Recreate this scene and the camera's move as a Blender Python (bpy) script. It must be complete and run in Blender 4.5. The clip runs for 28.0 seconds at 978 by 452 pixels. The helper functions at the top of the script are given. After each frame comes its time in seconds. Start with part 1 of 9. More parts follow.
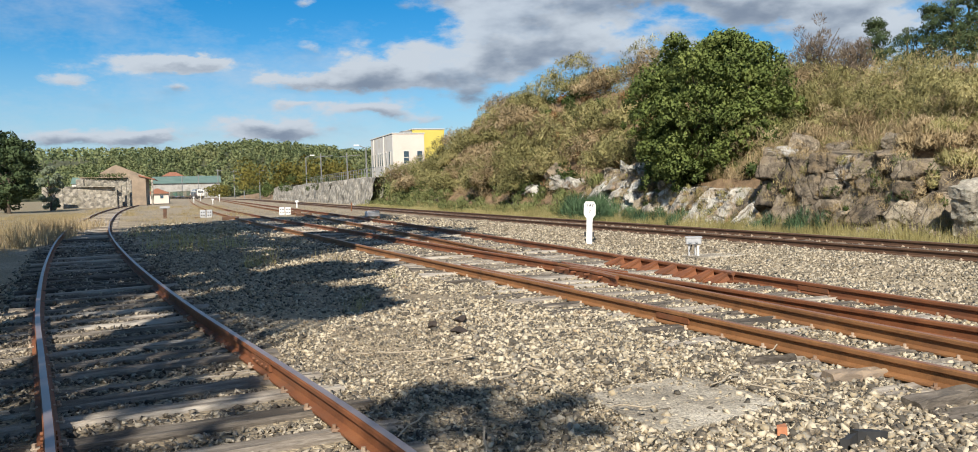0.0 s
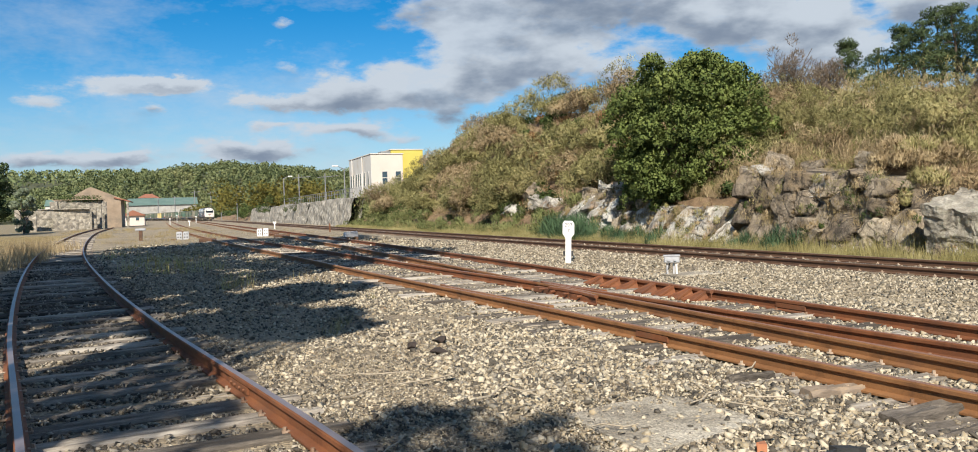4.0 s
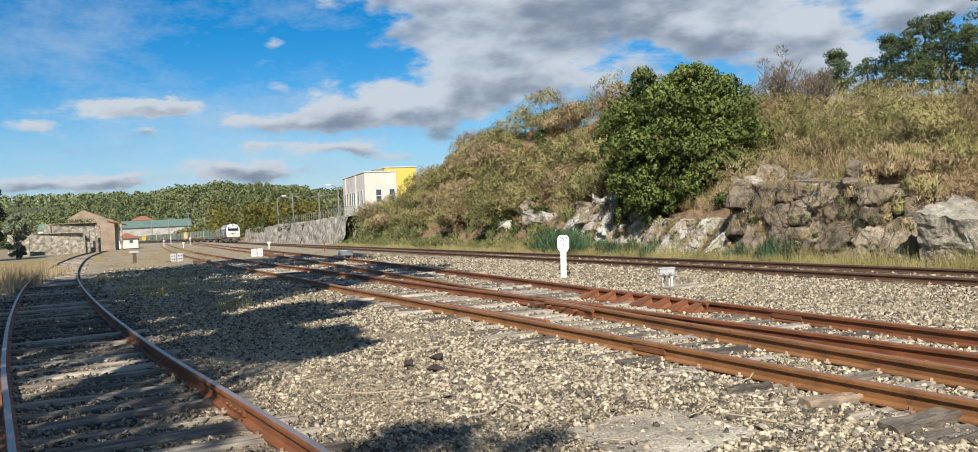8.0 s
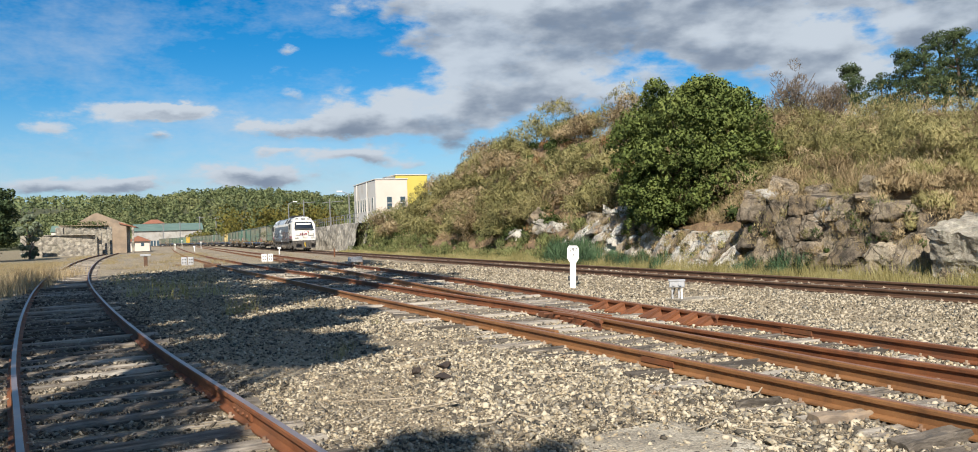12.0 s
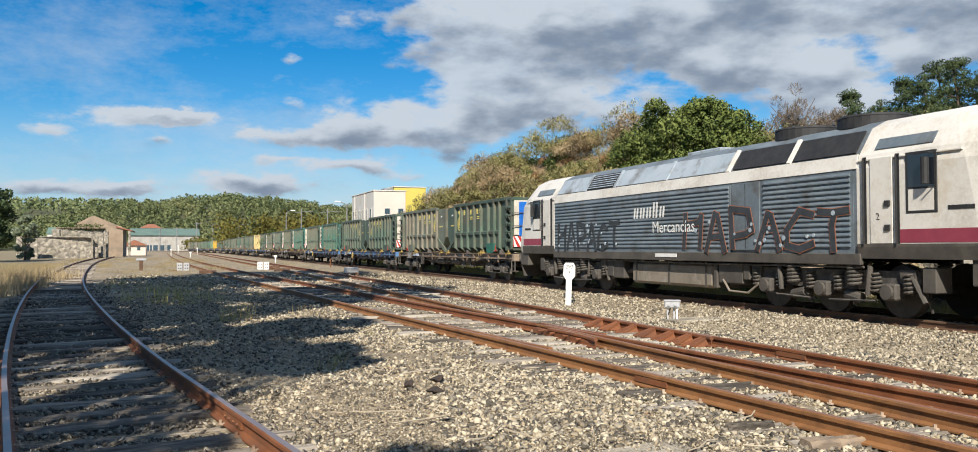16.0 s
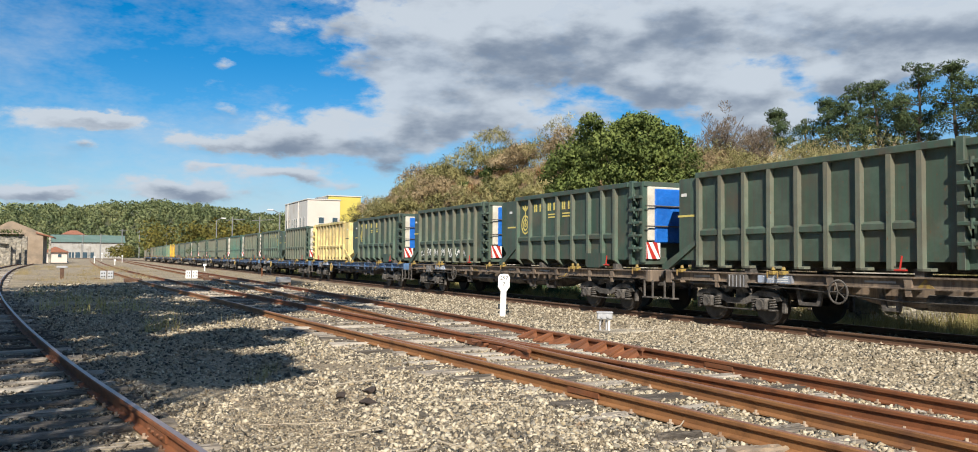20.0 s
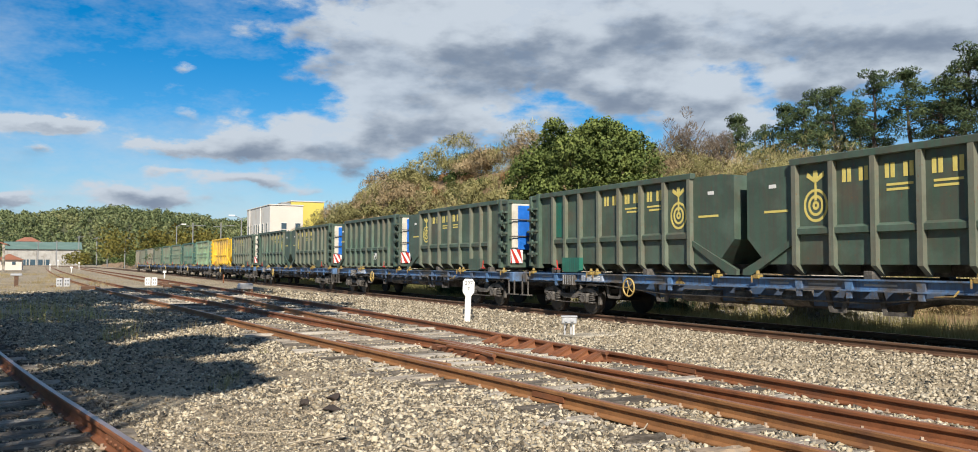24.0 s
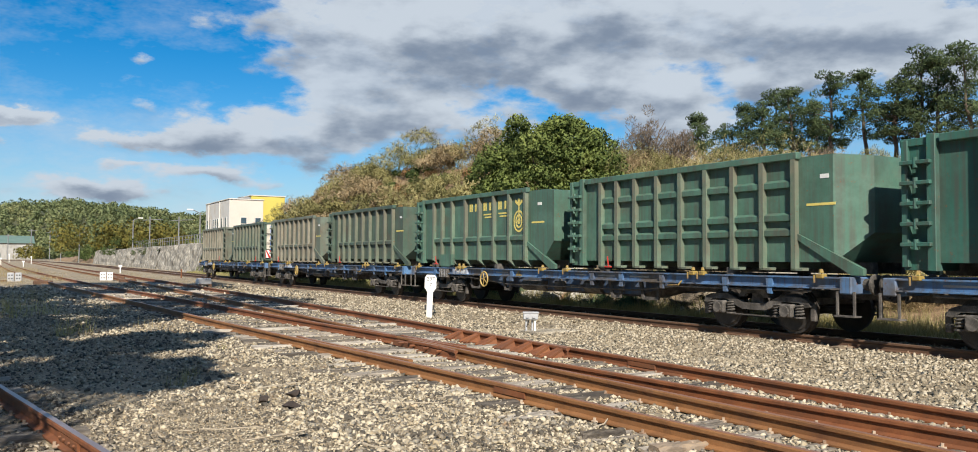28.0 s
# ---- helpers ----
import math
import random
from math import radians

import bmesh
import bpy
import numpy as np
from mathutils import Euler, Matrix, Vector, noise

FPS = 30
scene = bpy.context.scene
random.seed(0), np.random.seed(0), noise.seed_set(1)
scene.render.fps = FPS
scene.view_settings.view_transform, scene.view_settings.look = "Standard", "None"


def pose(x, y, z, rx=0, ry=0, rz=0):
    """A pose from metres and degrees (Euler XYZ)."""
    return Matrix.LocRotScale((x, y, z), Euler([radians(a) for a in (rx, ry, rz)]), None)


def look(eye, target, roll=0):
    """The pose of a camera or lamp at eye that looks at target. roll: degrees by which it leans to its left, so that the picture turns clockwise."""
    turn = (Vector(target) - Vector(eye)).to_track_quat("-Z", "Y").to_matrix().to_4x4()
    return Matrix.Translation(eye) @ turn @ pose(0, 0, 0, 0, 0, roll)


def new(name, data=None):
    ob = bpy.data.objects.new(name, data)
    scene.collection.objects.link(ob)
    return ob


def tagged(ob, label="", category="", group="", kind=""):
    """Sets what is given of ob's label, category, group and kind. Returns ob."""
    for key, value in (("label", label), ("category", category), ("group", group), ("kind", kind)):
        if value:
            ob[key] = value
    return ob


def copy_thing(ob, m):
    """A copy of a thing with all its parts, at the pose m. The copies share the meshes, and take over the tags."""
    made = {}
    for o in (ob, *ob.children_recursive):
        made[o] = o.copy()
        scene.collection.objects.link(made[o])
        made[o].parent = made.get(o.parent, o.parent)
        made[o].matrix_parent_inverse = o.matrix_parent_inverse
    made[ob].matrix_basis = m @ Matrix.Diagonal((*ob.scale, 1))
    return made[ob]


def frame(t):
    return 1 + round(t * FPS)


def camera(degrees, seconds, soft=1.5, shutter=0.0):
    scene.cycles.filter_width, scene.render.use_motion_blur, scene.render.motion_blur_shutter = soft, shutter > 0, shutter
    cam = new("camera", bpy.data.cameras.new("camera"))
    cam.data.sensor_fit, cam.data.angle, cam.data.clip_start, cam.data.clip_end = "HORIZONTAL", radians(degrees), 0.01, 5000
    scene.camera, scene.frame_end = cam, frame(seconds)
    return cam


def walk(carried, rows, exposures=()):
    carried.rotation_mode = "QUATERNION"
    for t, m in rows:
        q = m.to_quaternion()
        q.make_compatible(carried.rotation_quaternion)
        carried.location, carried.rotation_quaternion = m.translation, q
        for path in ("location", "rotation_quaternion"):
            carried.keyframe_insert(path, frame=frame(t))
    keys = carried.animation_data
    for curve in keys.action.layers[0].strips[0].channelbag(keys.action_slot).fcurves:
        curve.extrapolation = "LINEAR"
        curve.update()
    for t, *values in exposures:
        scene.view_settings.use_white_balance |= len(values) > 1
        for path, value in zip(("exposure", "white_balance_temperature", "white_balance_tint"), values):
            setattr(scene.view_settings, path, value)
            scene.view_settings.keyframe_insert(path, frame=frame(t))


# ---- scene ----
EYE = (0.0, 0.0, 1.42)
PATH = [  # seconds, heading (degrees clockwise from +y), pitch, roll
    (0.0, 19.4, -2.58, -1.4), (0.5, 19.61, -2.52, -1.37), (1.0, 19.73, -2.43, -1.32), (1.5, 20.12, -2.23, -1.19),
    (2.0, 20.34, -2.11, -1.27), (2.5, 20.58, -1.99, -1.3), (3.0, 20.77, -1.74, -1.37), (3.5, 20.83, -1.5, -1.56),
    (5.5, 20.98, -0.7, -2.25), (6.0, 21.02, -0.61, -2.41), (6.5, 21.09, -0.46, -2.51), (7.0, 21.18, -0.32, -2.66),
    (7.5, 21.25, -0.26, -2.67), (8.0, 21.28, -0.19, -2.82), (8.5, 21.34, -0.14, -2.92), (9.0, 21.38, -0.08, -2.96),
    (9.5, 21.37, 0.12, -2.82), (10.0, 21.33, 0.12, -2.65), (10.5, 21.29, 0.11, -2.43), (11.0, 21.11, 0.03, -2.39),
    (11.5, 20.91, 0.1, -2.17), (12.0, 20.62, 0.45, -1.86), (12.5, 20.36, 0.67, -1.81), (14.5, 20.19, 1.24, -0.35),
    (15.0, 20.41, 1.39, -0.16), (15.5, 20.62, 1.45, -0.14), (16.0, 20.82, 1.45, -0.14), (16.5, 21.2, 1.42, -0.23),
    (17.0, 21.86, 1.4, -0.09), (17.5, 22.53, 1.47, 0.15), (18.0, 22.85, 1.58, 0.31), (18.5, 23.41, 1.8, 0.43),
    (19.0, 24.02, 1.94, 0.52), (19.5, 24.64, 2.06, 0.49), (20.0, 25.23, 2.2, 0.42), (20.5, 25.51, 2.33, 0.46),
    (21.0, 25.92, 2.33, 0.32), (21.5, 26.2, 2.39, 0.31), (23.5, 27.39, 2.55, 0.12), (24.0, 27.66, 2.55, 0.1),
    (24.5, 27.89, 2.54, 0.01), (25.0, 28.08, 2.51, -0.06), (25.5, 28.26, 2.5, -0.08), (26.0, 28.48, 2.5, 0.11),
    (26.5, 28.76, 2.45, 0.25), (27.0, 29.14, 2.41, 0.2), (27.5, 29.59, 2.37, 0.31), (28.0, 30.23, 2.29, 0.36),
]


def aim(heading, pitch, roll):
    """The pose of the camera at EYE, by its heading, pitch and roll in degrees."""
    h, p = radians(heading), radians(pitch)
    way = Vector((math.sin(h) * math.cos(p), math.cos(h) * math.cos(p), math.sin(p)))
    return look(EYE, Vector(EYE) + way, roll)


cam = camera(60.5, 28.0, soft=0.9)
walk(cam, [(t, aim(h, p, r)) for t, h, p, r in PATH], exposures=[(0.0, 0.32), (28.0, 0.32)])

# ---- world and sun ----
SUN_AZ, SUN_EL = 26.0, 37.0  # the way its light travels, clockwise from +y; its height

# cloud banks: azimuth, elevation, half width, half height (degrees), weight
CLOUDS = [
    (-1.4, 8.2, 3.6, 0.75, 1.15), (0.6, 8.5, 1.6, 0.6, 0.7), (-6.7, 7.2, 1.6, 0.75, 0.95), (-0.7, 6.8, 1.5, 0.35, 0.75),
    (7.7, 7.2, 4.2, 0.7, 0.95), (12.6, 8.2, 4.2, 1.25, 1.1), (17.6, 7.8, 4.0, 1.7, 1.1), (11.3, 5.5, 3.4, 0.5, 0.95), (6.4, 5.8, 1.4, 0.3, 0.6),
    (5.2, 4.3, 3.9, 0.85, 1.2), (-6.3, 3.7, 4.6, 0.6, 0.95), (-2.6, 4.0, 2.2, 0.55, 0.85), (15.5, 4.9, 1.8, 0.5, 0.7), (7.3, 9.6, 1.7, 0.5, 0.55), (7.6, 12.6, 0.9, 0.3, 0.45),
    (23.2, 10.2, 5.6, 2.3, 1.1), (26.0, 14.4, 10.0, 2.2, 1.15), (22.3, 12.3, 6.0, 1.8, 0.85), (37.0, 11.4, 6.0, 1.8, 1.0), (35.1, 15.7, 16.0, 2.6, 1.15),
    (43.1, 10.9, 2.0, 1.2, 0.9), (48.8, 11.5, 3.0, 1.1, 0.85), (53.2, 14.4, 10.0, 2.2, 1.1), (30.0, 8.6, 5.0, 1.4, 0.7), (30.0, 20.0, 24.0, 3.6, 1.1),
    (43.6, 8.9, 4.6, 1.7, 0.95), (62.0, 12.0, 10.0, 3.0, 0.8), (-30.0, 10.0, 9.0, 1.6, 0.9), (90.0, 12.0, 16.0, 4.0, 0.9), (-70.0, 14.0, 18.0, 4.0, 0.9), (150.0, 12.0, 22.0, 4.0, 0.9),
]


def make_world():
    w = bpy.data.worlds.new("sky")
    scene.world = w
    w.use_nodes = True
    nt = w.node_tree
    nodes, links = nt.nodes, nt.links

    def val(x, sock):
        if isinstance(x, (int, float)):
            sock.default_value = x
        else:
            links.new(x, sock)

    def m(op, a, b=0.0, c=0.0):
        n = nodes.new("ShaderNodeMath")
        n.operation = op
        for i, v in enumerate((a, b, c)):
            val(v, n.inputs[i])
        return n.outputs[0]

    bg = nodes["Background"]
    sky = nodes.new("ShaderNodeTexSky")
    sky.sky_type, sky.sun_disc = "NISHITA", False
    sky.sun_elevation, sky.sun_rotation = radians(SUN_EL), radians(SUN_AZ + 180)
    sky.air_density, sky.dust_density, sky.ozone_density = 1.0, 0.0, 4.0
    tc = nodes.new("ShaderNodeTexCoord")
    sep = nodes.new("ShaderNodeSeparateXYZ")
    links.new(tc.outputs["Generated"], sep.inputs[0])
    az = m("MULTIPLY", m("ARCTAN2", sep.outputs[0], sep.outputs[1]), 57.2958)
    el = m("MULTIPLY", m("ARCSINE", sep.outputs[2]), 57.2958)
    cmb = nodes.new("ShaderNodeCombineXYZ")
    links.new(az, cmb.inputs[0])
    links.new(m("MULTIPLY", el, 2.2), cmb.inputs[1])

    def fbm(scale, detail, rough, z=0.0):
        n = nodes.new("ShaderNodeTexNoise")
        n.inputs["Scale"].default_value, n.inputs["Detail"].default_value, n.inputs["Roughness"].default_value = scale, detail, rough
        mp = nodes.new("ShaderNodeMapping")
        mp.inputs[1].default_value = (z, z * 1.7, z)
        links.new(cmb.outputs[0], mp.inputs[0])
        links.new(mp.outputs[0], n.inputs["Vector"])
        return n.outputs[0]

    n1, n2, n3 = fbm(0.2, 6, 0.6), fbm(0.34, 8, 0.58, 9.0), fbm(0.24, 6, 0.6, 31.0)
    wa = m("ADD", az, m("MULTIPLY", m("SUBTRACT", n1, 0.5), 5.0))
    we = m("ADD", el, m("MULTIPLY", m("SUBTRACT", n3, 0.5), 2.0))
    total, under = 0.0, 0.0
    for a0, e0, sa, se, k in CLOUDS:
        da = m("DIVIDE", m("SUBTRACT", wa, a0), sa)
        de = m("DIVIDE", m("SUBTRACT", we, e0), se)
        d = m("ADD", m("MULTIPLY", da, da), m("MULTIPLY", de, de))
        e = m("MULTIPLY", m("EXPONENT", m("MULTIPLY", d, -1.1)), k)
        total = m("ADD", total, e)
        under = m("SUBTRACT", under, m("MULTIPLY", e, de))
    # an unseen broken cloud layer over the rest of the dome, added to whiten fill light
    lift = nodes.new("ShaderNodeMapRange")
    lift.interpolation_type = "SMOOTHSTEP"
    links.new(el, lift.inputs[0])
    lift.inputs[1].default_value, lift.inputs[2].default_value = 16.0, 26.0
    over = m("MULTIPLY", m("MULTIPLY", lift.outputs[0], 0.85), fbm(0.05, 4, 0.55, 71.0))
    total = m("ADD", total, over)
    dens = m("ADD", total, m("MULTIPLY", m("SUBTRACT", n2, 0.5), 1.8))
    ramp = nodes.new("ShaderNodeMapRange")
    ramp.interpolation_type = "SMOOTHSTEP"
    links.new(dens, ramp.inputs[0])
    ramp.inputs[1].default_value, ramp.inputs[2].default_value = 0.30, 0.86
    # thin high veil
    veil = m("MULTIPLY", m("MAXIMUM", m("SUBTRACT", fbm(0.07, 6, 0.72, 50.0), 0.44), 0.0), 1.7)
    # thick parts are grey, thin sunlit edges white
    n4, n5 = fbm(0.13, 4, 0.5, 17.0), fbm(0.30, 6, 0.52, 23.0)
    thick = nodes.new("ShaderNodeMapRange")
    thick.interpolation_type = "SMOOTHSTEP"
    shade = m("ADD", m("MULTIPLY", m("SUBTRACT", n4, 0.5), 1.9), m("MULTIPLY", m("SUBTRACT", n5, 0.5), 2.1))
    links.new(m("ADD", m("ADD", m("MULTIPLY", dens, 0.28), m("MULTIPLY", m("MINIMUM", m("MAXIMUM", under, -0.5), 0.42), 1.15)), shade), thick.inputs[0])
    thick.inputs[1].default_value, thick.inputs[2].default_value = -0.05, 1.25
    col = nodes.new("ShaderNodeMix")
    col.data_type = "RGBA"
    links.new(thick.outputs[0], col.inputs[0])
    col.inputs[6].default_value, col.inputs[7].default_value = (4.9, 5.5, 6.2, 1), (1.85, 2.35, 3.15, 1)
    # deeper blue overhead and at the horizon, as on a clear autumn day
    hs = nodes.new("ShaderNodeHueSaturation")
    hs.inputs["Saturation"].default_value = 1.48
    hs.inputs["Value"].default_value = 0.88
    links.new(sky.outputs[0], hs.inputs["Color"])
    low = nodes.new("ShaderNodeMix")
    low.data_type = "RGBA"
    lr = nodes.new("ShaderNodeMapRange")
    links.new(el, lr.inputs[0])
    lr.inputs[1].default_value, lr.inputs[2].default_value, lr.inputs[3].default_value, lr.inputs[4].default_value = 0.0, 9.0, 0.85, 0.0
    links.new(lr.outputs[0], low.inputs[0])
    links.new(hs.outputs[0], low.inputs[6])
    low.inputs[7].default_value = (2.6, 4.3, 6.2, 1)
    mix = nodes.new("ShaderNodeMix")
    mix.data_type = "RGBA"
    links.new(m("MINIMUM", m("ADD", m("MULTIPLY", ramp.outputs[0], 0.96), veil), 1.0), mix.inputs[0])
    links.new(low.outputs[2], mix.inputs[6])
    links.new(col.outputs[2], mix.inputs[7])
    links.new(mix.outputs[2], bg.inputs[0])
    bg.inputs[1].default_value = 0.095


make_world()
sun = new("sun", bpy.data.lights.new("sun", "SUN"))
sun.data.energy, sun.data.angle, sun.data.color = 5.7, radians(0.5), (1.0, 0.925, 0.81)
SUN_WAY = Vector((math.sin(radians(SUN_AZ)) * math.cos(radians(SUN_EL)), math.cos(radians(SUN_AZ)) * math.cos(radians(SUN_EL)), -math.sin(radians(SUN_EL))))
sun.matrix_world = look((0, 0, 60), Vector((0, 0, 60)) + SUN_WAY)
# ---- mesh helpers ----


class Geo:
    """Vertices and faces of one mesh in the making."""

    def __init__(self):
        self.v, self.f = [], []

    def add(self, verts, faces, m=None):
        n = len(self.v)
        self.v += [tuple(m @ Vector(p)) if m else tuple(p) for p in verts]
        self.f += [tuple(i + n for i in q) for q in faces]
        return self

    def join(self, other, m=None):
        return self.add(other.v, other.f, m)

    def box(self, x0, x1, y0, y1, z0, z1, m=None):
        v = [(x, y, z) for z in (z0, z1) for y in (y0, y1) for x in (x0, x1)]
        return self.add(v, [(0, 2, 3, 1), (4, 5, 7, 6), (0, 1, 5, 4), (2, 6, 7, 3), (0, 4, 6, 2), (1, 3, 7, 5)], m)

    def cbox(self, x0, x1, y0, y1, z0, z1, c=0.01, m=None):
        """A box with chamfered edges."""
        xs, ys, zs = (x0, x1), (y0, y1), (z0, z1)
        v, idx = [], {}
        for i in (0, 1):
            for j in (0, 1):
                for k in (0, 1):
                    s = (1 if i == 0 else -1, 1 if j == 0 else -1, 1 if k == 0 else -1)
                    for ax in range(3):
                        p = [xs[i] + s[0] * c, ys[j] + s[1] * c, zs[k] + s[2] * c]
                        p[ax] = (xs[i], ys[j], zs[k])[ax]
                        idx[i, j, k, ax] = len(v)
                        v.append(tuple(p))
        f = []
        for ax in range(3):
            for side in (0, 1):
                a, b = [q for q in range(3) if q != ax]
                ring = []
                for p, q in ((0, 0), (1, 0), (1, 1), (0, 1)):
                    c3 = [0, 0, 0]
                    c3[ax], c3[a], c3[b] = side, p, q
                    ring.append(idx[(*c3, ax)])
                f.append(tuple(ring) if (side == 1) == (ax != 1) else tuple(reversed(ring)))
        for ax in range(3):
            a, b = [q for q in range(3) if q != ax]
            for p in (0, 1):
                for q in (0, 1):
                    e = []
                    for s in (0, 1):
                        c3 = [0, 0, 0]
                        c3[ax], c3[a], c3[b] = s, p, q
                        e.append((idx[(*c3, a)], idx[(*c3, b)]))
                    quad = (e[0][0], e[1][0], e[1][1], e[0][1])
                    f.append(quad)
        for i in (0, 1):
            for j in (0, 1):
                for k in (0, 1):
                    f.append((idx[i, j, k, 0], idx[i, j, k, 1], idx[i, j, k, 2]))
        return self.add(v, f, m)

    def prism(self, poly, a, b, axis="x", m=None):
        """A polygon swept from a to b along an axis; poly in the other two axes, in order."""
        n = len(poly)

        def at(p, t):
            return {"x": (t, p[0], p[1]), "y": (p[0], t, p[1]), "z": (p[0], p[1], t)}[axis]

        v = [at(p, a) for p in poly] + [at(p, b) for p in poly]
        f = [tuple(range(n - 1, -1, -1)), tuple(range(n, 2 * n))] + [(i, (i + 1) % n, n + (i + 1) % n, n + i) for i in range(n)]
        return self.add(v, f, m)

    def cyl(self, p0, p1, r0, r1=None, n=12, caps=True):
        r1 = r0 if r1 is None else r1
        p0, p1 = Vector(p0), Vector(p1)
        q = (p1 - p0).to_track_quat("Z", "Y").to_matrix()
        v = []
        for p, r in ((p0, r0), (p1, r1)):
            v += [tuple(p + q @ Vector((r * math.cos(i * math.tau / n), r * math.sin(i * math.tau / n), 0))) for i in range(n)]
        f = [(i, (i + 1) % n, n + (i + 1) % n, n + i) for i in range(n)]
        if caps:
            f += [tuple(range(n - 1, -1, -1)), tuple(range(n, 2 * n))]
        return self.add(v, f)

    def tube(self, pts, r, n=8):
        for a, b in zip(pts[:-1], pts[1:]):
            self.cyl(a, b, r, n=n)
        return self

    def helix(self, c, r, t, height, turns, n=9, k=5):
        """A coil spring standing on c."""
        v, f = [], []
        m = int(turns * n) + 1
        for i in range(m):
            a = i * math.tau / n
            for j in range(k):
                b = j * math.tau / k
                q = r + t * math.cos(b)
                v.append((c[0] + q * math.cos(a), c[1] + q * math.sin(a), c[2] + height * i / (m - 1) + t * math.sin(b)))
                if i + 1 < m:
                    f.append((i * k + j, (i + 1) * k + j, (i + 1) * k + (j + 1) % k, i * k + (j + 1) % k))
        return self.add(v, f)

    def ring(self, c, axis, r, t, n=24, k=6):
        """A torus round c."""
        q = Vector(axis).to_track_quat("Z", "Y").to_matrix()
        v, f = [], []
        for i in range(n):
            a = i * math.tau / n
            for j in range(k):
                b = j * math.tau / k
                v.append(tuple(Vector(c) + q @ Vector(((r + t * math.cos(b)) * math.cos(a), (r + t * math.cos(b)) * math.sin(a), t * math.sin(b)))))
                f.append((i * k + j, ((i + 1) % n) * k + j, ((i + 1) % n) * k + (j + 1) % k, i * k + (j + 1) % k))
        return self.add(v, f)

    def mesh(self, name, material, smooth=False):
        me = bpy.data.meshes.new(name)
        me.from_pydata(self.v, [], self.f)
        bm = bmesh.new()
        bm.from_mesh(me)
        bmesh.ops.recalc_face_normals(bm, faces=bm.faces)
        bm.to_mesh(me)
        bm.free()
        if smooth:
            me.polygons.foreach_set("use_smooth", [True] * len(me.polygons))
        me.materials.append(material)
        return me


def part(name, geo, material, parent, label="", smooth=False):
    """Links a Geo, or a mesh, as one mesh object under a thing or a part."""
    me = geo.mesh(name, material, smooth) if isinstance(geo, Geo) else geo
    ob = new(name, me)
    ob.parent = parent
    return tagged(ob, label)


def thing(name, label, category, m=None, group="", kind=""):
    ob = new(name)
    ob.empty_display_size = 0.2
    if m is not None:
        ob.matrix_world = m
    return tagged(ob, label, category, group, kind)


def bulk(name, verts, faces, material, smooth=False, normals=None):
    """A mesh from arrays; faces all of one size. normals: one for each vertex, for soft foliage."""
    me = bpy.data.meshes.new(name)
    verts, faces = np.asarray(verts, np.float32), np.asarray(faces, np.int32)
    me.vertices.add(len(verts))
    me.vertices.foreach_set("co", verts.ravel())
    me.loops.add(faces.size)
    me.loops.foreach_set("vertex_index", faces.ravel())
    me.polygons.add(len(faces))
    me.polygons.foreach_set("loop_start", np.arange(0, faces.size, faces.shape[1], dtype=np.int32))
    me.update(calc_edges=True)
    if smooth:
        me.polygons.foreach_set("use_smooth", np.ones(len(faces), bool))
    if normals is not None:
        me.normals_split_custom_set_from_vertices(np.asarray(normals, np.float32))
    me.materials.append(material)
    return me


def merge(base_v, base_f, mats):
    """Copies of one small mesh by 4 x 4 arrays, as arrays."""
    base_v = np.asarray(base_v, float)
    n, k = len(mats), len(base_v)
    v = np.einsum("nij,kj->nki", mats[:, :3, :3], base_v) + mats[:, None, :3, 3]
    f = (np.asarray(base_f)[None] + (np.arange(n) * k)[:, None, None]).reshape(-1, len(base_f[0]))
    return v.reshape(-1, 3), f


def spins(rng, n, tilt=math.pi):
    """n random turns as 3 x 3 arrays."""
    q = rng.normal(size=(n, 4))
    q /= np.linalg.norm(q, axis=1, keepdims=True)
    w, x, y, z = q.T
    return np.stack([1 - 2 * (y * y + z * z), 2 * (x * y - z * w), 2 * (x * z + y * w), 2 * (x * y + z * w), 1 - 2 * (x * x + z * z), 2 * (y * z - x * w),
                     2 * (x * z - y * w), 2 * (y * z + x * w), 1 - 2 * (x * x + y * y)], -1).reshape(n, 3, 3)


def hull(rng, n, sx, sy, sz):
    """An angular stone: the convex hull of a few points, as triangles."""
    bm = bmesh.new()
    for _ in range(n):
        p = rng.normal(size=3)
        p /= max(np.abs(p).max(), 1e-6) ** 0.7 * np.linalg.norm(p) ** 0.3
        bm.verts.new((p[0] * sx, p[1] * sy, p[2] * sz))
    r = bmesh.ops.convex_hull(bm, input=bm.verts)
    bmesh.ops.delete(bm, geom=list({e for e in r["geom_interior"] + r["geom_unused"] if isinstance(e, bmesh.types.BMVert)}), context="VERTS")
    bmesh.ops.triangulate(bm, faces=bm.faces)
    bmesh.ops.recalc_face_normals(bm, faces=bm.faces)
    bm.verts.index_update()
    v, f = [tuple(q.co) for q in bm.verts], [tuple(q.index for q in p.verts) for p in bm.faces]
    bm.free()
    return v, f


# ---- materials ----


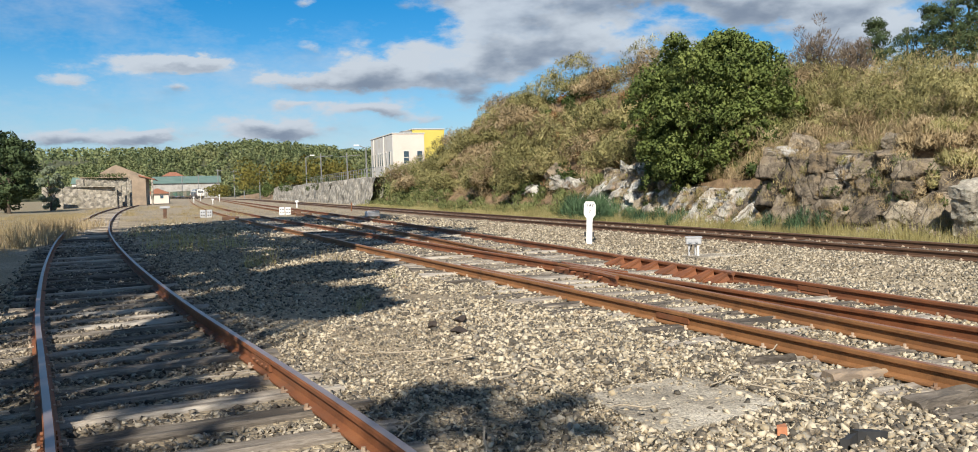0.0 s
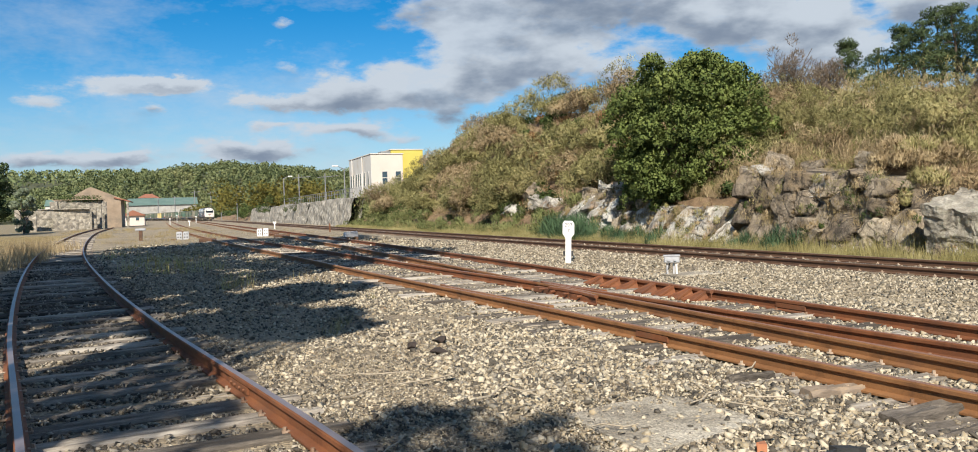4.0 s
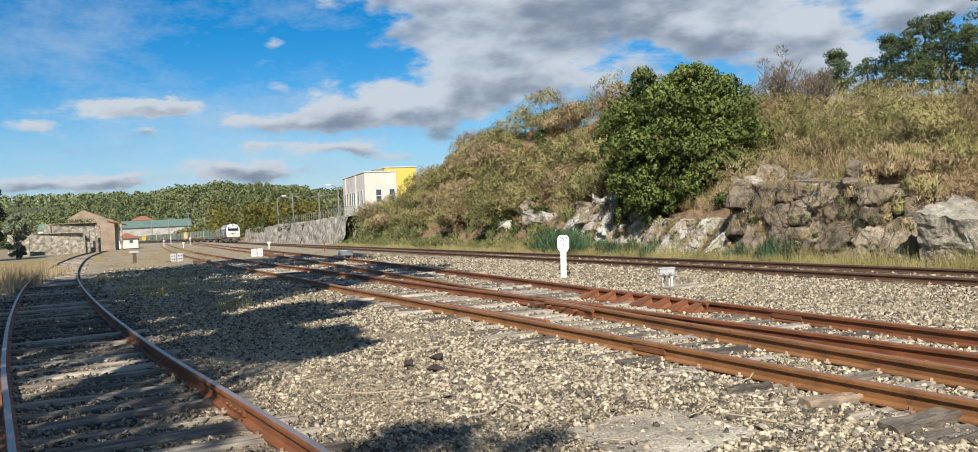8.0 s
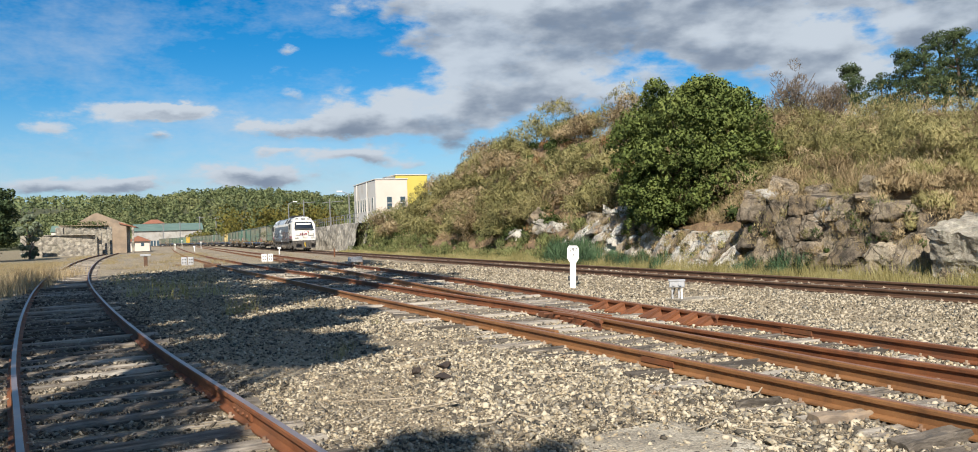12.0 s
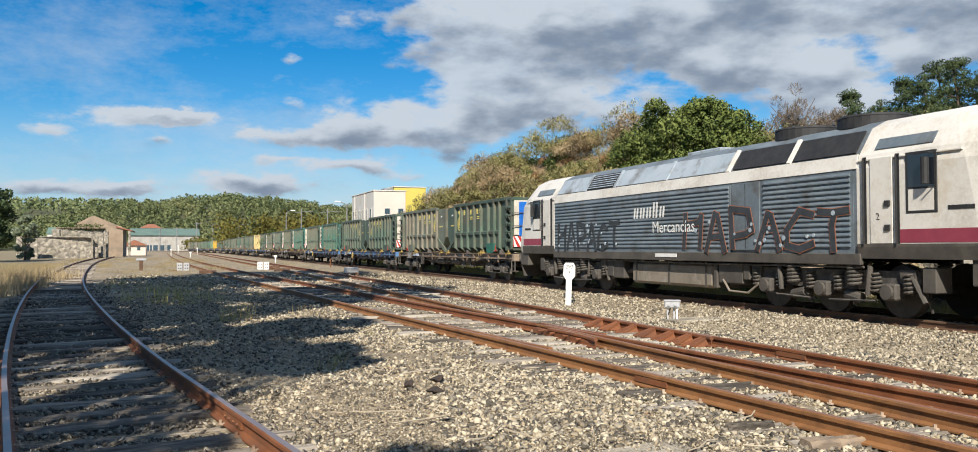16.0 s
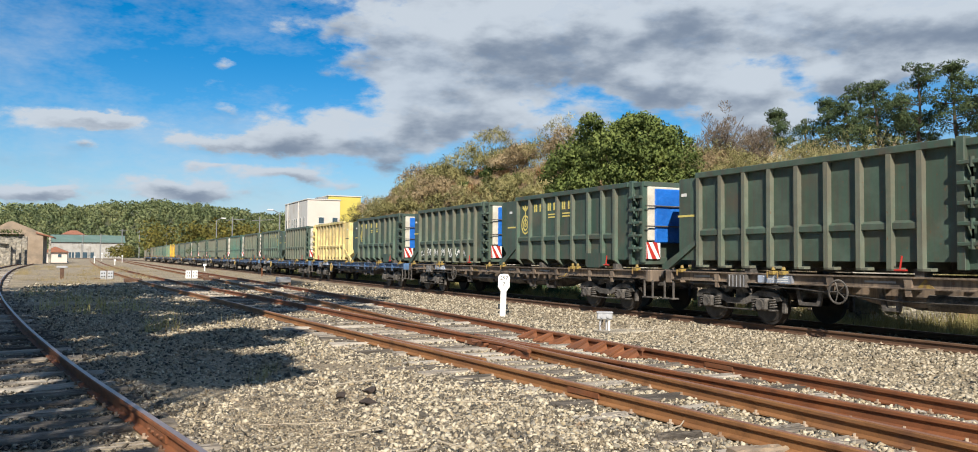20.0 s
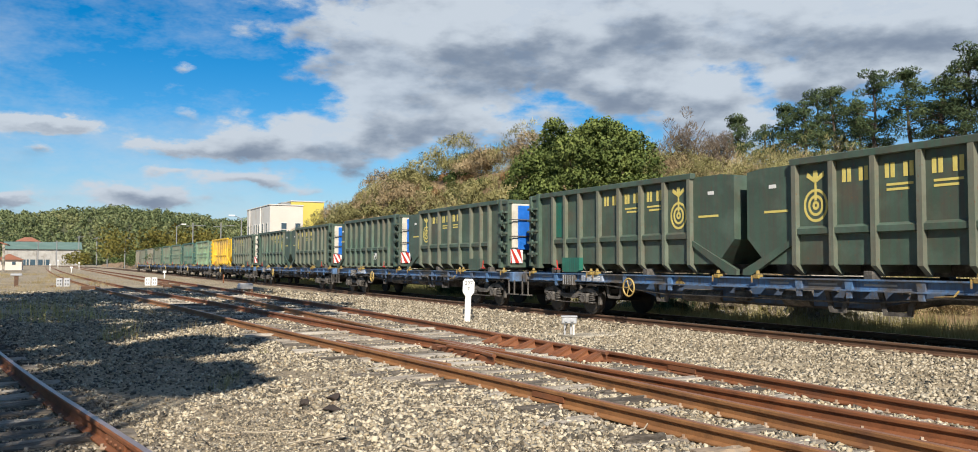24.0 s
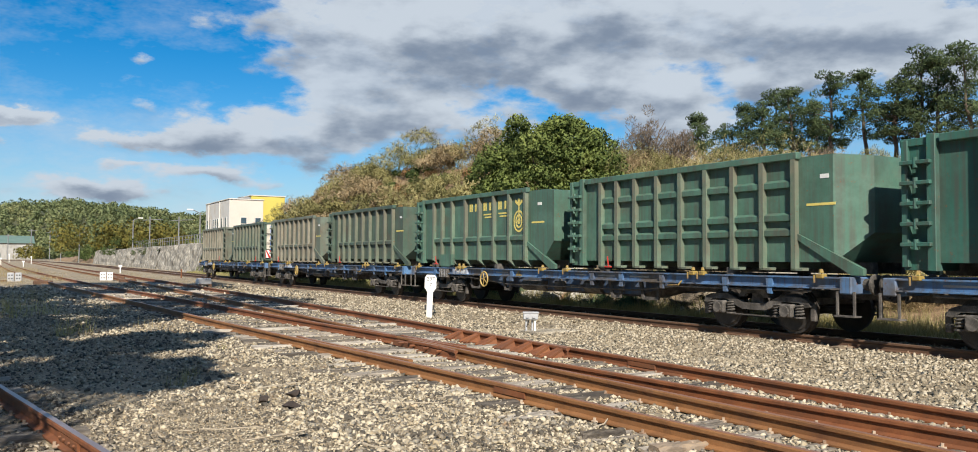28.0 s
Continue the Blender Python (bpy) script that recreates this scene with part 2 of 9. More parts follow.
def mat(name, colors, rough=0.7, metal=0.0, scale=4.0, fine=40.0, bump=0.15, dist=0.01, stain=None, stain_scale=1.2, stain_at=(0.5, 0.7), island=0.0, obj=0.0, stretch=(1, 1, 1), spec=0.5, trans=0.0, vor=0.0):
    """A surface with variation at two scales. colors: two or three base colours between which a noise goes. stain: a second colour in patches.
    island, obj: how far each island or object differs in tone. stretch: the grain's stretch in the object's axes."""
    mt = bpy.data.materials.new(name)
    mt.use_nodes = True
    nt = mt.node_tree
    nodes, links = nt.nodes, nt.links
    b = nodes["Principled BSDF"]
    tc = nodes.new("ShaderNodeTexCoord")
    mp = nodes.new("ShaderNodeMapping")
    mp.inputs[3].default_value = stretch
    links.new(tc.outputs["Object"], mp.inputs[0])
    vec = mp.outputs[0]
    info = nodes.new("ShaderNodeObjectInfo")
    if obj:
        off = nodes.new("ShaderNodeVectorMath")
        off.operation = "ADD"
        sc = nodes.new("ShaderNodeMath")
        sc.operation = "MULTIPLY"
        sc.inputs[1].default_value = 37.0
        links.new(info.outputs["Random"], sc.inputs[0])
        links.new(vec, off.inputs[0])
        links.new(sc.outputs[0], off.inputs[1])
        vec = off.outputs[0]

    def noi(s, det, ro=0.6):
        n = nodes.new("ShaderNodeTexNoise")
        n.inputs["Scale"].default_value, n.inputs["Detail"].default_value, n.inputs["Roughness"].default_value = s, det, ro
        links.new(vec, n.inputs["Vector"])
        return n.outputs[0]

    big, small = noi(scale, 4), noi(fine, 5, 0.7)
    mixf = nodes.new("ShaderNodeMath")
    mixf.operation = "MULTIPLY_ADD"
    links.new(small, mixf.inputs[0])
    mixf.inputs[1].default_value = 0.5
    half = nodes.new("ShaderNodeMath")
    half.operation = "MULTIPLY_ADD"
    links.new(big, half.inputs[0])
    half.inputs[1].default_value = 1.1
    half.inputs[2].default_value = -0.3
    links.new(half.outputs[0], mixf.inputs[2])
    fac = mixf.outputs[0]
    for amount, source in ((island, "island"), (obj, "obj")):
        if amount:
            src = info.outputs["Random"] if source == "obj" else nodes.new("ShaderNodeNewGeometry").outputs["Random Per Island"]
            t = nodes.new("ShaderNodeMath")
            t.operation = "MULTIPLY_ADD"
            links.new(src, t.inputs[0])
            t.inputs[1].default_value = amount
            sub = nodes.new("ShaderNodeMath")
            sub.operation = "SUBTRACT"
            links.new(fac, sub.inputs[0])
            sub.inputs[1].default_value = amount / 2
            links.new(sub.outputs[0], t.inputs[2])
            fac = t.outputs[0]
    ramp = nodes.new("ShaderNodeValToRGB")
    els = ramp.color_ramp.elements
    els[0].position, els[1].position = 0.22, 0.78
    els[0].color, els[1].color = (*colors[0], 1), (*colors[-1], 1)
    for i, c in enumerate(colors[1:-1]):
        e = els.new(0.22 + 0.56 * (i + 1) / (len(colors) - 1))
        e.color = (*c, 1)
    links.new(fac, ramp.inputs[0])
    out = ramp.outputs[0]
    if stain:
        sn = noi(stain_scale, 6, 0.65)
        mr = nodes.new("ShaderNodeMapRange")
        mr.inputs[1].default_value, mr.inputs[2].default_value = stain_at
        links.new(sn, mr.inputs[0])
        mx = nodes.new("ShaderNodeMix")
        mx.data_type = "RGBA"
        links.new(mr.outputs[0], mx.inputs[0])
        links.new(out, mx.inputs[6])
        mx.inputs[7].default_value = (*stain, 1)
        out = mx.outputs[2]
    links.new(out, b.inputs["Base Color"])
    b.inputs["Roughness"].default_value = rough
    b.inputs["Metallic"].default_value = metal
    b.inputs["Specular IOR Level"].default_value = spec
    if trans:
        # thin leaves let some light through
        tr = nodes.new("ShaderNodeBsdfTranslucent")
        links.new(out, tr.inputs[0])
        sh = nodes.new("ShaderNodeMixShader")
        sh.inputs[0].default_value = trans
        links.new(b.outputs[0], sh.inputs[1])
        links.new(tr.outputs[0], sh.inputs[2])
        links.new(sh.outputs[0], nodes["Material Output"].inputs[0])
    if bump:
        bp = nodes.new("ShaderNodeBump")
        bp.inputs["Strength"].default_value, bp.inputs["Distance"].default_value = bump, dist
        if vor:
            vo = nodes.new("ShaderNodeTexVoronoi")
            vo.inputs["Scale"].default_value = vor
            links.new(vec, vo.inputs["Vector"])
            links.new(vo.outputs["Distance"], bp.inputs["Height"])
            bp.invert = True
            # each stone of the gravel its own tone
            mx = nodes.new("ShaderNodeMix")
            mx.data_type, mx.blend_type = "RGBA", "MULTIPLY"
            mx.inputs[0].default_value = 1.0
            bw = nodes.new("ShaderNodeSeparateColor")
            links.new(vo.outputs["Color"], bw.inputs[0])
            r2 = nodes.new("ShaderNodeValToRGB")
            r2.color_ramp.elements[0].color, r2.color_ramp.elements[1].color = (0.58, 0.58, 0.58, 1), (1.3, 1.28, 1.22, 1)
            links.new(bw.outputs[0], r2.inputs[0])
            links.new(out, mx.inputs[6])
            links.new(r2.outputs[0], mx.inputs[7])
            links.new(mx.outputs[2], b.inputs["Base Color"])
        else:
            links.new(small, bp.inputs["Height"])
        links.new(bp.outputs[0], b.inputs["Normal"])
    return mt


M_BALLAST = mat("ballast", [(0.20, 0.16, 0.11), (0.30, 0.245, 0.17), (0.40, 0.34, 0.245)], 0.95, scale=0.5, fine=30, bump=0.8, dist=0.025, vor=26.0)
M_STONE = mat("ballast_stone", [(0.085, 0.074, 0.058), (0.20, 0.158, 0.105), (0.25, 0.235, 0.20), (0.38, 0.30, 0.185), (0.36, 0.315, 0.235), (0.55, 0.475, 0.35)], 0.9, scale=9, fine=70, bump=0.4, island=0.8, stain=(0.38, 0.24, 0.13), stain_scale=2.5, stain_at=(0.62, 0.78))
M_STONE_MAIN = mat("brown_ballast_stone", [(0.16, 0.135, 0.095), (0.34, 0.285, 0.20), (0.49, 0.425, 0.32)], 0.9, scale=9, fine=70, bump=0.3, island=0.8)
M_STONE_DARK = mat("dark_ballast_stone", [(0.065, 0.055, 0.043), (0.15, 0.125, 0.094), (0.23, 0.20, 0.155), (0.42, 0.365, 0.28)], 0.85, scale=9, fine=70, bump=0.35, island=0.7)
M_RUST = mat("rusty_rail_side", [(0.10, 0.038, 0.016), (0.20, 0.07, 0.026), (0.27, 0.11, 0.042)], 0.75, scale=3, fine=60, bump=0.25, dist=0.004, stain=(0.10, 0.045, 0.025), stain_scale=1.5)
M_RUST_OCHRE = mat("ochre_rusty_rail_side", [(0.13, 0.058, 0.022), (0.25, 0.115, 0.042), (0.34, 0.17, 0.068)], 0.75, scale=3, fine=60, bump=0.25, dist=0.004, stain=(0.14, 0.06, 0.028), stain_scale=1.5)
M_RUST_TOP = mat("worn_rail_head", [(0.30, 0.14, 0.085), (0.36, 0.19, 0.125)], 0.45, metal=0.35, scale=2, fine=80, bump=0.1, dist=0.002)
M_RUST_GREY = mat("grey_rail_head", [(0.26, 0.20, 0.19), (0.36, 0.29, 0.27)], 0.4, metal=0.5, scale=2, fine=80, bump=0.1, dist=0.002)
M_STEEL = mat("running_rail_head", [(0.24, 0.17, 0.13), (0.33, 0.26, 0.21)], 0.4, metal=0.6, scale=2, fine=80, bump=0.08, dist=0.002)
M_RUST_DARK = mat("dark_brown_rail_side", [(0.075, 0.04, 0.024), (0.15, 0.08, 0.045)], 0.8, scale=3, fine=60, bump=0.25, dist=0.004)
M_SLEEPER = mat("weathered_sleeper_wood", [(0.055, 0.045, 0.035), (0.195, 0.165, 0.132), (0.42, 0.375, 0.315)], 0.9, scale=2.2, fine=22, bump=0.7, dist=0.012, obj=0.5, stretch=(0.7, 5, 5))
M_SLEEPER_MAIN = mat("brown_sleeper", [(0.10, 0.075, 0.05), (0.22, 0.17, 0.12)], 0.9, scale=2.2, fine=22, bump=0.5, obj=0.4, stretch=(0.7, 5, 5))
M_CONCRETE = mat("old_concrete", [(0.36, 0.34, 0.30), (0.5, 0.475, 0.42)], 0.9, scale=2, fine=90, bump=0.6, dist=0.006, stain=(0.22, 0.21, 0.18), stain_scale=3.0, stain_at=(0.52, 0.75))
M_SLAB = mat("sunken_slab_concrete", [(0.14, 0.12, 0.095), (0.37, 0.33, 0.265), (0.64, 0.585, 0.49)], 0.95, scale=2, fine=42, bump=0.8, dist=0.006, vor=75.0)
M_WHITE = mat("white_paint", [(0.74, 0.73, 0.69), (0.82, 0.81, 0.78)], 0.5, scale=3, fine=40, bump=0.05, stain=(0.55, 0.51, 0.44), stain_scale=4, stain_at=(0.6, 0.8))
M_BLACK = mat("black_paint", [(0.02, 0.02, 0.02), (0.04, 0.04, 0.04)], 0.6, bump=0.05)
M_GREYMETAL = mat("galvanised_grey", [(0.42, 0.42, 0.43), (0.56, 0.56, 0.57)], 0.45, metal=0.4, bump=0.06)
# ---- ground ----
BED = -0.175  # the ballast between the rails; rail heads of the sidings lie at 0


class Line:
    """A smooth plan line through a few points, by its way along y."""

    def __init__(self, pts):
        self.y = np.array([p[1] for p in pts], float)
        self.x = np.array([p[0] for p in pts], float)
        self.k = np.gradient(self.x, self.y)

    def at(self, y):
        i = int(np.clip(np.searchsorted(self.y, y) - 1, 0, len(self.y) - 2))
        h = self.y[i + 1] - self.y[i]
        t = (y - self.y[i]) / h
        a, b = self.x[i], self.x[i + 1]
        if t < 0:
            return a + self.k[i] * h * t, self.k[i]
        ka, kb = self.k[i] * h, self.k[i + 1] * h
        x = (2 * t**3 - 3 * t**2 + 1) * a + (t**3 - 2 * t**2 + t) * ka + (-2 * t**3 + 3 * t**2) * b + (t**3 - t**2) * kb
        s = ((6 * t**2 - 6 * t) * a + (3 * t**2 - 4 * t + 1) * ka + (-6 * t**2 + 6 * t) * b + (3 * t**2 - 2 * t) * kb) / h
        return x, s

    def off(self, y, d):
        """The point d to the right of the line."""
        x, s = self.at(y)
        n = math.hypot(1, s)
        return x + d / n, y - d * s / n


SIDING = Line([(0.95, -1.0), (0.62, 1.0), (0.12, 4.9), (-0.42, 8.2), (-0.92, 11.2), (-1.58, 15.7), (-2.82, 25.4), (-4.12, 37.4), (-5.35, 52), (-6.45, 68), (-7.85, 92), (-9.0, 121), (-9.9, 160)])


def ground_z(x, y):
    """Height of the yard's ballast."""
    z = BED + 0.022 * noise.noise((x * 0.7, y * 0.7, 3.0)) + 0.03 * noise.noise((x * 0.16, y * 0.16, 8.0))
    sx = SIDING.at(y)[0]
    if abs(x - sx) < 1.5:  # stones lie low between the siding's sleepers
        z -= 0.008
    if x > 8.8:  # a shallow drain before the bed of the main line
        z -= 0.10 * math.exp(-((x - 10.6) / 1.0) ** 2)
        z -= 0.03 * max(0.0, min(1.0, (x - 11.2) / 1.6))
    return z


def make_ground_material():
    mt = M_BALLAST.copy()
    mt.name = "yard_ground"
    nt = mt.node_tree
    nodes, links = nt.nodes, nt.links
    b = nodes["Principled BSDF"]
    old = b.inputs["Base Color"].links[0].from_socket
    tc = nodes.new("ShaderNodeTexCoord")
    sep = nodes.new("ShaderNodeSeparateXYZ")
    links.new(tc.outputs["Object"], sep.inputs[0])
    n = nodes.new("ShaderNodeTexNoise")
    n.inputs["Scale"].default_value, n.inputs["Detail"].default_value = 0.35, 6
    links.new(tc.outputs["Object"], n.inputs["Vector"])
    # earth and dry grass begin beyond the siding, out to the side
    g = nodes.new("ShaderNodeMath")
    g.operation = "MULTIPLY_ADD"
    links.new(sep.outputs[1], g.inputs[0])
    g.inputs[1].default_value = -0.075
    links.new(sep.outputs[0], g.inputs[2])
    g.inputs[1].default_value = 0.09
    a = nodes.new("ShaderNodeMath")
    a.operation = "MULTIPLY_ADD"
    links.new(n.outputs[0], a.inputs[0])
    a.inputs[1].default_value = 6.0
    links.new(g.outputs[0], a.inputs[2])
    mr = nodes.new("ShaderNodeMapRange")
    links.new(a.outputs[0], mr.inputs[0])
    mr.inputs[1].default_value, mr.inputs[2].default_value, mr.inputs[3].default_value, mr.inputs[4].default_value = -1.2, 1.2, 1.0, 0.0
    ramp = nodes.new("ShaderNodeValToRGB")
    ramp.color_ramp.elements[0].color, ramp.color_ramp.elements[1].color = (0.13, 0.10, 0.055, 1), (0.34, 0.28, 0.17, 1)
    n2 = nodes.new("ShaderNodeTexNoise")
    n2.inputs["Scale"].default_value, n2.inputs["Detail"].default_value = 5.0, 8
    links.new(tc.outputs["Object"], n2.inputs["Vector"])
    links.new(n2.outputs[0], ramp.inputs[0])
    mx = nodes.new("ShaderNodeMix")
    mx.data_type = "RGBA"
    links.new(mr.outputs[0], mx.inputs[0])
    links.new(old, mx.inputs[6])
    links.new(ramp.outputs[0], mx.inputs[7])
    links.new(mx.outputs[2], b.inputs["Base Color"])
    return mt


M_YARD = make_ground_material()


def make_ground():
    xs = np.concatenate([[-2500, -1200, -500, -220, -110, -60, -38], np.arange(-28, 18.01, 0.4), [19, 22, 30, 60, 120, 300, 900, 2500]])
    ys = np.concatenate([[-900, -300, -100, -40, -18], np.arange(-8, 40, 0.4), np.arange(40, 110, 1.6), [115, 125, 140, 160, 190, 240, 320, 450, 700, 1100, 1800, 3500]])
    v = [(x, y, ground_z(x, y) if -30 < x < 20 and -10 < y < 200 else BED) for y in ys for x in xs]
    nx = len(xs)
    f = [(j * nx + i, j * nx + i + 1, (j + 1) * nx + i + 1, (j + 1) * nx + i) for j in range(len(ys) - 1) for i in range(nx - 1)]
    return tagged(new("ground", bulk("ground", v, f, M_YARD, True)), "grey ballast yard with earth and dry grass at its edge", "ground", kind="structure")


make_ground()


# ---- tracks ----
GAUGE = 1.74  # between rail centres, broad gauge


TURNOUT = Line([(6.55, 0.5), (6.15, 4.5), (5.87, 9), (5.62, 13), (5.42, 16), (5.15, 20), (4.85, 26), (4.35, 35), (3.72, 45), (3.1, 60), (2.1, 90), (1.2, 140), (0.4, 220), (-0.5, 400)])
LOOP = Line([(7.17, -20), (7.17, 9), (7.27, 14), (7.45, 20), (7.68, 30), (7.82, 45), (7.85, 70), (7.7, 110), (7.6, 170), (7.6, 400)])


class MainLine:
    """The main line: straight past the yard, then a wide curve to the left."""

    def at(self, y):
        e = max(0.0, y - 210.0)
        return 14.75 - 0.000394 * e * e, -0.000788 * e

    off = Line.off


MAIN = MainLine()
MAIN_Z = -0.03

HEAD = [(-0.035, -0.012), (-0.028, 0.0), (0.028, 0.0), (0.035, -0.012), (0.035, -0.04), (0.009, -0.055), (0.009, -0.125), (0.07, -0.142), (0.07, -0.158), (-0.07, -0.158), (-0.07, -0.142), (-0.009, -0.125), (-0.009, -0.055), (-0.035, -0.04)]
STRIP = [(-0.027, -0.001), (-0.026, 0.0015), (0.026, 0.0015), (0.027, -0.001)]


def sweep(line, d, y0, y1, profile, z, flare=0.0):
    """A profile drawn along a line, d to its right. flare: how far the ends bend away."""
    g = Geo()
    ys, y = [], y0
    while y < y1 - 1e-6:
        ys.append(y)
        y += 0.6 if y < 20 else 1.5 if y < 60 else 6.0
    ys.append(y1)
    rings = []
    for y in ys:
        e = 0.0
        if flare:
            e = flare * (max(0.0, 1 - (y - y0) / 0.7) ** 1.5 + max(0.0, 1 - (y1 - y) / 0.7) ** 1.5)
        rings.append([(*line.off(y, d + e + px), z + pz) for px, pz in profile])
    n = len(profile)
    v = [p for r in rings for p in r]
    f = [(i * n + j, i * n + (j + 1) % n, (i + 1) * n + (j + 1) % n, (i + 1) * n + j) for i in range(len(rings) - 1) for j in range(n)]
    f += [tuple(range(n)), tuple((len(rings) - 1) * n + j for j in range(n - 1, -1, -1))]
    return g.add(v, f)


def rail(track, line, d, y0, y1, side, top, z=0.0, flare=0.0, name="rail", label=""):
    r = part(name, sweep(line, d, y0, y1, HEAD, z, flare), side, track, label)
    part("running_surface", sweep(line, d, y0 + 0.02, y1 - 0.02, STRIP, z, flare), top, r, "worn smooth top of the rail")
    return r


def sleeper_mesh(name, material, w=0.25, l=2.65, h=0.2, seed=0):
    """A split and worn timber."""
    r = np.random.default_rng(seed)
    g = Geo()
    xs = np.linspace(-l / 2, l / 2, 9)
    rows = []
    for i, x in enumerate(xs):
        j = r.normal(size=6) * 0.008
        e = 0.03 if i in (0, 8) else 0.0
        rows.append([(x, -w / 2 + j[0] + e * 0.3, -h), (x, -w / 2 + j[1], -0.025 + j[2] - e), (x, -w / 2 + 0.025 + j[1], j[3] * 0.6 - e * 0.5), (x, -0.02, -0.012 + j[4]), (x, 0.0, -0.014 + j[5]), (x, w / 2 - 0.025 + j[4], j[2] * 0.6), (x, w / 2 + j[4], -0.025 + j[5] - e), (x, w / 2 + j[5], -h)])
    n = 8
    v = [p for q in rows for p in q]
    f = [(i * n + j, i * n + (j + 1) % n, (i + 1) * n + (j + 1) % n, (i + 1) * n + j) for i in range(8) for j in range(n)]
    f += [tuple(range(n)), tuple(8 * n + j for j in range(n - 1, -1, -1))]
    return g.add(v, f).mesh(name, material)


SLEEPERS = [sleeper_mesh("sleeper", M_SLEEPER, w, l, seed=i) for i, (w, l) in enumerate(((0.215, 2.5), (0.235, 2.56), (0.2, 2.46), (0.225, 2.52)))]
SLEEPERS_MAIN = [sleeper_mesh("sleeper", M_SLEEPER_MAIN, 0.25, 2.6, seed=9)]
LONG_SLEEPERS = [sleeper_mesh("sleeper", M_SLEEPER, 0.25, l, seed=20 + i) for i, l in enumerate((4.6, 4.3, 4.0, 3.8, 3.5))]


def clip_mesh(material):
    g = Geo()
    g.cyl((0, 0, 0), (0, 0, 0.035), 0.015, n=6)
    g.cbox(-0.04, 0.02, -0.03, 0.03, -0.012, 0.008, 0.004)
    return g.mesh("rail_clip", material)


M_BOLT = mat("pale_rusty_bolt", [(0.22, 0.13, 0.08), (0.5, 0.4, 0.3)], 0.7, bump=0.1, obj=0.5)
CLIP = clip_mesh(M_BOLT)


def lay(track, line, y0, y1, pitch, meshes, z, seed, wild=0.03, lift=0.0):
    """Sleepers under a line. Returns their y."""
    r = np.random.default_rng(seed)
    y, ys = y0, []
    while y < y1:
        x, s = line.at(y)
        o = part("sleeper", meshes[int(r.integers(len(meshes)))], None, track)
        o.matrix_world = pose(x + r.normal() * wild, y, z + r.normal() * 0.012 + lift, r.normal() * 0.8, r.normal() * 0.4, math.degrees(math.atan2(-s, 1)) + r.normal() * 1.2 + (180 if r.random() < 0.5 else 0))
        ys.append(y)
        y += pitch * (1 + 0.06 * r.normal())
    return ys


def clips(track, line, d, ys, z, near=22):
    for y in ys:
        if y < near:
            for e in (-0.085, 0.085):
                x, yy = line.off(y, d + e)
                o = part("rail_clip", CLIP, None, track)
                o.matrix_world = pose(x, yy, z, 0, 0, 0 if e > 0 else 180)


def make_siding():
    t = thing("siding_track", "rusty broad gauge siding on grey weathered wooden sleepers", "railway track", kind="structure")
    for d in (-GAUGE / 2, GAUGE / 2):
        rail(t, SIDING, d, -14.0, 160, M_RUST, M_RUST_GREY)
    ys = lay(t, SIDING, -13.8, 105, 0.60, SLEEPERS, -0.145, 1)
    clips(t, SIDING, GAUGE / 2, ys, -0.145, 12)
    clips(t, SIDING, -GAUGE / 2, ys, -0.145, 12)
    # a joint with its fishplate on the near rail
    for d in (-GAUGE / 2, GAUGE / 2):
        for y in (5.9 if d < 0 else 7.55,):
            g = Geo()
            for s in (-1, 1):
                g.join(sweep(SIDING, d + s * 0.022, y - 0.3, y + 0.3, [(-0.011, -0.115), (0.011, -0.12), (0.011, -0.05), (-0.011, -0.052)], 0))
            fp = part("fishplate", g, M_RUST, t, "rusty fishplate bolted over a rail joint")
            for q in (-0.22, -0.08, 0.08, 0.22):
                x, yy = SIDING.off(y + q, d)
                part("bolt", Geo().cyl((x - 0.05, yy, -0.085), (x + 0.05, yy, -0.085), 0.014, n=6), M_RUST, fp)
    return ys


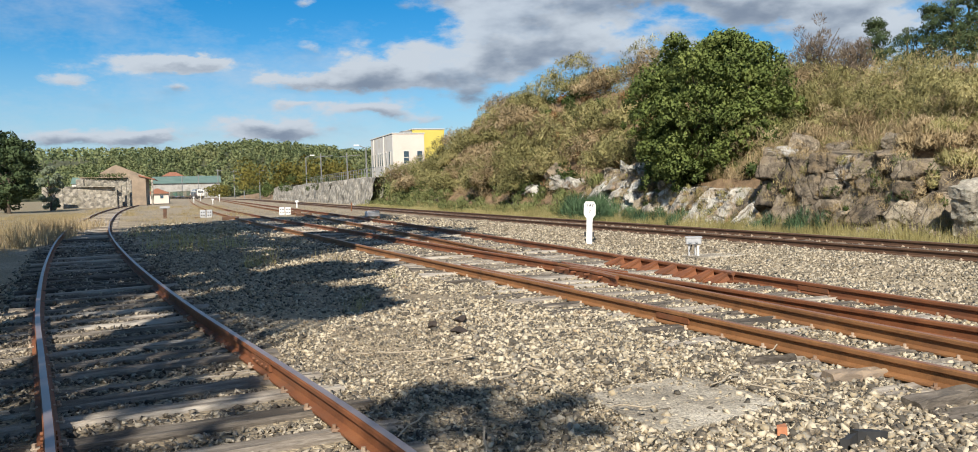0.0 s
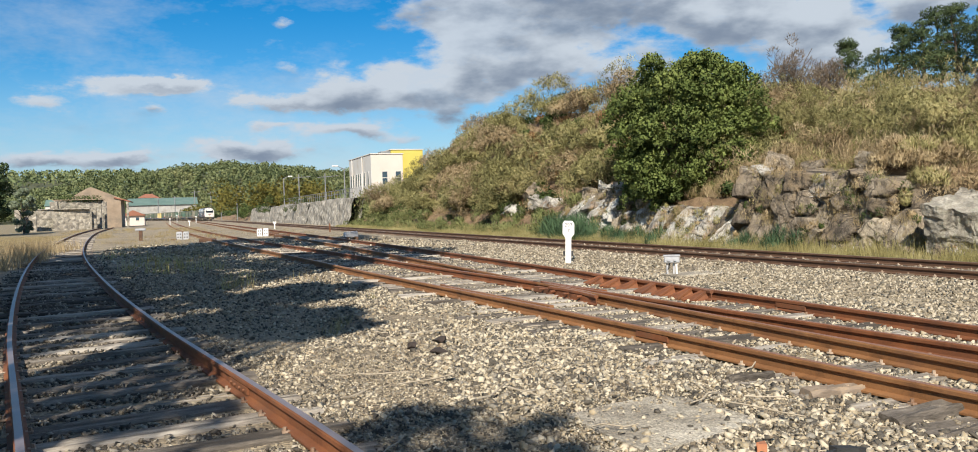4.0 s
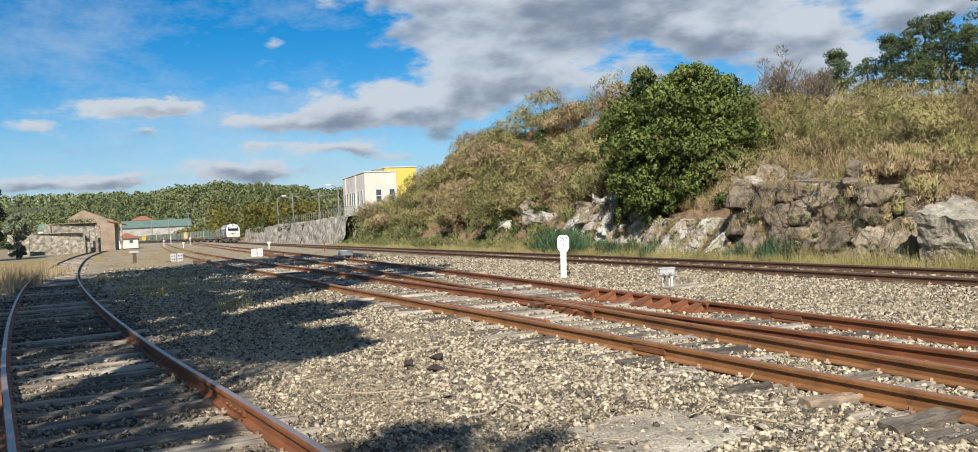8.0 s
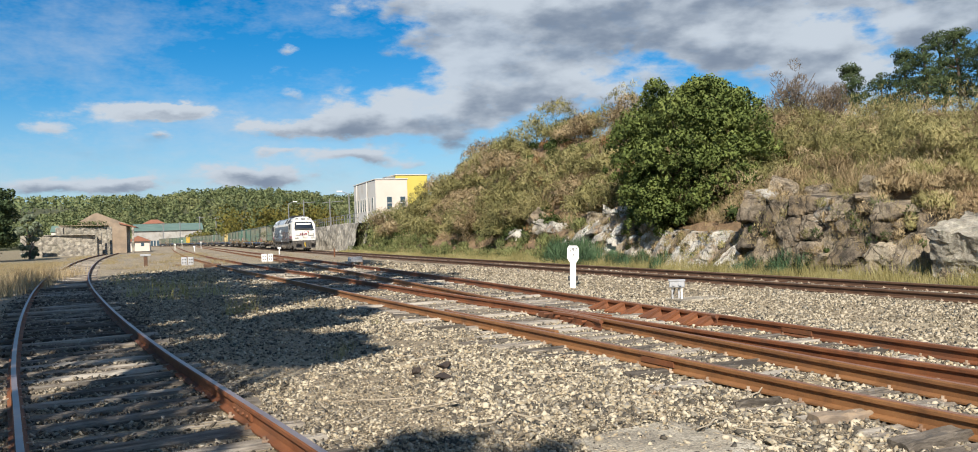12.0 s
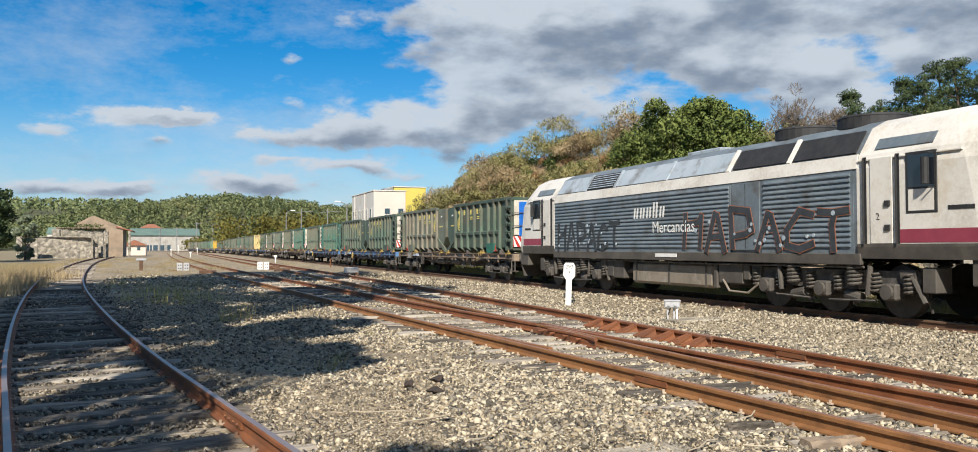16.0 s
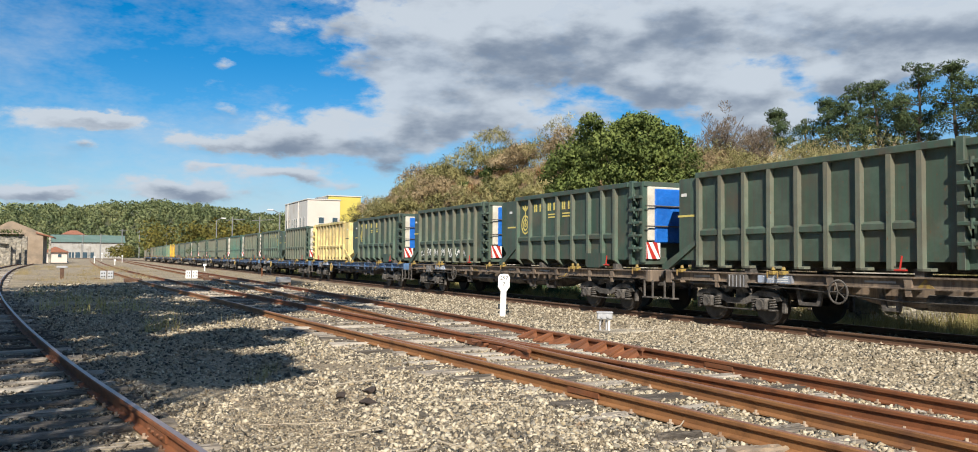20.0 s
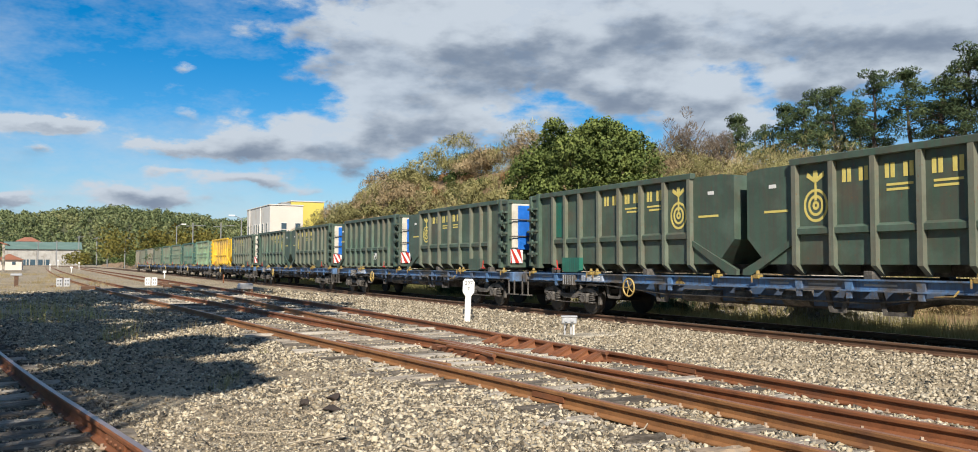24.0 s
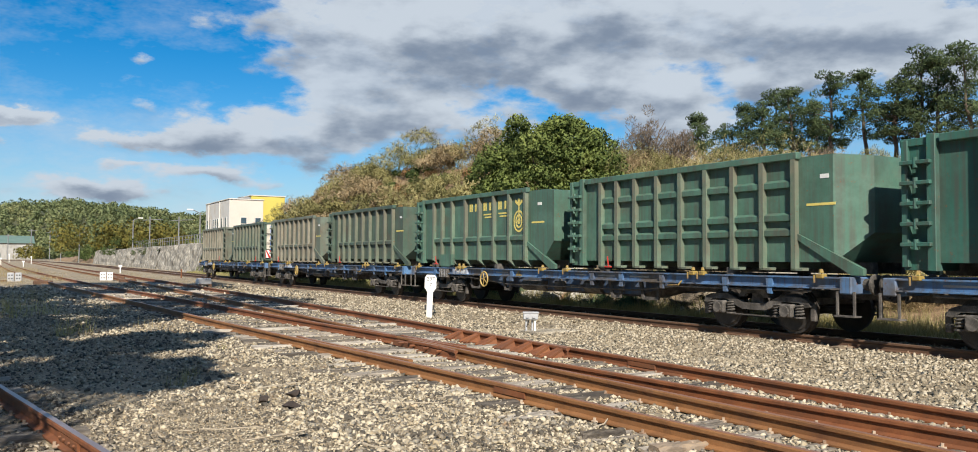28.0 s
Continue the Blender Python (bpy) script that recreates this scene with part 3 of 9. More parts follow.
def make_turnout():
    """Two tracks that run together at a crossing, with check rails."""
    t = thing("turnout", "rusty railway turnout with check rails and worn timbers", "railway track", kind="structure")
    rail(t, TURNOUT, -GAUGE / 2, -5.0, 400, M_RUST_OCHRE, M_RUST_TOP)
    rail(t, TURNOUT, GAUGE / 2, -5.0, 400, M_RUST, M_RUST_TOP)
    rail(t, LOOP, -GAUGE / 2, -20, 400, M_RUST_OCHRE, M_RUST_TOP)
    rail(t, LOOP, GAUGE / 2, -20, 400, M_RUST, M_RUST_TOP)
    # check rails beside both running rails, opposite the crossing
    rail(t, TURNOUT, -GAUGE / 2 + 0.125, 10.9, 15.2, M_RUST_OCHRE, M_RUST_TOP, flare=0.05, name="check_rail", label="rusty check rail beside the running rail")
    c = rail(t, LOOP, GAUGE / 2 - 0.15, 11.0, 15.1, M_RUST, M_RUST_TOP, z=0.02, flare=-0.05, name="check_rail", label="rusty check rail held by brackets")
    # wing rails round the crossing nose
    rail(t, LOOP, -GAUGE / 2 - 0.10, 11.6, 13.4, M_RUST, M_RUST_TOP, flare=-0.06, name="wing_rail")
    rail(t, TURNOUT, GAUGE / 2 + 0.10, 12.2, 14.4, M_RUST, M_RUST_TOP, flare=0.06, name="wing_rail")
    x, _ = LOOP.off(12.9, -GAUGE / 2)
    g = Geo().prism([(x - 0.17, 11.9), (x + 0.17, 11.9), (x + 0.12, 14.2), (x - 0.12, 14.2)], -0.15, -0.06, "z")
    part("crossing_block", g, M_RUST, t, "rusty cast crossing between the rails")
    for y in (12.2, 12.7, 13.2, 13.7):
        part("crossing_bolt", Geo().cyl((x - 0.24, y, -0.07), (x + 0.24, y, -0.07), 0.022, n=6), M_RUST, t)
    # brackets of the check rail
    for i, y in enumerate((11.2, 11.62, 12.15, 12.75, 13.4, 14.05, 14.75)):
        xr, yr = LOOP.off(y, GAUGE / 2 - 0.15)
        b = Geo()
        # a cast web that spreads from the rail head to a wide foot, with a rib along each edge
        b.add([(xr - 0.045, yr - 0.05, 0.0), (xr - 0.045, yr + 0.05, 0.0), (xr - 0.36, yr + 0.13, -0.14), (xr - 0.36, yr - 0.13, -0.14), (xr - 0.045, yr - 0.13, -0.15), (xr - 0.045, yr + 0.13, -0.15)], [(0, 1, 2, 3), (0, 3, 4), (1, 5, 2), (3, 2, 5, 4), (0, 4, 5, 1)])
        for e in (-1, 1):
            b.add([(xr - 0.045, yr + e * 0.07, 0.012), (xr - 0.045, yr + e * 0.04, 0.012), (xr - 0.37, yr + e * 0.15, -0.12), (xr - 0.37, yr + e * 0.12, -0.12), (xr - 0.045, yr + e * 0.07, -0.03), (xr - 0.37, yr + e * 0.15, -0.15), (xr - 0.37, yr + e * 0.12, -0.15), (xr - 0.045, yr + e * 0.04, -0.03)], [(0, 1, 3, 2), (0, 2, 5, 4), (1, 7, 6, 3), (2, 3, 6, 5)])
        b.box(xr - 0.38, xr + 0.06, yr - 0.16, yr + 0.16, -0.165, -0.15)
        part("check_rail_bracket", b, M_RUST, c, "rusty bracket of the check rail")
    r = np.random.default_rng(4)
    ys, y = [], -13.0
    while y < 58:
        x1, s1 = TURNOUT.at(y)
        x2, _ = LOOP.at(y)
        gap = x2 - x1
        if gap < 2.6:
            want = gap + 2.75
            me = min(LONG_SLEEPERS, key=lambda q: abs(q.vertices[-1].co.x * 2 - want))
            o = part("sleeper", me, None, t)
            o.matrix_world = pose((x1 + x2) / 2 + r.normal() * 0.18 - 0.10, y, -0.147 + r.normal() * 0.01, r.normal(), 0, r.normal() * 1.2)
        else:
            for xx in (x1, x2):
                o = part("sleeper", SLEEPERS[int(r.integers(4))], None, t)
                o.matrix_world = pose(xx + r.normal() * 0.03, y, -0.142 + r.normal() * 0.01, r.normal(), 0, r.normal() * 1.2)
        ys.append(y)
        y += 0.6 * (1 + 0.05 * r.normal())
    for line, d in ((TURNOUT, -GAUGE / 2), (TURNOUT, GAUGE / 2), (LOOP, -GAUGE / 2), (LOOP, GAUGE / 2)):
        clips(t, line, d, ys, -0.15, 16)
    for q, (line, d) in enumerate(((TURNOUT, -GAUGE / 2), (LOOP, GAUGE / 2))):
        yy = (8.2, 9.4)[q]
        g = Geo()
        for s in (-1, 1):
            g.join(sweep(line, d + s * 0.022, yy - 0.3, yy + 0.3, [(-0.011, -0.115), (0.011, -0.12), (0.011, -0.05), (-0.011, -0.052)], 0))
        part("fishplate", g, M_RUST, t, "rusty fishplate bolted over a rail joint")
    return ys


def make_main():
    t = thing("main_track", "main line track with dark brown rails on a ballast bed", "railway track", kind="structure")
    for d in (-GAUGE / 2, GAUGE / 2):
        rail(t, MAIN, d, -120, 620, M_RUST_DARK, M_STEEL, MAIN_Z)
    ys = lay(t, MAIN, -30, 110, 0.6, SLEEPERS_MAIN, MAIN_Z - 0.155, 3, 0.01)
    clips(t, MAIN, -GAUGE / 2, [y for y in ys if y > 8], MAIN_Z - 0.14, 32)
    clips(t, MAIN, GAUGE / 2, [y for y in ys if y > 8], MAIN_Z - 0.14, 32)


siding_ys = make_siding()
turnout_ys = make_turnout()
make_main()


# ---- ballast stones ----
def scatter_stones(name, label, xr, yr, density, size, seed, material, keep=None, lift=0.3, corners=7):
    rng = np.random.default_rng(seed)
    n = int((xr[1] - xr[0]) * (yr[1] - yr[0]) * density)
    x, y = rng.uniform(*xr, n), rng.uniform(*yr, n)
    ok = np.ones(n, bool) if keep is None else keep(x, y, rng)
    x, y = x[ok], y[ok]
    n = len(x)
    z = np.array([ground_z(a, b) for a, b in zip(x, y)])
    s = size * np.exp(np.clip(rng.normal(size=n) * 0.40, -0.8, 0.62))
    vs, fs, base = [], [], 0
    kinds = [hull(rng, corners, 1.0, 0.82, 0.62) for _ in range(7)]
    which = rng.integers(0, 7, n)
    rot = spins(rng, n)
    flat = rng.uniform(0.7, 1.0, n)
    for k, (kv, kf) in enumerate(kinds):
        i = np.nonzero(which == k)[0]
        m = np.zeros((len(i), 4, 4))
        m[:, :3, :3] = rot[i] * s[i][:, None, None]
        m[:, 2, :3] *= flat[i][:, None]
        m[:, :3, 3] = np.stack([x[i], y[i], z[i] + s[i] * lift], -1)
        v, f = merge(kv, kf, m)
        vs.append(v)
        fs.append(f + base)
        base += len(v)
    return tagged(new(name, bulk(name, np.concatenate(vs), np.concatenate(fs), material)), label, "ballast", kind="stuff")


def clear_of(lines, sleepers, wide, bare=0.93):
    """Keeps stones off the rails, and mostly off the sleepers."""
    ys = np.array(sleepers)

    def keep(x, y, rng):
        ok = np.ones(len(x), bool)
        for line in lines:
            lx = np.array([line.at(b)[0] for b in y])
            u = x - lx
            for d in (-GAUGE / 2, GAUGE / 2):
                ok &= np.abs(u - d) > 0.085
            near = np.abs(ys[None, :] - y[:, None]).min(1) < 0.15 if len(y) < 9000 else np.array([np.abs(ys - b).min() < 0.15 for b in y])
            on = (np.abs(u) < wide) & near
            ok &= ~(on & (rng.random(len(x)) < np.where(np.abs(u) < 0.82, bare, bare * 0.65)))
        return ok

    return keep


def in_view(keep=None):
    """Only what the camera takes in: a wedge of bearings from its place."""
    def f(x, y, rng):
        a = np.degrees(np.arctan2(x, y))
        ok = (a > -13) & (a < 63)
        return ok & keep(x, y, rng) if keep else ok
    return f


def patchy(keep):
    """Fewer loose stones where fine gravel and soil show through."""
    def f(x, y, rng):
        ok = keep(x, y, rng)
        p = np.array([0.42 + 0.9 * noise.noise((a * 0.8, b * 0.8, 2.0)) + 0.22 * max(0.0, a - 2.6) + (0.6 if abs(a - SIDING.at(b)[0]) < 1.5 else 0.0) for a, b in zip(x, y)])
        return ok & (rng.random(len(x)) < np.clip(p, 0.16, 1.0))
    return f


KEEP_LEFT = clear_of([SIDING], siding_ys, 1.3)
KEEP_MID = clear_of([TURNOUT, LOOP], turnout_ys, 1.0, 0.82)
def track_side(keep, inside):
    """Stones in the siding's own bed, or only those beside it."""
    def f(x, y, rng):
        u = np.abs(x - np.array([SIDING.at(b)[0] for b in y]))
        return keep(x, y, rng) & ((u < 1.36 + 0.1 * rng.normal(size=len(x))) == inside)
    return f


scatter_stones("siding_stones", "loose angular grey and buff ballast beside the siding", (-5, 2.2), (3.0, 14), 480, 0.025, 11, M_STONE, in_view(patchy(track_side(KEEP_LEFT, False))), 0.1)
scatter_stones("siding_bed_stones", "dark ballast between the siding sleepers", (-3.2, 2.0), (3.0, 14), 640, 0.024, 22, M_STONE_DARK, in_view(track_side(KEEP_LEFT, True)), 0.3, 6)
scatter_stones("siding_bed_stones_beyond", "dark ballast along the siding", (-4.6, 0.2), (14, 34), 200, 0.036, 23, M_STONE_DARK, in_view(track_side(KEEP_LEFT, True)), 0.3, 6)
scatter_stones("siding_stones_beyond", "grey ballast along the siding", (-3.5, 2.5), (14, 30), 170, 0.033, 12, M_STONE, in_view(track_side(KEEP_LEFT, False)), 0.1, 6)
scatter_stones("yard_stones", "loose angular buff and grey ballast stones", (2.2, 9.2), (2.5, 10), 780, 0.026, 13, M_STONE, in_view(patchy(KEEP_MID)), 0.2, 8)
scatter_stones("yard_gravel", "fine buff gravel between the ballast stones", (0.8, 7.0), (3.0, 9.0), 560, 0.014, 18, M_STONE, in_view(KEEP_MID), 0.35, 6)
scatter_stones("fine_gravel", "fine tan gravel and soil crumbs", (0.6, 4.6), (4.0, 10), 680, 0.0095, 21, M_STONE, in_view(KEEP_MID), 0.35, 6)
scatter_stones("yard_stones_beyond", "loose angular buff ballast stones", (2.0, 9.5), (10, 17), 540, 0.027, 14, M_STONE, in_view(patchy(KEEP_MID)), 0.2)
scatter_stones("yard_stones_far", "buff ballast stones", (1.0, 11.0), (17, 32), 115, 0.036, 15, M_STONE, in_view(KEEP_MID), 0.2, 6)
scatter_stones("main_line_stones", "brown and buff ballast on the shoulder of the main line", (9.2, 17.0), (5, 17), 235, 0.031, 16, M_STONE_MAIN, in_view(clear_of([MAIN], [999.0], 1.3)), 0.2, 6)
scatter_stones("main_line_stones_beyond", "brown ballast along the main line", (9.5, 17.0), (17, 40), 80, 0.04, 17, M_STONE_MAIN, in_view(clear_of([MAIN], [999.0], 1.3)), 0.2, 6)
scatter_stones("yard_stones_near", "buff ballast stones across the near yard", (-2.5, 9.0), (-5.0, 2.6), 50, 0.036, 19, M_STONE, clear_of([SIDING, TURNOUT], siding_ys, 1.2), 0.2, 6)
scatter_stones("yard_stones_distant", "buff ballast stones far down the yard", (-3.0, 12.5), (32, 52), 20, 0.06, 20, M_STONE, in_view(KEEP_MID), 0.2, 6)
# ---- hillside ----
RIDGE = np.array([(-60, 3.6), (-20, 4.0), (10, 3.7), (22, 3.9), (30, 4.7), (40, 6.8), (55, 8.2), (72, 7.5), (84, 5.2), (95, 3.2), (110, 3.0), (200, 3.0), (400, 2.0)])


def smooth(t):
    t = max(0.0, min(1.0, t))
    return t * t * (3 - 2 * t)


def foot_x(y):
    return 18.35 + 0.3 * noise.noise((y * 0.25, 2.0, 0.0)) + (1.2 * smooth((y - 60) / 40))


def hill_z(x, y):
    d = x - foot_x(y)
    if d <= 0:
        return BED - 0.1
    ridge = float(np.interp(y, RIDGE[:, 0], RIDGE[:, 1]))
    rocky = smooth((y - 16.6) / 1.0) * (1 - 0.35 * smooth((y - 24.0) / 0.8)) * (1 - 0.55 * smooth((y - 38) / 8))
    cliff = min(ridge, 2.0 * rocky + 0.5)
    z = BED - 0.1 + cliff * smooth(d / 1.3) + (ridge - cliff) * smooth((d - 0.8) / 7.5)
    z += 0.35 * noise.noise((x * 0.35, y * 0.35, 5.0)) * smooth(d / 3)
    if d > 9:
        z += 0.075 * (min(d, 70) - 9) * (1 - smooth((y - 60) / 35))
    return z


M_HILL = mat("hillside_soil", [(0.10, 0.065, 0.035), (0.24, 0.155, 0.085), (0.38, 0.27, 0.16)], 0.95, scale=1.6, fine=14, bump=0.8, dist=0.08)


def make_hill():
    xs = np.concatenate([np.arange(17.4, 29, 0.35), [30, 32, 35, 39, 45, 53, 63, 75, 95, 130, 190]])
    ys = np.concatenate([[-60, -45, -30, -20], np.arange(-12, 62, 0.6), np.arange(62, 112, 1.5), [118, 130, 150, 180, 220, 270, 330, 400]])
    v = [(x, y, hill_z(x, y)) for y in ys for x in xs]
    nx = len(xs)
    f = [(j * nx + i, j * nx + i + 1, (j + 1) * nx + i + 1, (j + 1) * nx + i) for j in range(len(ys) - 1) for i in range(nx - 1)]
    return tagged(new("hillside", bulk("hillside", v, f, M_HILL, True)), "steep dry earth bank beside the railway", "hillside", kind="structure")


make_hill()

# rock face along the foot of the bank
M_GRANITE = mat("granite", [(0.065, 0.052, 0.038), (0.245, 0.198, 0.142), (0.53, 0.45, 0.335)], 0.9, scale=2.6, fine=20, bump=1.0, dist=0.06, obj=0.4, stain=(0.25, 0.18, 0.10), stain_scale=1.3, stain_at=(0.52, 0.70))
M_GRANITE_PALE = mat("pale_granite", [(0.22, 0.205, 0.175), (0.50, 0.47, 0.41), (0.70, 0.67, 0.60)], 0.9, scale=2.2, fine=20, bump=1.0, dist=0.06, obj=0.4, stain=(0.30, 0.18, 0.09), stain_scale=0.9, stain_at=(0.52, 0.66))


def crack(mt, scale):
    """Dark open cracks and lichen spots over a rock."""
    nt = mt.node_tree
    nodes, links = nt.nodes, nt.links
    b = nodes["Principled BSDF"]
    old = b.inputs["Base Color"].links[0].from_socket
    tc = nodes.new("ShaderNodeTexCoord")
    n = nodes.new("ShaderNodeTexNoise")
    n.inputs["Scale"].default_value, n.inputs["Detail"].default_value = 1.6, 5
    links.new(tc.outputs["Object"], n.inputs["Vector"])
    warp = nodes.new("ShaderNodeVectorMath")
    warp.operation = "MULTIPLY_ADD"
    links.new(n.outputs["Color"], warp.inputs[0])
    warp.inputs[1].default_value = (0.7, 0.7, 0.7)
    links.new(tc.outputs["Object"], warp.inputs[2])
    mp = nodes.new("ShaderNodeMapping")
    mp.inputs[3].default_value = (1, 1.0, 0.62)
    links.new(warp.outputs[0], mp.inputs[0])
    out, normal = old, b.inputs["Normal"].links[0].from_socket
    for k, s in enumerate((scale, scale * 2.7)):
        vo = nodes.new("ShaderNodeTexVoronoi")
        vo.feature = "DISTANCE_TO_EDGE"
        vo.inputs["Scale"].default_value = s
        links.new(mp.outputs[0], vo.inputs["Vector"])
        mr = nodes.new("ShaderNodeMapRange")
        links.new(vo.outputs["Distance"], mr.inputs[0])
        mr.inputs[1].default_value, mr.inputs[2].default_value, mr.inputs[3].default_value = 0.0, 0.03, 0.4 + 0.25 * k
        mx = nodes.new("ShaderNodeMix")
        mx.data_type, mx.blend_type = "RGBA", "MULTIPLY"
        mx.inputs[0].default_value = 1.0
        links.new(out, mx.inputs[6])
        links.new(mr.outputs[0], mx.inputs[7])
        out = mx.outputs[2]
        bp = nodes.new("ShaderNodeBump")
        bp.inputs["Strength"].default_value, bp.inputs["Distance"].default_value = 0.8, 0.05
        links.new(mr.outputs[0], bp.inputs["Height"])
        links.new(normal, bp.inputs["Normal"])
        normal = bp.outputs[0]
    links.new(out, b.inputs["Base Color"])
    links.new(normal, b.inputs["Normal"])


M_BOULDER = mat("lichened_granite", [(0.13, 0.115, 0.09), (0.32, 0.29, 0.235), (0.54, 0.50, 0.415)], 0.95, scale=3.2, fine=26, bump=1.0, dist=0.04, stain=(0.30, 0.29, 0.22), stain_scale=5.0, stain_at=(0.54, 0.66))
crack(M_GRANITE, 1.1)
crack(M_GRANITE_PALE, 1.0)


def rock_mesh(seed, material, sx, sy, sz, fine=0.26):
    """A broken, jointed block with rough faces."""
    r = np.random.default_rng(seed)
    bm = bmesh.new()
    bmesh.ops.create_cube(bm, size=2, matrix=Matrix.Diagonal((sx, sy, sz, 1)))
    for _ in range(5):
        n = Vector(r.normal(size=3)).normalized()
        c = n * (min(sx, sy, sz) * r.uniform(0.75, 1.05))
        g = bmesh.ops.bisect_plane(bm, geom=bm.verts[:] + bm.edges[:] + bm.faces[:], plane_co=c, plane_no=n, clear_outer=True)
        bmesh.ops.holes_fill(bm, edges=[e for e in bm.edges if e.is_boundary])
    bmesh.ops.triangulate(bm, faces=bm.faces)
    for _ in range(6 if fine < 0.2 else 3):
        bmesh.ops.subdivide_edges(bm, edges=[e for e in bm.edges if e.calc_length() > fine], cuts=1)
        bmesh.ops.triangulate(bm, faces=bm.faces)
    for p in bm.verts:
        q = p.co + Vector((seed * 3.1, seed, 0))
        step = noise.cell(Vector((q.x * 2.2, q.y * 1.3, q.z * 1.9)))
        p.co += noise.noise_vector(q * 1.6) * 0.10 + noise.noise_vector(q * 5.0) * 0.045 + noise.noise_vector(q * 13.0) * 0.022 + p.co.normalized() * 0.06 * step
    bmesh.ops.recalc_face_normals(bm, faces=bm.faces)
    me = bpy.data.meshes.new("rock")
    bm.to_mesh(me)
    bm.free()
    me.materials.append(material)
    return me


FACE = np.array([(13.0, 0.1, 0.9), (16.7, 0.25, 0.7), (17.1, 1.5, 0.3), (17.8, 1.9, 0.2), (20.0, 2.15, 0.2), (23.95, 2.45, 0.16), (24.15, 1.1, 0.62), (27.0, 1.2, 0.6), (30.6, 1.3, 0.6), (31.6, 1.6, 0.62), (34.5, 2.1, 0.62), (38.0, 1.7, 0.66), (39.6, 0.7, 0.8), (49.5, 0.4, 0.9)])


def face_top(y):
    """Height of the rock face along the line."""
    return float(np.interp(y, FACE[:, 0], FACE[:, 1])) * (1 + 0.14 * noise.noise((y * 0.7, 0, 7.0)))


def face_lean(y):
    return float(np.interp(y, FACE[:, 0], FACE[:, 2]))


def make_rocks():
    """A cutting in jointed blocks: each block is a rough plane with its own set-back and tilt, parted by open joints."""
    t = thing("rock_face", "fractured grey and ochre granite cutting beside the line", "rock face", kind="structure")
    r = np.random.default_rng(3)
    # upright joints cross sloping beds; the slabs beyond the corner are long and steep
    cells = []
    for y0, y1, wy, wz, dip in ((15.8, 24.1, 0.80, 0.78, 0.10), (24.1, 31.2, 0.46, 1.15, 0.55), (31.2, 40.0, 0.72, 0.46, -0.2)):
        for a in np.arange(y0 + wy / 2, y1, wy):
            for b in np.arange(-0.4, 3.4, wz):
                if r.random() < 0.84:
                    cells.append((a + r.uniform(-0.4, 0.4) * wy, b + r.uniform(-0.42, 0.42) * wz, wy, wz, dip))
    cells = np.array(cells)
    n = len(cells)
    zone = np.searchsorted([24.1, 31.2], cells[:, 0])
    off = r.uniform(-0.2, 0.16, n) * np.array([1.1, 0.45, 1.3])[zone]
    ty, tz = r.normal(size=n) * np.array([0.22, 0.26, 0.3])[zone], r.normal(size=n) * np.array([0.16, 0.12, 0.3])[zone]
    open_joint = r.random(n) ** 2.5
    step = 0.058
    ys, zs = np.arange(15.9, 39.9, step), np.arange(-0.3, 3.0, step)
    faces, pts = {}, {}
    for i, y in enumerate(ys):
        y = float(y)
        fx, top, lean = foot_x(y), face_top(y), face_lean(y)
        near = np.abs(cells[:, 0] - y) < 2.6
        ids = np.nonzero(near)[0]
        c = cells[ids]
        for j, z in enumerate(zs):
            z = float(z)
            q = Vector((y, z, 1.0))
            wob = 0.07 * noise.noise(q * 1.9) + 0.03 * noise.noise(q * 6.0)
            u = (y + wob - c[:, 0]) + c[:, 4] * (z - c[:, 1])
            w = z - wob - c[:, 1] - 0.25 * c[:, 4] * (y - c[:, 0])
            d = np.maximum(np.abs(u) / c[:, 2], np.abs(w) / c[:, 3]) + 0.15 * (np.abs(u) / c[:, 2] + np.abs(w) / c[:, 3])
            order = np.argpartition(d, 1)[:2]
            a, b = sorted(order, key=lambda k: d[k])
            k = ids[a]
            edge = float(d[b] - d[a])
            x = fx - 0.15 + lean * max(z, 0) + off[k] + ty[k] * (y - cells[k, 0]) + tz[k] * (z - cells[k, 1])
            x += (0.06 + 0.42 * open_joint[k]) * max(0.0, 1 - edge / 0.10)
            x += 0.05 * noise.noise(q * 1.3) + 0.035 * noise.noise(q * 4.3) + 0.03 * noise.noise(q * 10.0)
            if z > top:
                x += (z - top) * 3.0
            pts[i, j] = (x, y, min(z, top + 0.25 * (z - top)))
            if i and j and z < top + 0.5:
                faces.setdefault(int(k), []).append((i, j))
    for k, fs in faces.items():
        index, v, f = {}, [], []
        for i, j in fs:
            quad = []
            for p in ((i - 1, j - 1), (i, j - 1), (i, j), (i - 1, j)):
                if p not in index:
                    index[p] = len(v)
                    v.append(pts[p])
                quad.append(index[p])
            f.append(tuple(quad))
        pale = r.random() < (0.14, 0.86, 0.7)[int(zone[k])]
        part("rock", bulk("rock", v, f, M_GRANITE_PALE if pale else M_GRANITE), None, t)
    # loose rocks at its foot, and lone outcrops on the bank
    dark = [rock_mesh(i, M_GRANITE, 0.75, 0.8, 0.62) for i in range(5)]
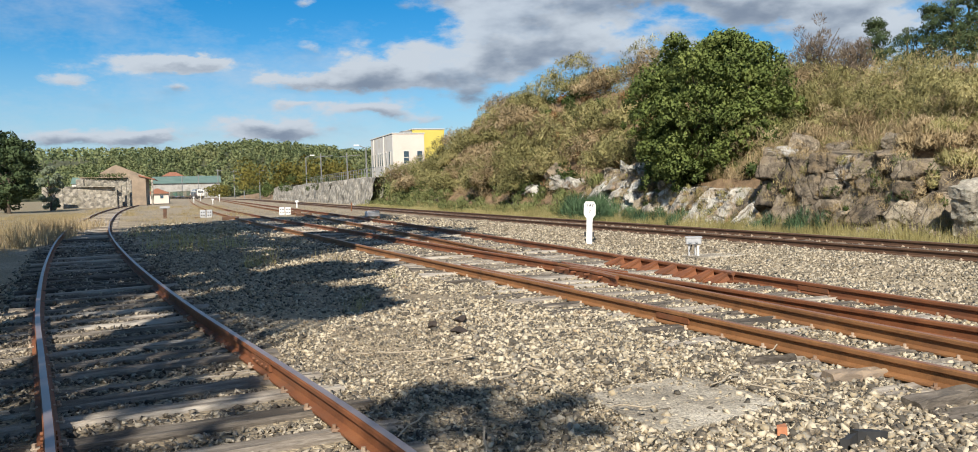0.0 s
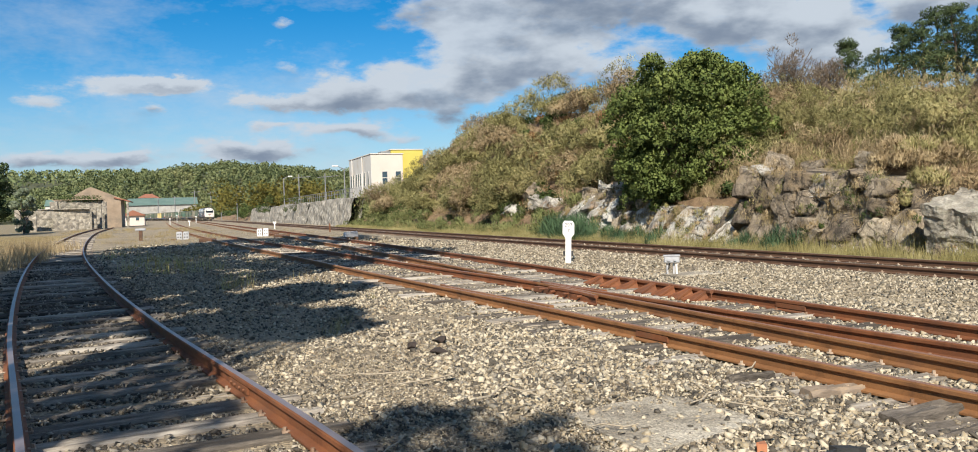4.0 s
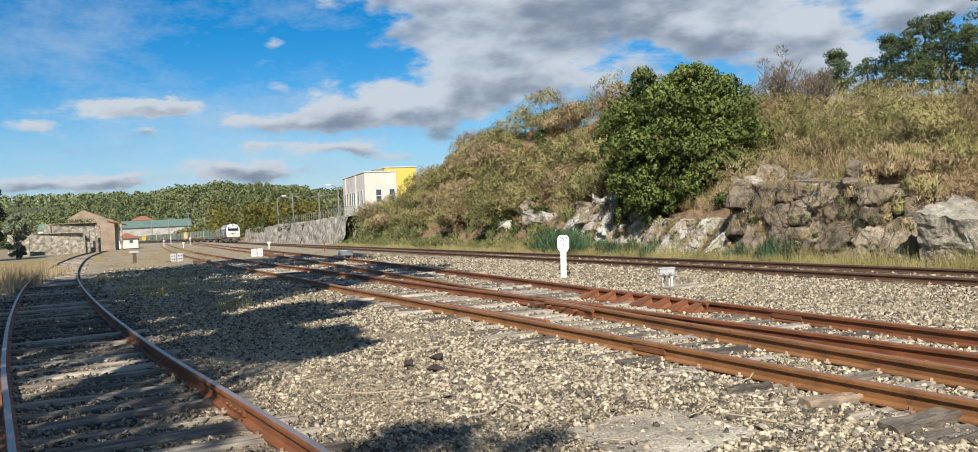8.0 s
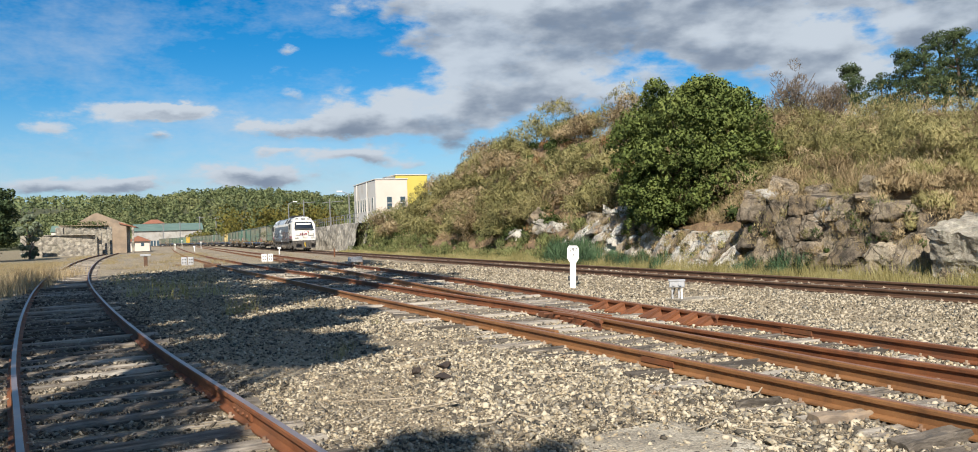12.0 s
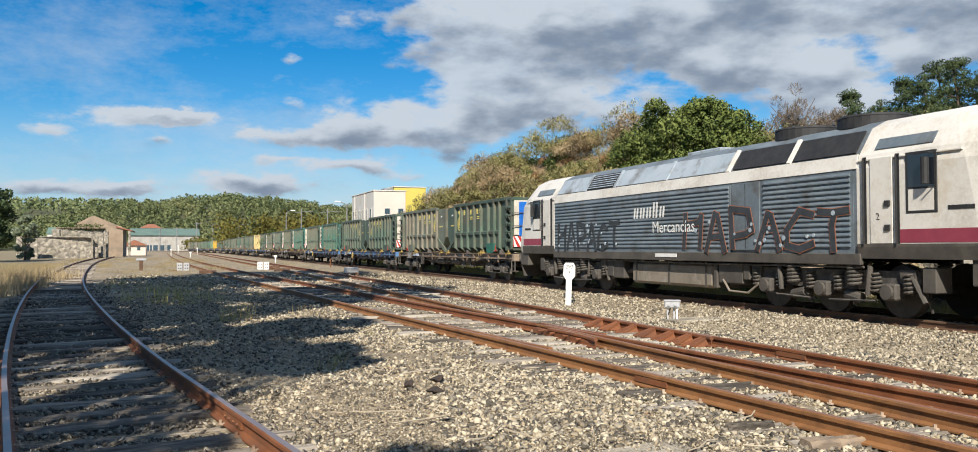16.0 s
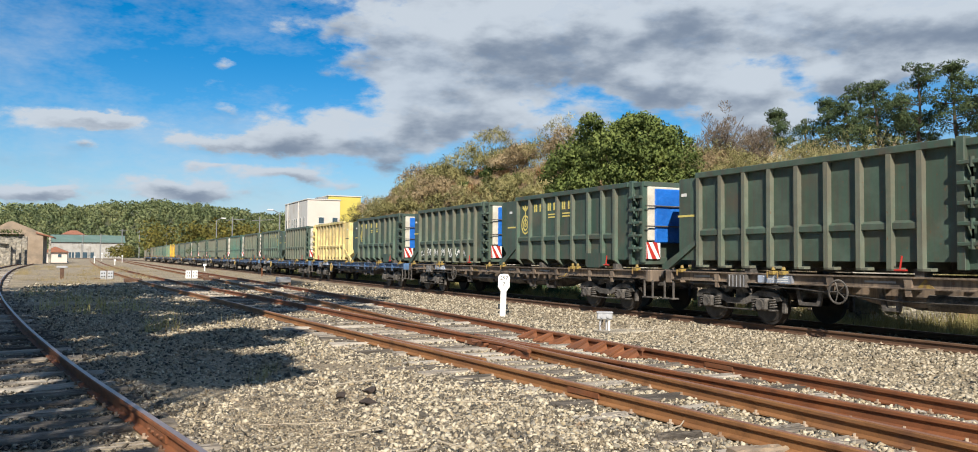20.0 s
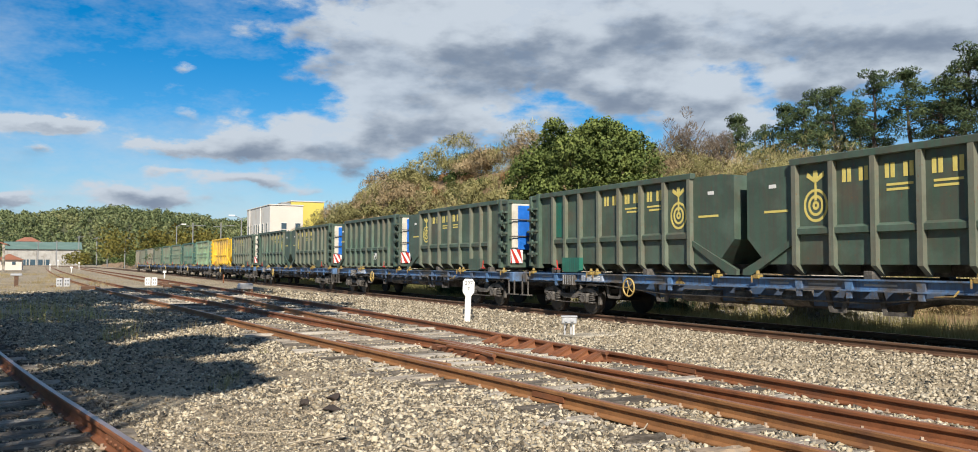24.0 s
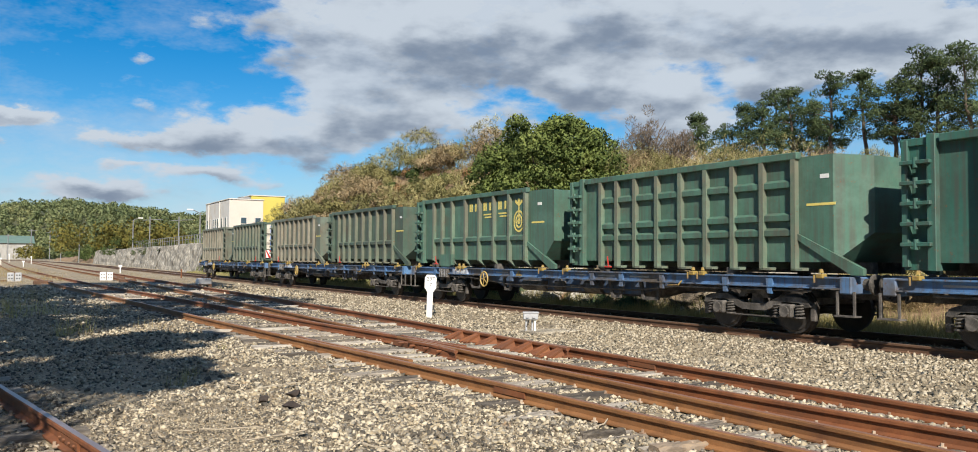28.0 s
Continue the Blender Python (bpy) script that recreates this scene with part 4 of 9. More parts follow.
    light = [rock_mesh(20 + i, M_GRANITE_PALE, 0.7, 0.8, 0.55) for i in range(3)]
    for _ in range(30):
        y = r.uniform(15, 39)
        s = r.uniform(0.12, 0.36)
        o = part("rock", (dark + light * 2)[int(r.integers(11))], None, t)
        o.matrix_world = Matrix.LocRotScale((foot_x(y) - 0.25 + r.normal() * 0.15, y, s * 0.2 - 0.15), Euler(tuple(r.normal(size=3))), (s, s * 1.3, s))
    big = rock_mesh(77, M_BOULDER, 0.85, 1.25, 0.78, 0.06)
    o = tagged(new("boulder", big), "large rounded grey granite boulder at the foot of the bank", "boulder")
    o.matrix_world = pose(18.75, 14.75, 0.42, 8, -14, 10)
    # outcrops higher on the bank: x, y, height over the slope, size
    for x, y, up, s, kind in ((20.3, 42.6, 0.1, 0.75, 1), (20.2, 44.0, 0.2, 0.8, 1), (20.4, 45.4, 0.3, 0.9, 0), (20.2, 47.2, 0.1, 0.8, 1), (20.0, 48.4, 0.0, 0.6, 1), (20.0, 36.2, 0.3, 0.7, 1), (20.1, 37.4, 0.2, 0.6, 0), (19.8, 34.6, 0.3, 0.6, 1), (19.6, 22.9, 0.2, 0.62, 0), (19.6, 21.6, 0.1, 0.5, 0), (19.9, 19.6, 0.1, 0.45, 0)):
        o = part("rock", (light if kind else dark)[int(r.integers(3))], None, t)
        o.matrix_world = Matrix.LocRotScale((x, y, hill_z(x, y) + up), Euler((r.normal() * 0.4, r.normal() * 0.4, r.normal())), (s, s * 1.2, s * 0.8))


make_rocks()


# ---- plants ----
def leaves(rng, centres, radii, per, length, width, droop=0.0, upright=0.0, shell=0.35, corners=4, soft=0.6):
    """Small leaf quads round many centres, as arrays. upright: 0 for any turn, 1 for stems that point out and up from the centre's foot."""
    c = np.repeat(centres, per, axis=0)
    rad = np.repeat(radii, per, axis=0)
    n = len(c)
    p = rng.normal(size=(n, 3))
    p /= np.linalg.norm(p, axis=1, keepdims=True)
    p *= rng.uniform(shell, 1.0, (n, 1)) ** 0.5
    pos = c + p * rad
    a = rng.normal(size=(n, 3))
    if upright:
        base = c - rad * np.array([0, 0, 1.0])
        out = (pos - base)
        out /= np.linalg.norm(out, axis=1, keepdims=True) + 1e-6
        a = a * (1 - upright) + out * upright * 1.6
    a[:, 2] -= droop
    a /= np.linalg.norm(a, axis=1, keepdims=True)
    b = np.cross(a, rng.normal(size=(n, 3)))
    b /= np.linalg.norm(b, axis=1, keepdims=True) + 1e-6
    s = rng.uniform(0.6, 1.3, (n, 1))
    a, b = a * length * s / 2, b * width * s / 2
    v = np.stack([pos - a, pos + b, pos + a, pos - b] if corners == 4 else [pos - a - b, pos - a * 0.6 + b * 1.4, pos + a], 1).reshape(-1, 3)
    f = np.arange(corners * n).reshape(n, corners)
    # faces turn outwards, and their shading follows the clump's round form
    out = p / (np.linalg.norm(p, axis=1, keepdims=True) + 1e-6)
    fn = np.cross(b, a)
    fn /= np.linalg.norm(fn, axis=1, keepdims=True) + 1e-9
    back = (fn * out).sum(1) < 0
    f[back] = f[back][:, ::-1]
    fn[back] *= -1
    nn = out * soft + fn * (1.1 - soft) + np.array([0, 0, 0.12])
    nn /= np.linalg.norm(nn, axis=1, keepdims=True)
    return v, f, np.repeat(nn, corners, axis=0)


def leaf_mat(name, cols, trans=0.25, scale=0.5):
    return mat(name, cols, 0.8, scale=scale, fine=2.0, bump=0.0, island=0.2, trans=trans, spec=0.3)


M_LEAF = leaf_mat("broad_green_leaves", [(0.05, 0.078, 0.02), (0.132, 0.172, 0.044), (0.245, 0.285, 0.082)], 0.2)
M_BROOM = leaf_mat("olive_broom", [(0.09, 0.092, 0.034), (0.285, 0.262, 0.105), (0.52, 0.455, 0.22)], 0.15)
M_SCRUB = leaf_mat("dry_brown_scrub", [(0.13, 0.092, 0.048), (0.37, 0.28, 0.155), (0.58, 0.465, 0.285)], 0.15)
M_BUSH = leaf_mat("green_bush", [(0.03, 0.05, 0.014), (0.075, 0.11, 0.03), (0.14, 0.17, 0.055)], 0.25)
M_BLUEBROOM = leaf_mat("blue_green_broom", [(0.035, 0.07, 0.035), (0.07, 0.125, 0.06), (0.12, 0.19, 0.09)], 0.2)
M_DRYGRASS = leaf_mat("dry_grass", [(0.22, 0.165, 0.075), (0.36, 0.28, 0.14), (0.48, 0.40, 0.22)], 0.3)
M_GREENGRASS = leaf_mat("rough_green_grass", [(0.16, 0.15, 0.055), (0.34, 0.30, 0.125), (0.50, 0.44, 0.23)], 0.3)
M_PINE = leaf_mat("dark_pine_needles", [(0.024, 0.042, 0.018), (0.06, 0.09, 0.036), (0.115, 0.145, 0.058)], 0.15)
M_AUTUMN = leaf_mat("yellowing_leaves", [(0.08, 0.085, 0.02), (0.17, 0.155, 0.035), (0.28, 0.22, 0.05)], 0.25)
M_FARWOOD = leaf_mat("far_wood_leaves", [(0.075, 0.105, 0.05), (0.185, 0.22, 0.095), (0.31, 0.31, 0.145)], 0.25, 0.035)
M_FOOT = leaf_mat("mixed_green_bushes", [(0.07, 0.09, 0.03), (0.17, 0.19, 0.07), (0.31, 0.31, 0.13)], 0.2)
M_TWIG = mat("grey_brown_twigs", [(0.10, 0.075, 0.05), (0.20, 0.155, 0.115)], 0.9, bump=0.1)
M_BARK = mat("rough_bark", [(0.06, 0.045, 0.032), (0.14, 0.105, 0.075)], 0.95, scale=3, fine=18, bump=0.8, dist=0.03, stretch=(4, 4, 0.7))


def on_slope(rng, n, yr, dr, dens=None):
    y = rng.uniform(*yr, n)
    d = rng.uniform(*dr, n)
    x = np.array([foot_x(b) for b in y]) + d
    z = np.array([hill_z(a, b) for a, b in zip(x, y)])
    if dens is not None:
        ok = np.array([dens(a, b) for a, b in zip(x, y)])
        x, y, z = x[ok], y[ok], z[ok]
    return x, y, z


def shrubs(name, label, n, yr, dr, size, per, length, width, material, seed, upright=0.8, dens=None):
    rng = np.random.default_rng(seed)
    x, y, z = on_slope(rng, n, yr, dr, dens)
    s = size * np.exp(rng.normal(size=len(x)) * 0.25)
    rad = np.stack([s, s, s * 0.85], -1)
    # each shrub is a few lobes
    c = np.repeat(np.stack([x, y, z + s * 0.55], -1), 3, axis=0) + rng.normal(size=(3 * len(x), 3)) * np.repeat(s, 3)[:, None] * 0.35
    v, f, nn = leaves(rng, c, np.repeat(rad, 3, axis=0) * 0.72, per, length, width, 0.0, upright, corners=3)
    return tagged(new(name, bulk(name, v, f, material, normals=nn)), label, "shrubs", kind="stuff")


def tufts(rng, c, r, count, small):
    """Small tufts spread over the outside of lobes: their middles and radii."""
    cc, rr = np.repeat(c, count, axis=0), np.repeat(r, count, axis=0)
    q = rng.normal(size=cc.shape)
    q /= np.linalg.norm(q, axis=1, keepdims=True)
    q[:, 2] = np.abs(q[:, 2]) - 0.25
    size = small * rng.uniform(0.6, 1.4, (len(cc), 1))
    return cc + q * rr * rng.uniform(0.75, 1.1, (len(cc), 1)), size * np.array([[1.0, 1.0, 1.15]])


def rounded(v, nn, middle, share):
    """Turns shading normals away from the middle of a whole lobe."""
    out = v - middle
    out /= np.linalg.norm(out, axis=1, keepdims=True) + 1e-6
    nn = nn * (1 - share) + out * share
    return nn / (np.linalg.norm(nn, axis=1, keepdims=True) + 1e-6)


def lumps(name, label, n, yr, dr, size, count, per, leaf, wide, material, seed, dens=None, upright=0.42, small=0.17):
    """Rounded bushes: lobes set with tufts of fine stems, with dark gaps between the tufts."""
    rng = np.random.default_rng(seed)
    x, y, z = on_slope(rng, n, yr, dr, dens)
    s = size * np.exp(rng.normal(size=len(x)) * 0.28)
    k = 7
    c = np.repeat(np.stack([x, y, z + s * 0.4], -1), k, axis=0)
    q = rng.normal(size=c.shape)
    q /= np.linalg.norm(q, axis=1, keepdims=True)
    q[:, 2] = np.abs(q[:, 2]) * 0.9
    ss = np.repeat(s, k)
    c += q * ss[:, None] * 0.6
    r = ss[:, None] * rng.uniform(0.3, 0.55, (len(c), 1)) * np.array([[1, 1, 1.0]])
    tc, tr = tufts(rng, c, r, count, small)
    v, f, nn = leaves(rng, tc, tr, per, leaf, wide, 0.0, upright, 0.2, 3)
    nn = rounded(v, nn, np.repeat(np.repeat(c - np.array([0, 0, 0.15]), count, axis=0), per * 3, axis=0), 0.6)
    return tagged(new(name, bulk(name, v, f, material, normals=nn)), label, "shrubs", kind="stuff")


def patch(seed, level):
    return lambda x, y: noise.noise((x * 0.22, y * 0.16, seed)) > level


shrubs("broom_shrubs", "dense olive broom shrubs on the bank", 80, (5, 36), (1.6, 11), 0.7, 230, 0.19, 0.02, M_BROOM, 1, 0.6)
shrubs("dry_shrubs", "dry brown scrub on the bank", 62, (4, 36), (1.2, 11), 0.65, 230, 0.19, 0.018, M_SCRUB, 2, 0.6)
shrubs("low_scrub", "low dry scrub between the bushes of the bank", 70, (34, 92), (0.8, 10.5), 0.5, 110, 0.18, 0.03, M_SCRUB, 63, 0.5)
shrubs("ledge_scrub", "dry brown scrub over the edge of the rocks", 260, (6, 34), (1.3, 3.6), 0.46, 110, 0.22, 0.014, M_SCRUB, 61, 0.7)
shrubs("ledge_broom", "olive scrub over the edge of the rocks", 130, (6, 34), (1.3, 3.6), 0.46, 140, 0.22, 0.014, M_BROOM, 62, 0.7)
lumps("olive_bushes", "rounded olive bushes on the bank", 118, (34, 96), (1.0, 10.5), 1.5, 36, 15, 0.19, 0.03, M_BROOM, 51, small=0.22)
lumps("brown_bushes", "rounded dry brown bushes on the bank", 50, (34, 94), (1.0, 10.5), 1.45, 36, 15, 0.19, 0.03, M_SCRUB, 52, small=0.22)
lumps("crest_bushes", "olive bushes above the rocks", 58, (4, 34), (2.2, 12), 1.2, 30, 18, 0.15, 0.017, M_BROOM, 53, small=0.16)
lumps("crest_scrub", "dry brown bushes above the rocks", 38, (4, 34), (2.0, 12), 1.15, 30, 18, 0.15, 0.017, M_SCRUB, 54, small=0.16)
M_BRACKEN = leaf_mat("rusty_bracken", [(0.14, 0.075, 0.03), (0.30, 0.17, 0.075), (0.42, 0.27, 0.13)], 0.15)
lumps("bracken", "rusty brown bracken among the scrub", 34, (8, 60), (1.2, 8), 0.5, 12, 13, 0.13, 0.03, M_BRACKEN, 56)
# many of these dark bushes stand in for shade in the scrub's hollows
lumps("dark_bushes", "dark green brambles on the bank, some standing in for shaded hollows", 74, (9, 84), (1.4, 8), 0.6, 10, 12, 0.12, 0.07, M_BUSH, 55, None, 0.2)
shrubs("green_shrubs", "green bushes among the scrub", 60, (30, 95), (0.6, 9.5), 0.7, 90, 0.16, 0.08, M_BUSH, 3, 0.2, patch(9.0, 0.05))
lumps("overhanging_broom", "olive broom hanging over the rocks and the boulder", 26, (12.5, 18.4), (0.7, 3.0), 0.62, 26, 18, 0.17, 0.016, M_BROOM, 57, small=0.15, upright=0.6)
lumps("overhanging_scrub", "dry scrub over the edge of the rocks", 22, (12.5, 24), (0.7, 2.4), 0.5, 24, 18, 0.17, 0.016, M_SCRUB, 58, small=0.15, upright=0.6)
shrubs("plateau_shrubs", "brown and olive scrub along the top of the bank", 260, (-5, 60), (9.5, 26), 0.9, 130, 0.19, 0.022, M_SCRUB, 4)
shrubs("plateau_broom", "olive broom along the top of the bank", 220, (-5, 60), (9.5, 26), 1.1, 130, 0.19, 0.022, M_BROOM, 5)
shrubs("far_bank_shrubs", "green and brown bushes where the bank runs out", 170, (84, 104), (0.5, 12), 1.0, 60, 0.3, 0.08, M_FOOT, 6, 0.4)
shrubs("foot_broom", "blue-green broom at the foot of the rocks", 20, (32.6, 38.0), (-0.7, 0.2), 0.72, 300, 0.36, 0.016, M_BLUEBROOM, 7, 0.95)
shrubs("low_foot_broom", "low blue-green broom before the pale slabs", 16, (28.2, 33.0), (-0.8, 0.0), 0.34, 200, 0.3, 0.016, M_BLUEBROOM, 64, 0.95)
shrubs("foot_broom_small", "low green broom at the foot of the rocks", 9, (20.6, 23.4), (-0.6, 0.0), 0.42, 200, 0.3, 0.016, M_BLUEBROOM, 8, 0.9)
shrubs("foot_bushes", "green bushes along the foot of the bank", 150, (38, 94), (-0.9, 1.2), 0.5, 110, 0.2, 0.04, M_FOOT, 9, 0.7)


M_WEED = leaf_mat("yellow_green_weed", [(0.24, 0.22, 0.07), (0.45, 0.40, 0.15), (0.60, 0.54, 0.26)], 0.3)


def grass(name, label, spots, per, height, material, seed, spread=0.09):
    """Blades of grass in tufts."""
    rng = np.random.default_rng(seed)
    c = np.repeat(np.asarray(spots, float), per, axis=0)
    n = len(c)
    c[:, :2] += rng.normal(size=(n, 2)) * spread
    h = height * rng.uniform(0.45, 1.2, n)
    lean = rng.normal(size=(n, 2)) * 0.28
    tip = c + np.stack([lean[:, 0] * h, lean[:, 1] * h, h], -1)
    ang = rng.uniform(0, math.pi, n)
    w = np.stack([np.cos(ang), np.sin(ang), 0 * ang], -1) * 0.006 * (height / 0.3) ** 0.5
    v = np.stack([c - w, c + w, tip], 1).reshape(-1, 3)
    return tagged(new(name, bulk(name, v, np.arange(3 * n).reshape(n, 3), material)), label, "grass", kind="stuff")


def spots(rng, n, xr, yr, zf, dens=None):
    x, y = rng.uniform(*xr, n), rng.uniform(*yr, n)
    if dens is not None:
        ok = np.array([dens(a, b) for a, b in zip(x, y)])
        x, y = x[ok], y[ok]
    return np.stack([x, y, [zf(a, b) for a, b in zip(x, y)]], -1)


_r = np.random.default_rng(21)
grass("bank_foot_grass", "dry and green grass along the foot of the bank", spots(_r, 3600, (16.8, 18.75), (6, 92), lambda x, y: max(hill_z(x, y), ground_z(x, y))), 18, 0.3, M_GREENGRASS, 22, 0.12)
grass("foot_tall_grass", "tall sunlit grass where the bank begins", spots(_r, 1700, (17.75, 18.7), (6, 70), lambda x, y: max(hill_z(x, y), ground_z(x, y))), 15, 0.55, M_GREENGRASS, 36, 0.14)
grass("bank_dry_grass", "dry grass on the bank", np.stack(on_slope(_r, 1900, (6, 75), (0.9, 8.5)), -1), 16, 0.3, M_DRYGRASS, 23, 0.16)
_y, _u = _r.uniform(16.5, 39, 420), _r.uniform(0.25, 1.05, 420)
grass("ledge_grass", "dry grass on the ledges of the rock face", np.array([(foot_x(y) - 0.22 + face_lean(y) * u * face_top(y), y, u * face_top(y)) for y, u in zip(_y, _u) if noise.noise((y * 0.6, u * 2.2, 3.0)) > 0.0]), 22, 0.2, M_DRYGRASS, 33, 0.14)
grass("plateau_grass", "tall dry grass on the crest of the bank", np.stack(on_slope(_r, 1500, (-5, 60), (8.5, 24)), -1), 14, 0.7, M_DRYGRASS, 29, 0.25)
grass("siding_grass", "dry grass beside the siding", spots(_r, 2600, (-16, -4.6), (26, 95), ground_z, lambda x, y: x < SIDING.at(y)[0] - 1.9 + 0.7 * noise.noise((x, y * 0.3, 0))), 16, 0.2, M_DRYGRASS, 24, 0.16)
grass("siding_far_grass", "dry grass round the end of the siding", spots(_r, 1500, (-12, 4), (58, 130), ground_z, lambda x, y: abs(x - SIDING.at(y)[0]) > 1.4 and noise.noise((x * 0.2, y * 0.07, 3)) > 0.0), 14, 0.32, M_DRYGRASS, 25, 0.2)
grass("yard_weeds", "thin yellow weeds in the ballast between the tracks", spots(_r, 900, (-2.5, 3.2), (16, 62), ground_z, lambda x, y: x > SIDING.at(y)[0] + 1.5 and x < TURNOUT.at(y)[0] - 1.4 and noise.noise((x * 0.5, y * 0.22, 7)) > 0.26), 6, 0.34, M_DRYGRASS, 26, 0.12)
grass("yard_green_weeds", "small green weeds in the ballast", np.array([(x, y, ground_z(x, y)) for x, y in ((1.95, 11.0), (2.1, 11.4), (2.3, 11.9), (3.4, 15.0))]), 16, 0.2, M_GREENGRASS, 27, 0.06)
grass("yard_tall_weeds", "tall yellow-green weeds in the ballast", np.array([(x, y, ground_z(x, y)) for x, y in ((1.2, 19), (1.5, 19.6), (-0.4, 26), (0.2, 27), (0.6, 29), (0.0, 31), (-0.8, 33), (-0.9, 29), (-0.3, 30.5), (0.9, 27.5), (0.5, 25), (-0.1, 25.4), (1.2, 25.8), (-1.2, 27.2), (-2.3, 36), (-1.9, 38))]), 24, 0.55, M_WEED, 30, 0.16)
grass("yard_far_weeds", "short dry weeds scattered over the far ballast", spots(_r, 1500, (-3.5, 12), (33, 95), ground_z, lambda x, y: noise.noise((x * 0.35, y * 0.1, 5)) > -0.05 and min(abs(x - TURNOUT.at(y)[0]), abs(x - LOOP.at(y)[0])) > 1.2), 8, 0.16, M_DRYGRASS, 34, 0.16)
grass("left_weeds", "dry weeds left of the siding", spots(_r, 260, (-7.5, -4.6), (30, 52), ground_z), 10, 0.75, M_SCRUB, 28, 0.18)


def face_plants(name, label, n, size, per, material, seed):
    """Small plants rooted in the joints of the rock face."""
    rng = np.random.default_rng(seed)
    y, u = rng.uniform(16.5, 39.5, n), rng.uniform(0.1, 1.05, n)
    c = np.array([(foot_x(a) - 0.18 + face_lean(a) * b * face_top(a), a, b * face_top(a)) for a, b in zip(y, u)])
    s = size * np.exp(rng.normal(size=n) * 0.35)
    v, f, nn = leaves(rng, c, np.stack([s * 0.8, s, s * 0.8], -1), per, 0.13, 0.018, 0.0, 0.6, corners=3)
    tagged(new(name, bulk(name, v, f, material, normals=nn)), label, "plants", kind="stuff")


face_plants("face_scrub", "dry brown plants in the joints of the rock face", 80, 0.2, 130, M_SCRUB, 71)
face_plants("face_broom", "olive plants in the joints of the rock face", 50, 0.2, 130, M_BROOM, 72)
face_plants("face_green", "small green plants in the joints of the rock face", 30, 0.2, 110, M_BUSH, 73)


def limb_geo(p0, p1, r0, r1, rng, k=4):
    g = Geo()
    p0, p1 = Vector(p0), Vector(p1)
    pts = [p0.lerp(p1, i / k) + Vector(rng.normal(size=3)) * min((p1 - p0).length * 0.04, 0.12) * (0 < i < k) for i in range(k + 1)]
    for i in range(k):
        g.cyl(pts[i], pts[i + 1], r0 + (r1 - r0) * i / k, r0 + (r1 - r0) * (i + 1) / k, n=7, caps=False)
    return g


def broad_tree(name, label, seed, height, radius, low, lobes, per, leaf, material, category="tree", count=0, small=0.3):
    """A trunk with limbs and a crown of leaf clumps with gaps between. Built at the origin."""
    rng = np.random.default_rng(seed)
    t = thing(name, label, category)
    ctr = Vector((0, 0, (height + low) / 2))
    part("trunk", limb_geo((0, 0, -0.4), (0.1, 0, height * 0.55), radius * 0.055 + 0.05, radius * 0.03, rng, 5), M_BARK, t, smooth=True)
    cs, rs = [], []
    for i in range(lobes):
        u = rng.normal(size=3)
        u /= np.linalg.norm(u)
        q = rng.uniform(0.45, 1.0) ** 0.6
        rr = radius * rng.uniform(0.13, 0.30)
        cs.append((u[0] * (radius - rr * 0.6) * q, u[1] * (radius - rr * 0.6) * q, ctr.z + u[2] * ((height - low) / 2 - rr * 0.5) * q))
        rs.append((rr, rr, rr * 0.8))
    for i in range(0, lobes, max(1, lobes // 22)):
        b = Vector(cs[i]) * 0.85 + ctr * 0.15
        part("limb", limb_geo((0, 0, rng.uniform(0.25, 0.5) * height), b, radius * 0.022 + 0.02, 0.015, rng), M_BARK, t, smooth=True)
    cs, rs = np.array(cs), np.array(rs)
    mid = np.repeat(cs, max(1, count), axis=0)
    if count:  # lobes set with tufts of leaves
        cs, rs = tufts(rng, cs, rs, count, small)
    v, f, nn = leaves(rng, cs, rs, per, leaf, leaf * 0.62, 0.15)
    if count:
        nn = rounded(v, nn, np.repeat(mid, per * 4, axis=0), 0.5)
    part("crown", bulk("crown", v, f, material, normals=nn), None, t)
    return t


tree = broad_tree("broadleaf_tree", "dense dark green broadleaf tree on the rocky bank", 14, 6.9, 3.75, -1.5, 215, 34, 0.12, M_LEAF, count=22, small=0.19)
tree.matrix_world = pose(20.95, 30.75, 1.2, 0, 0, 20)


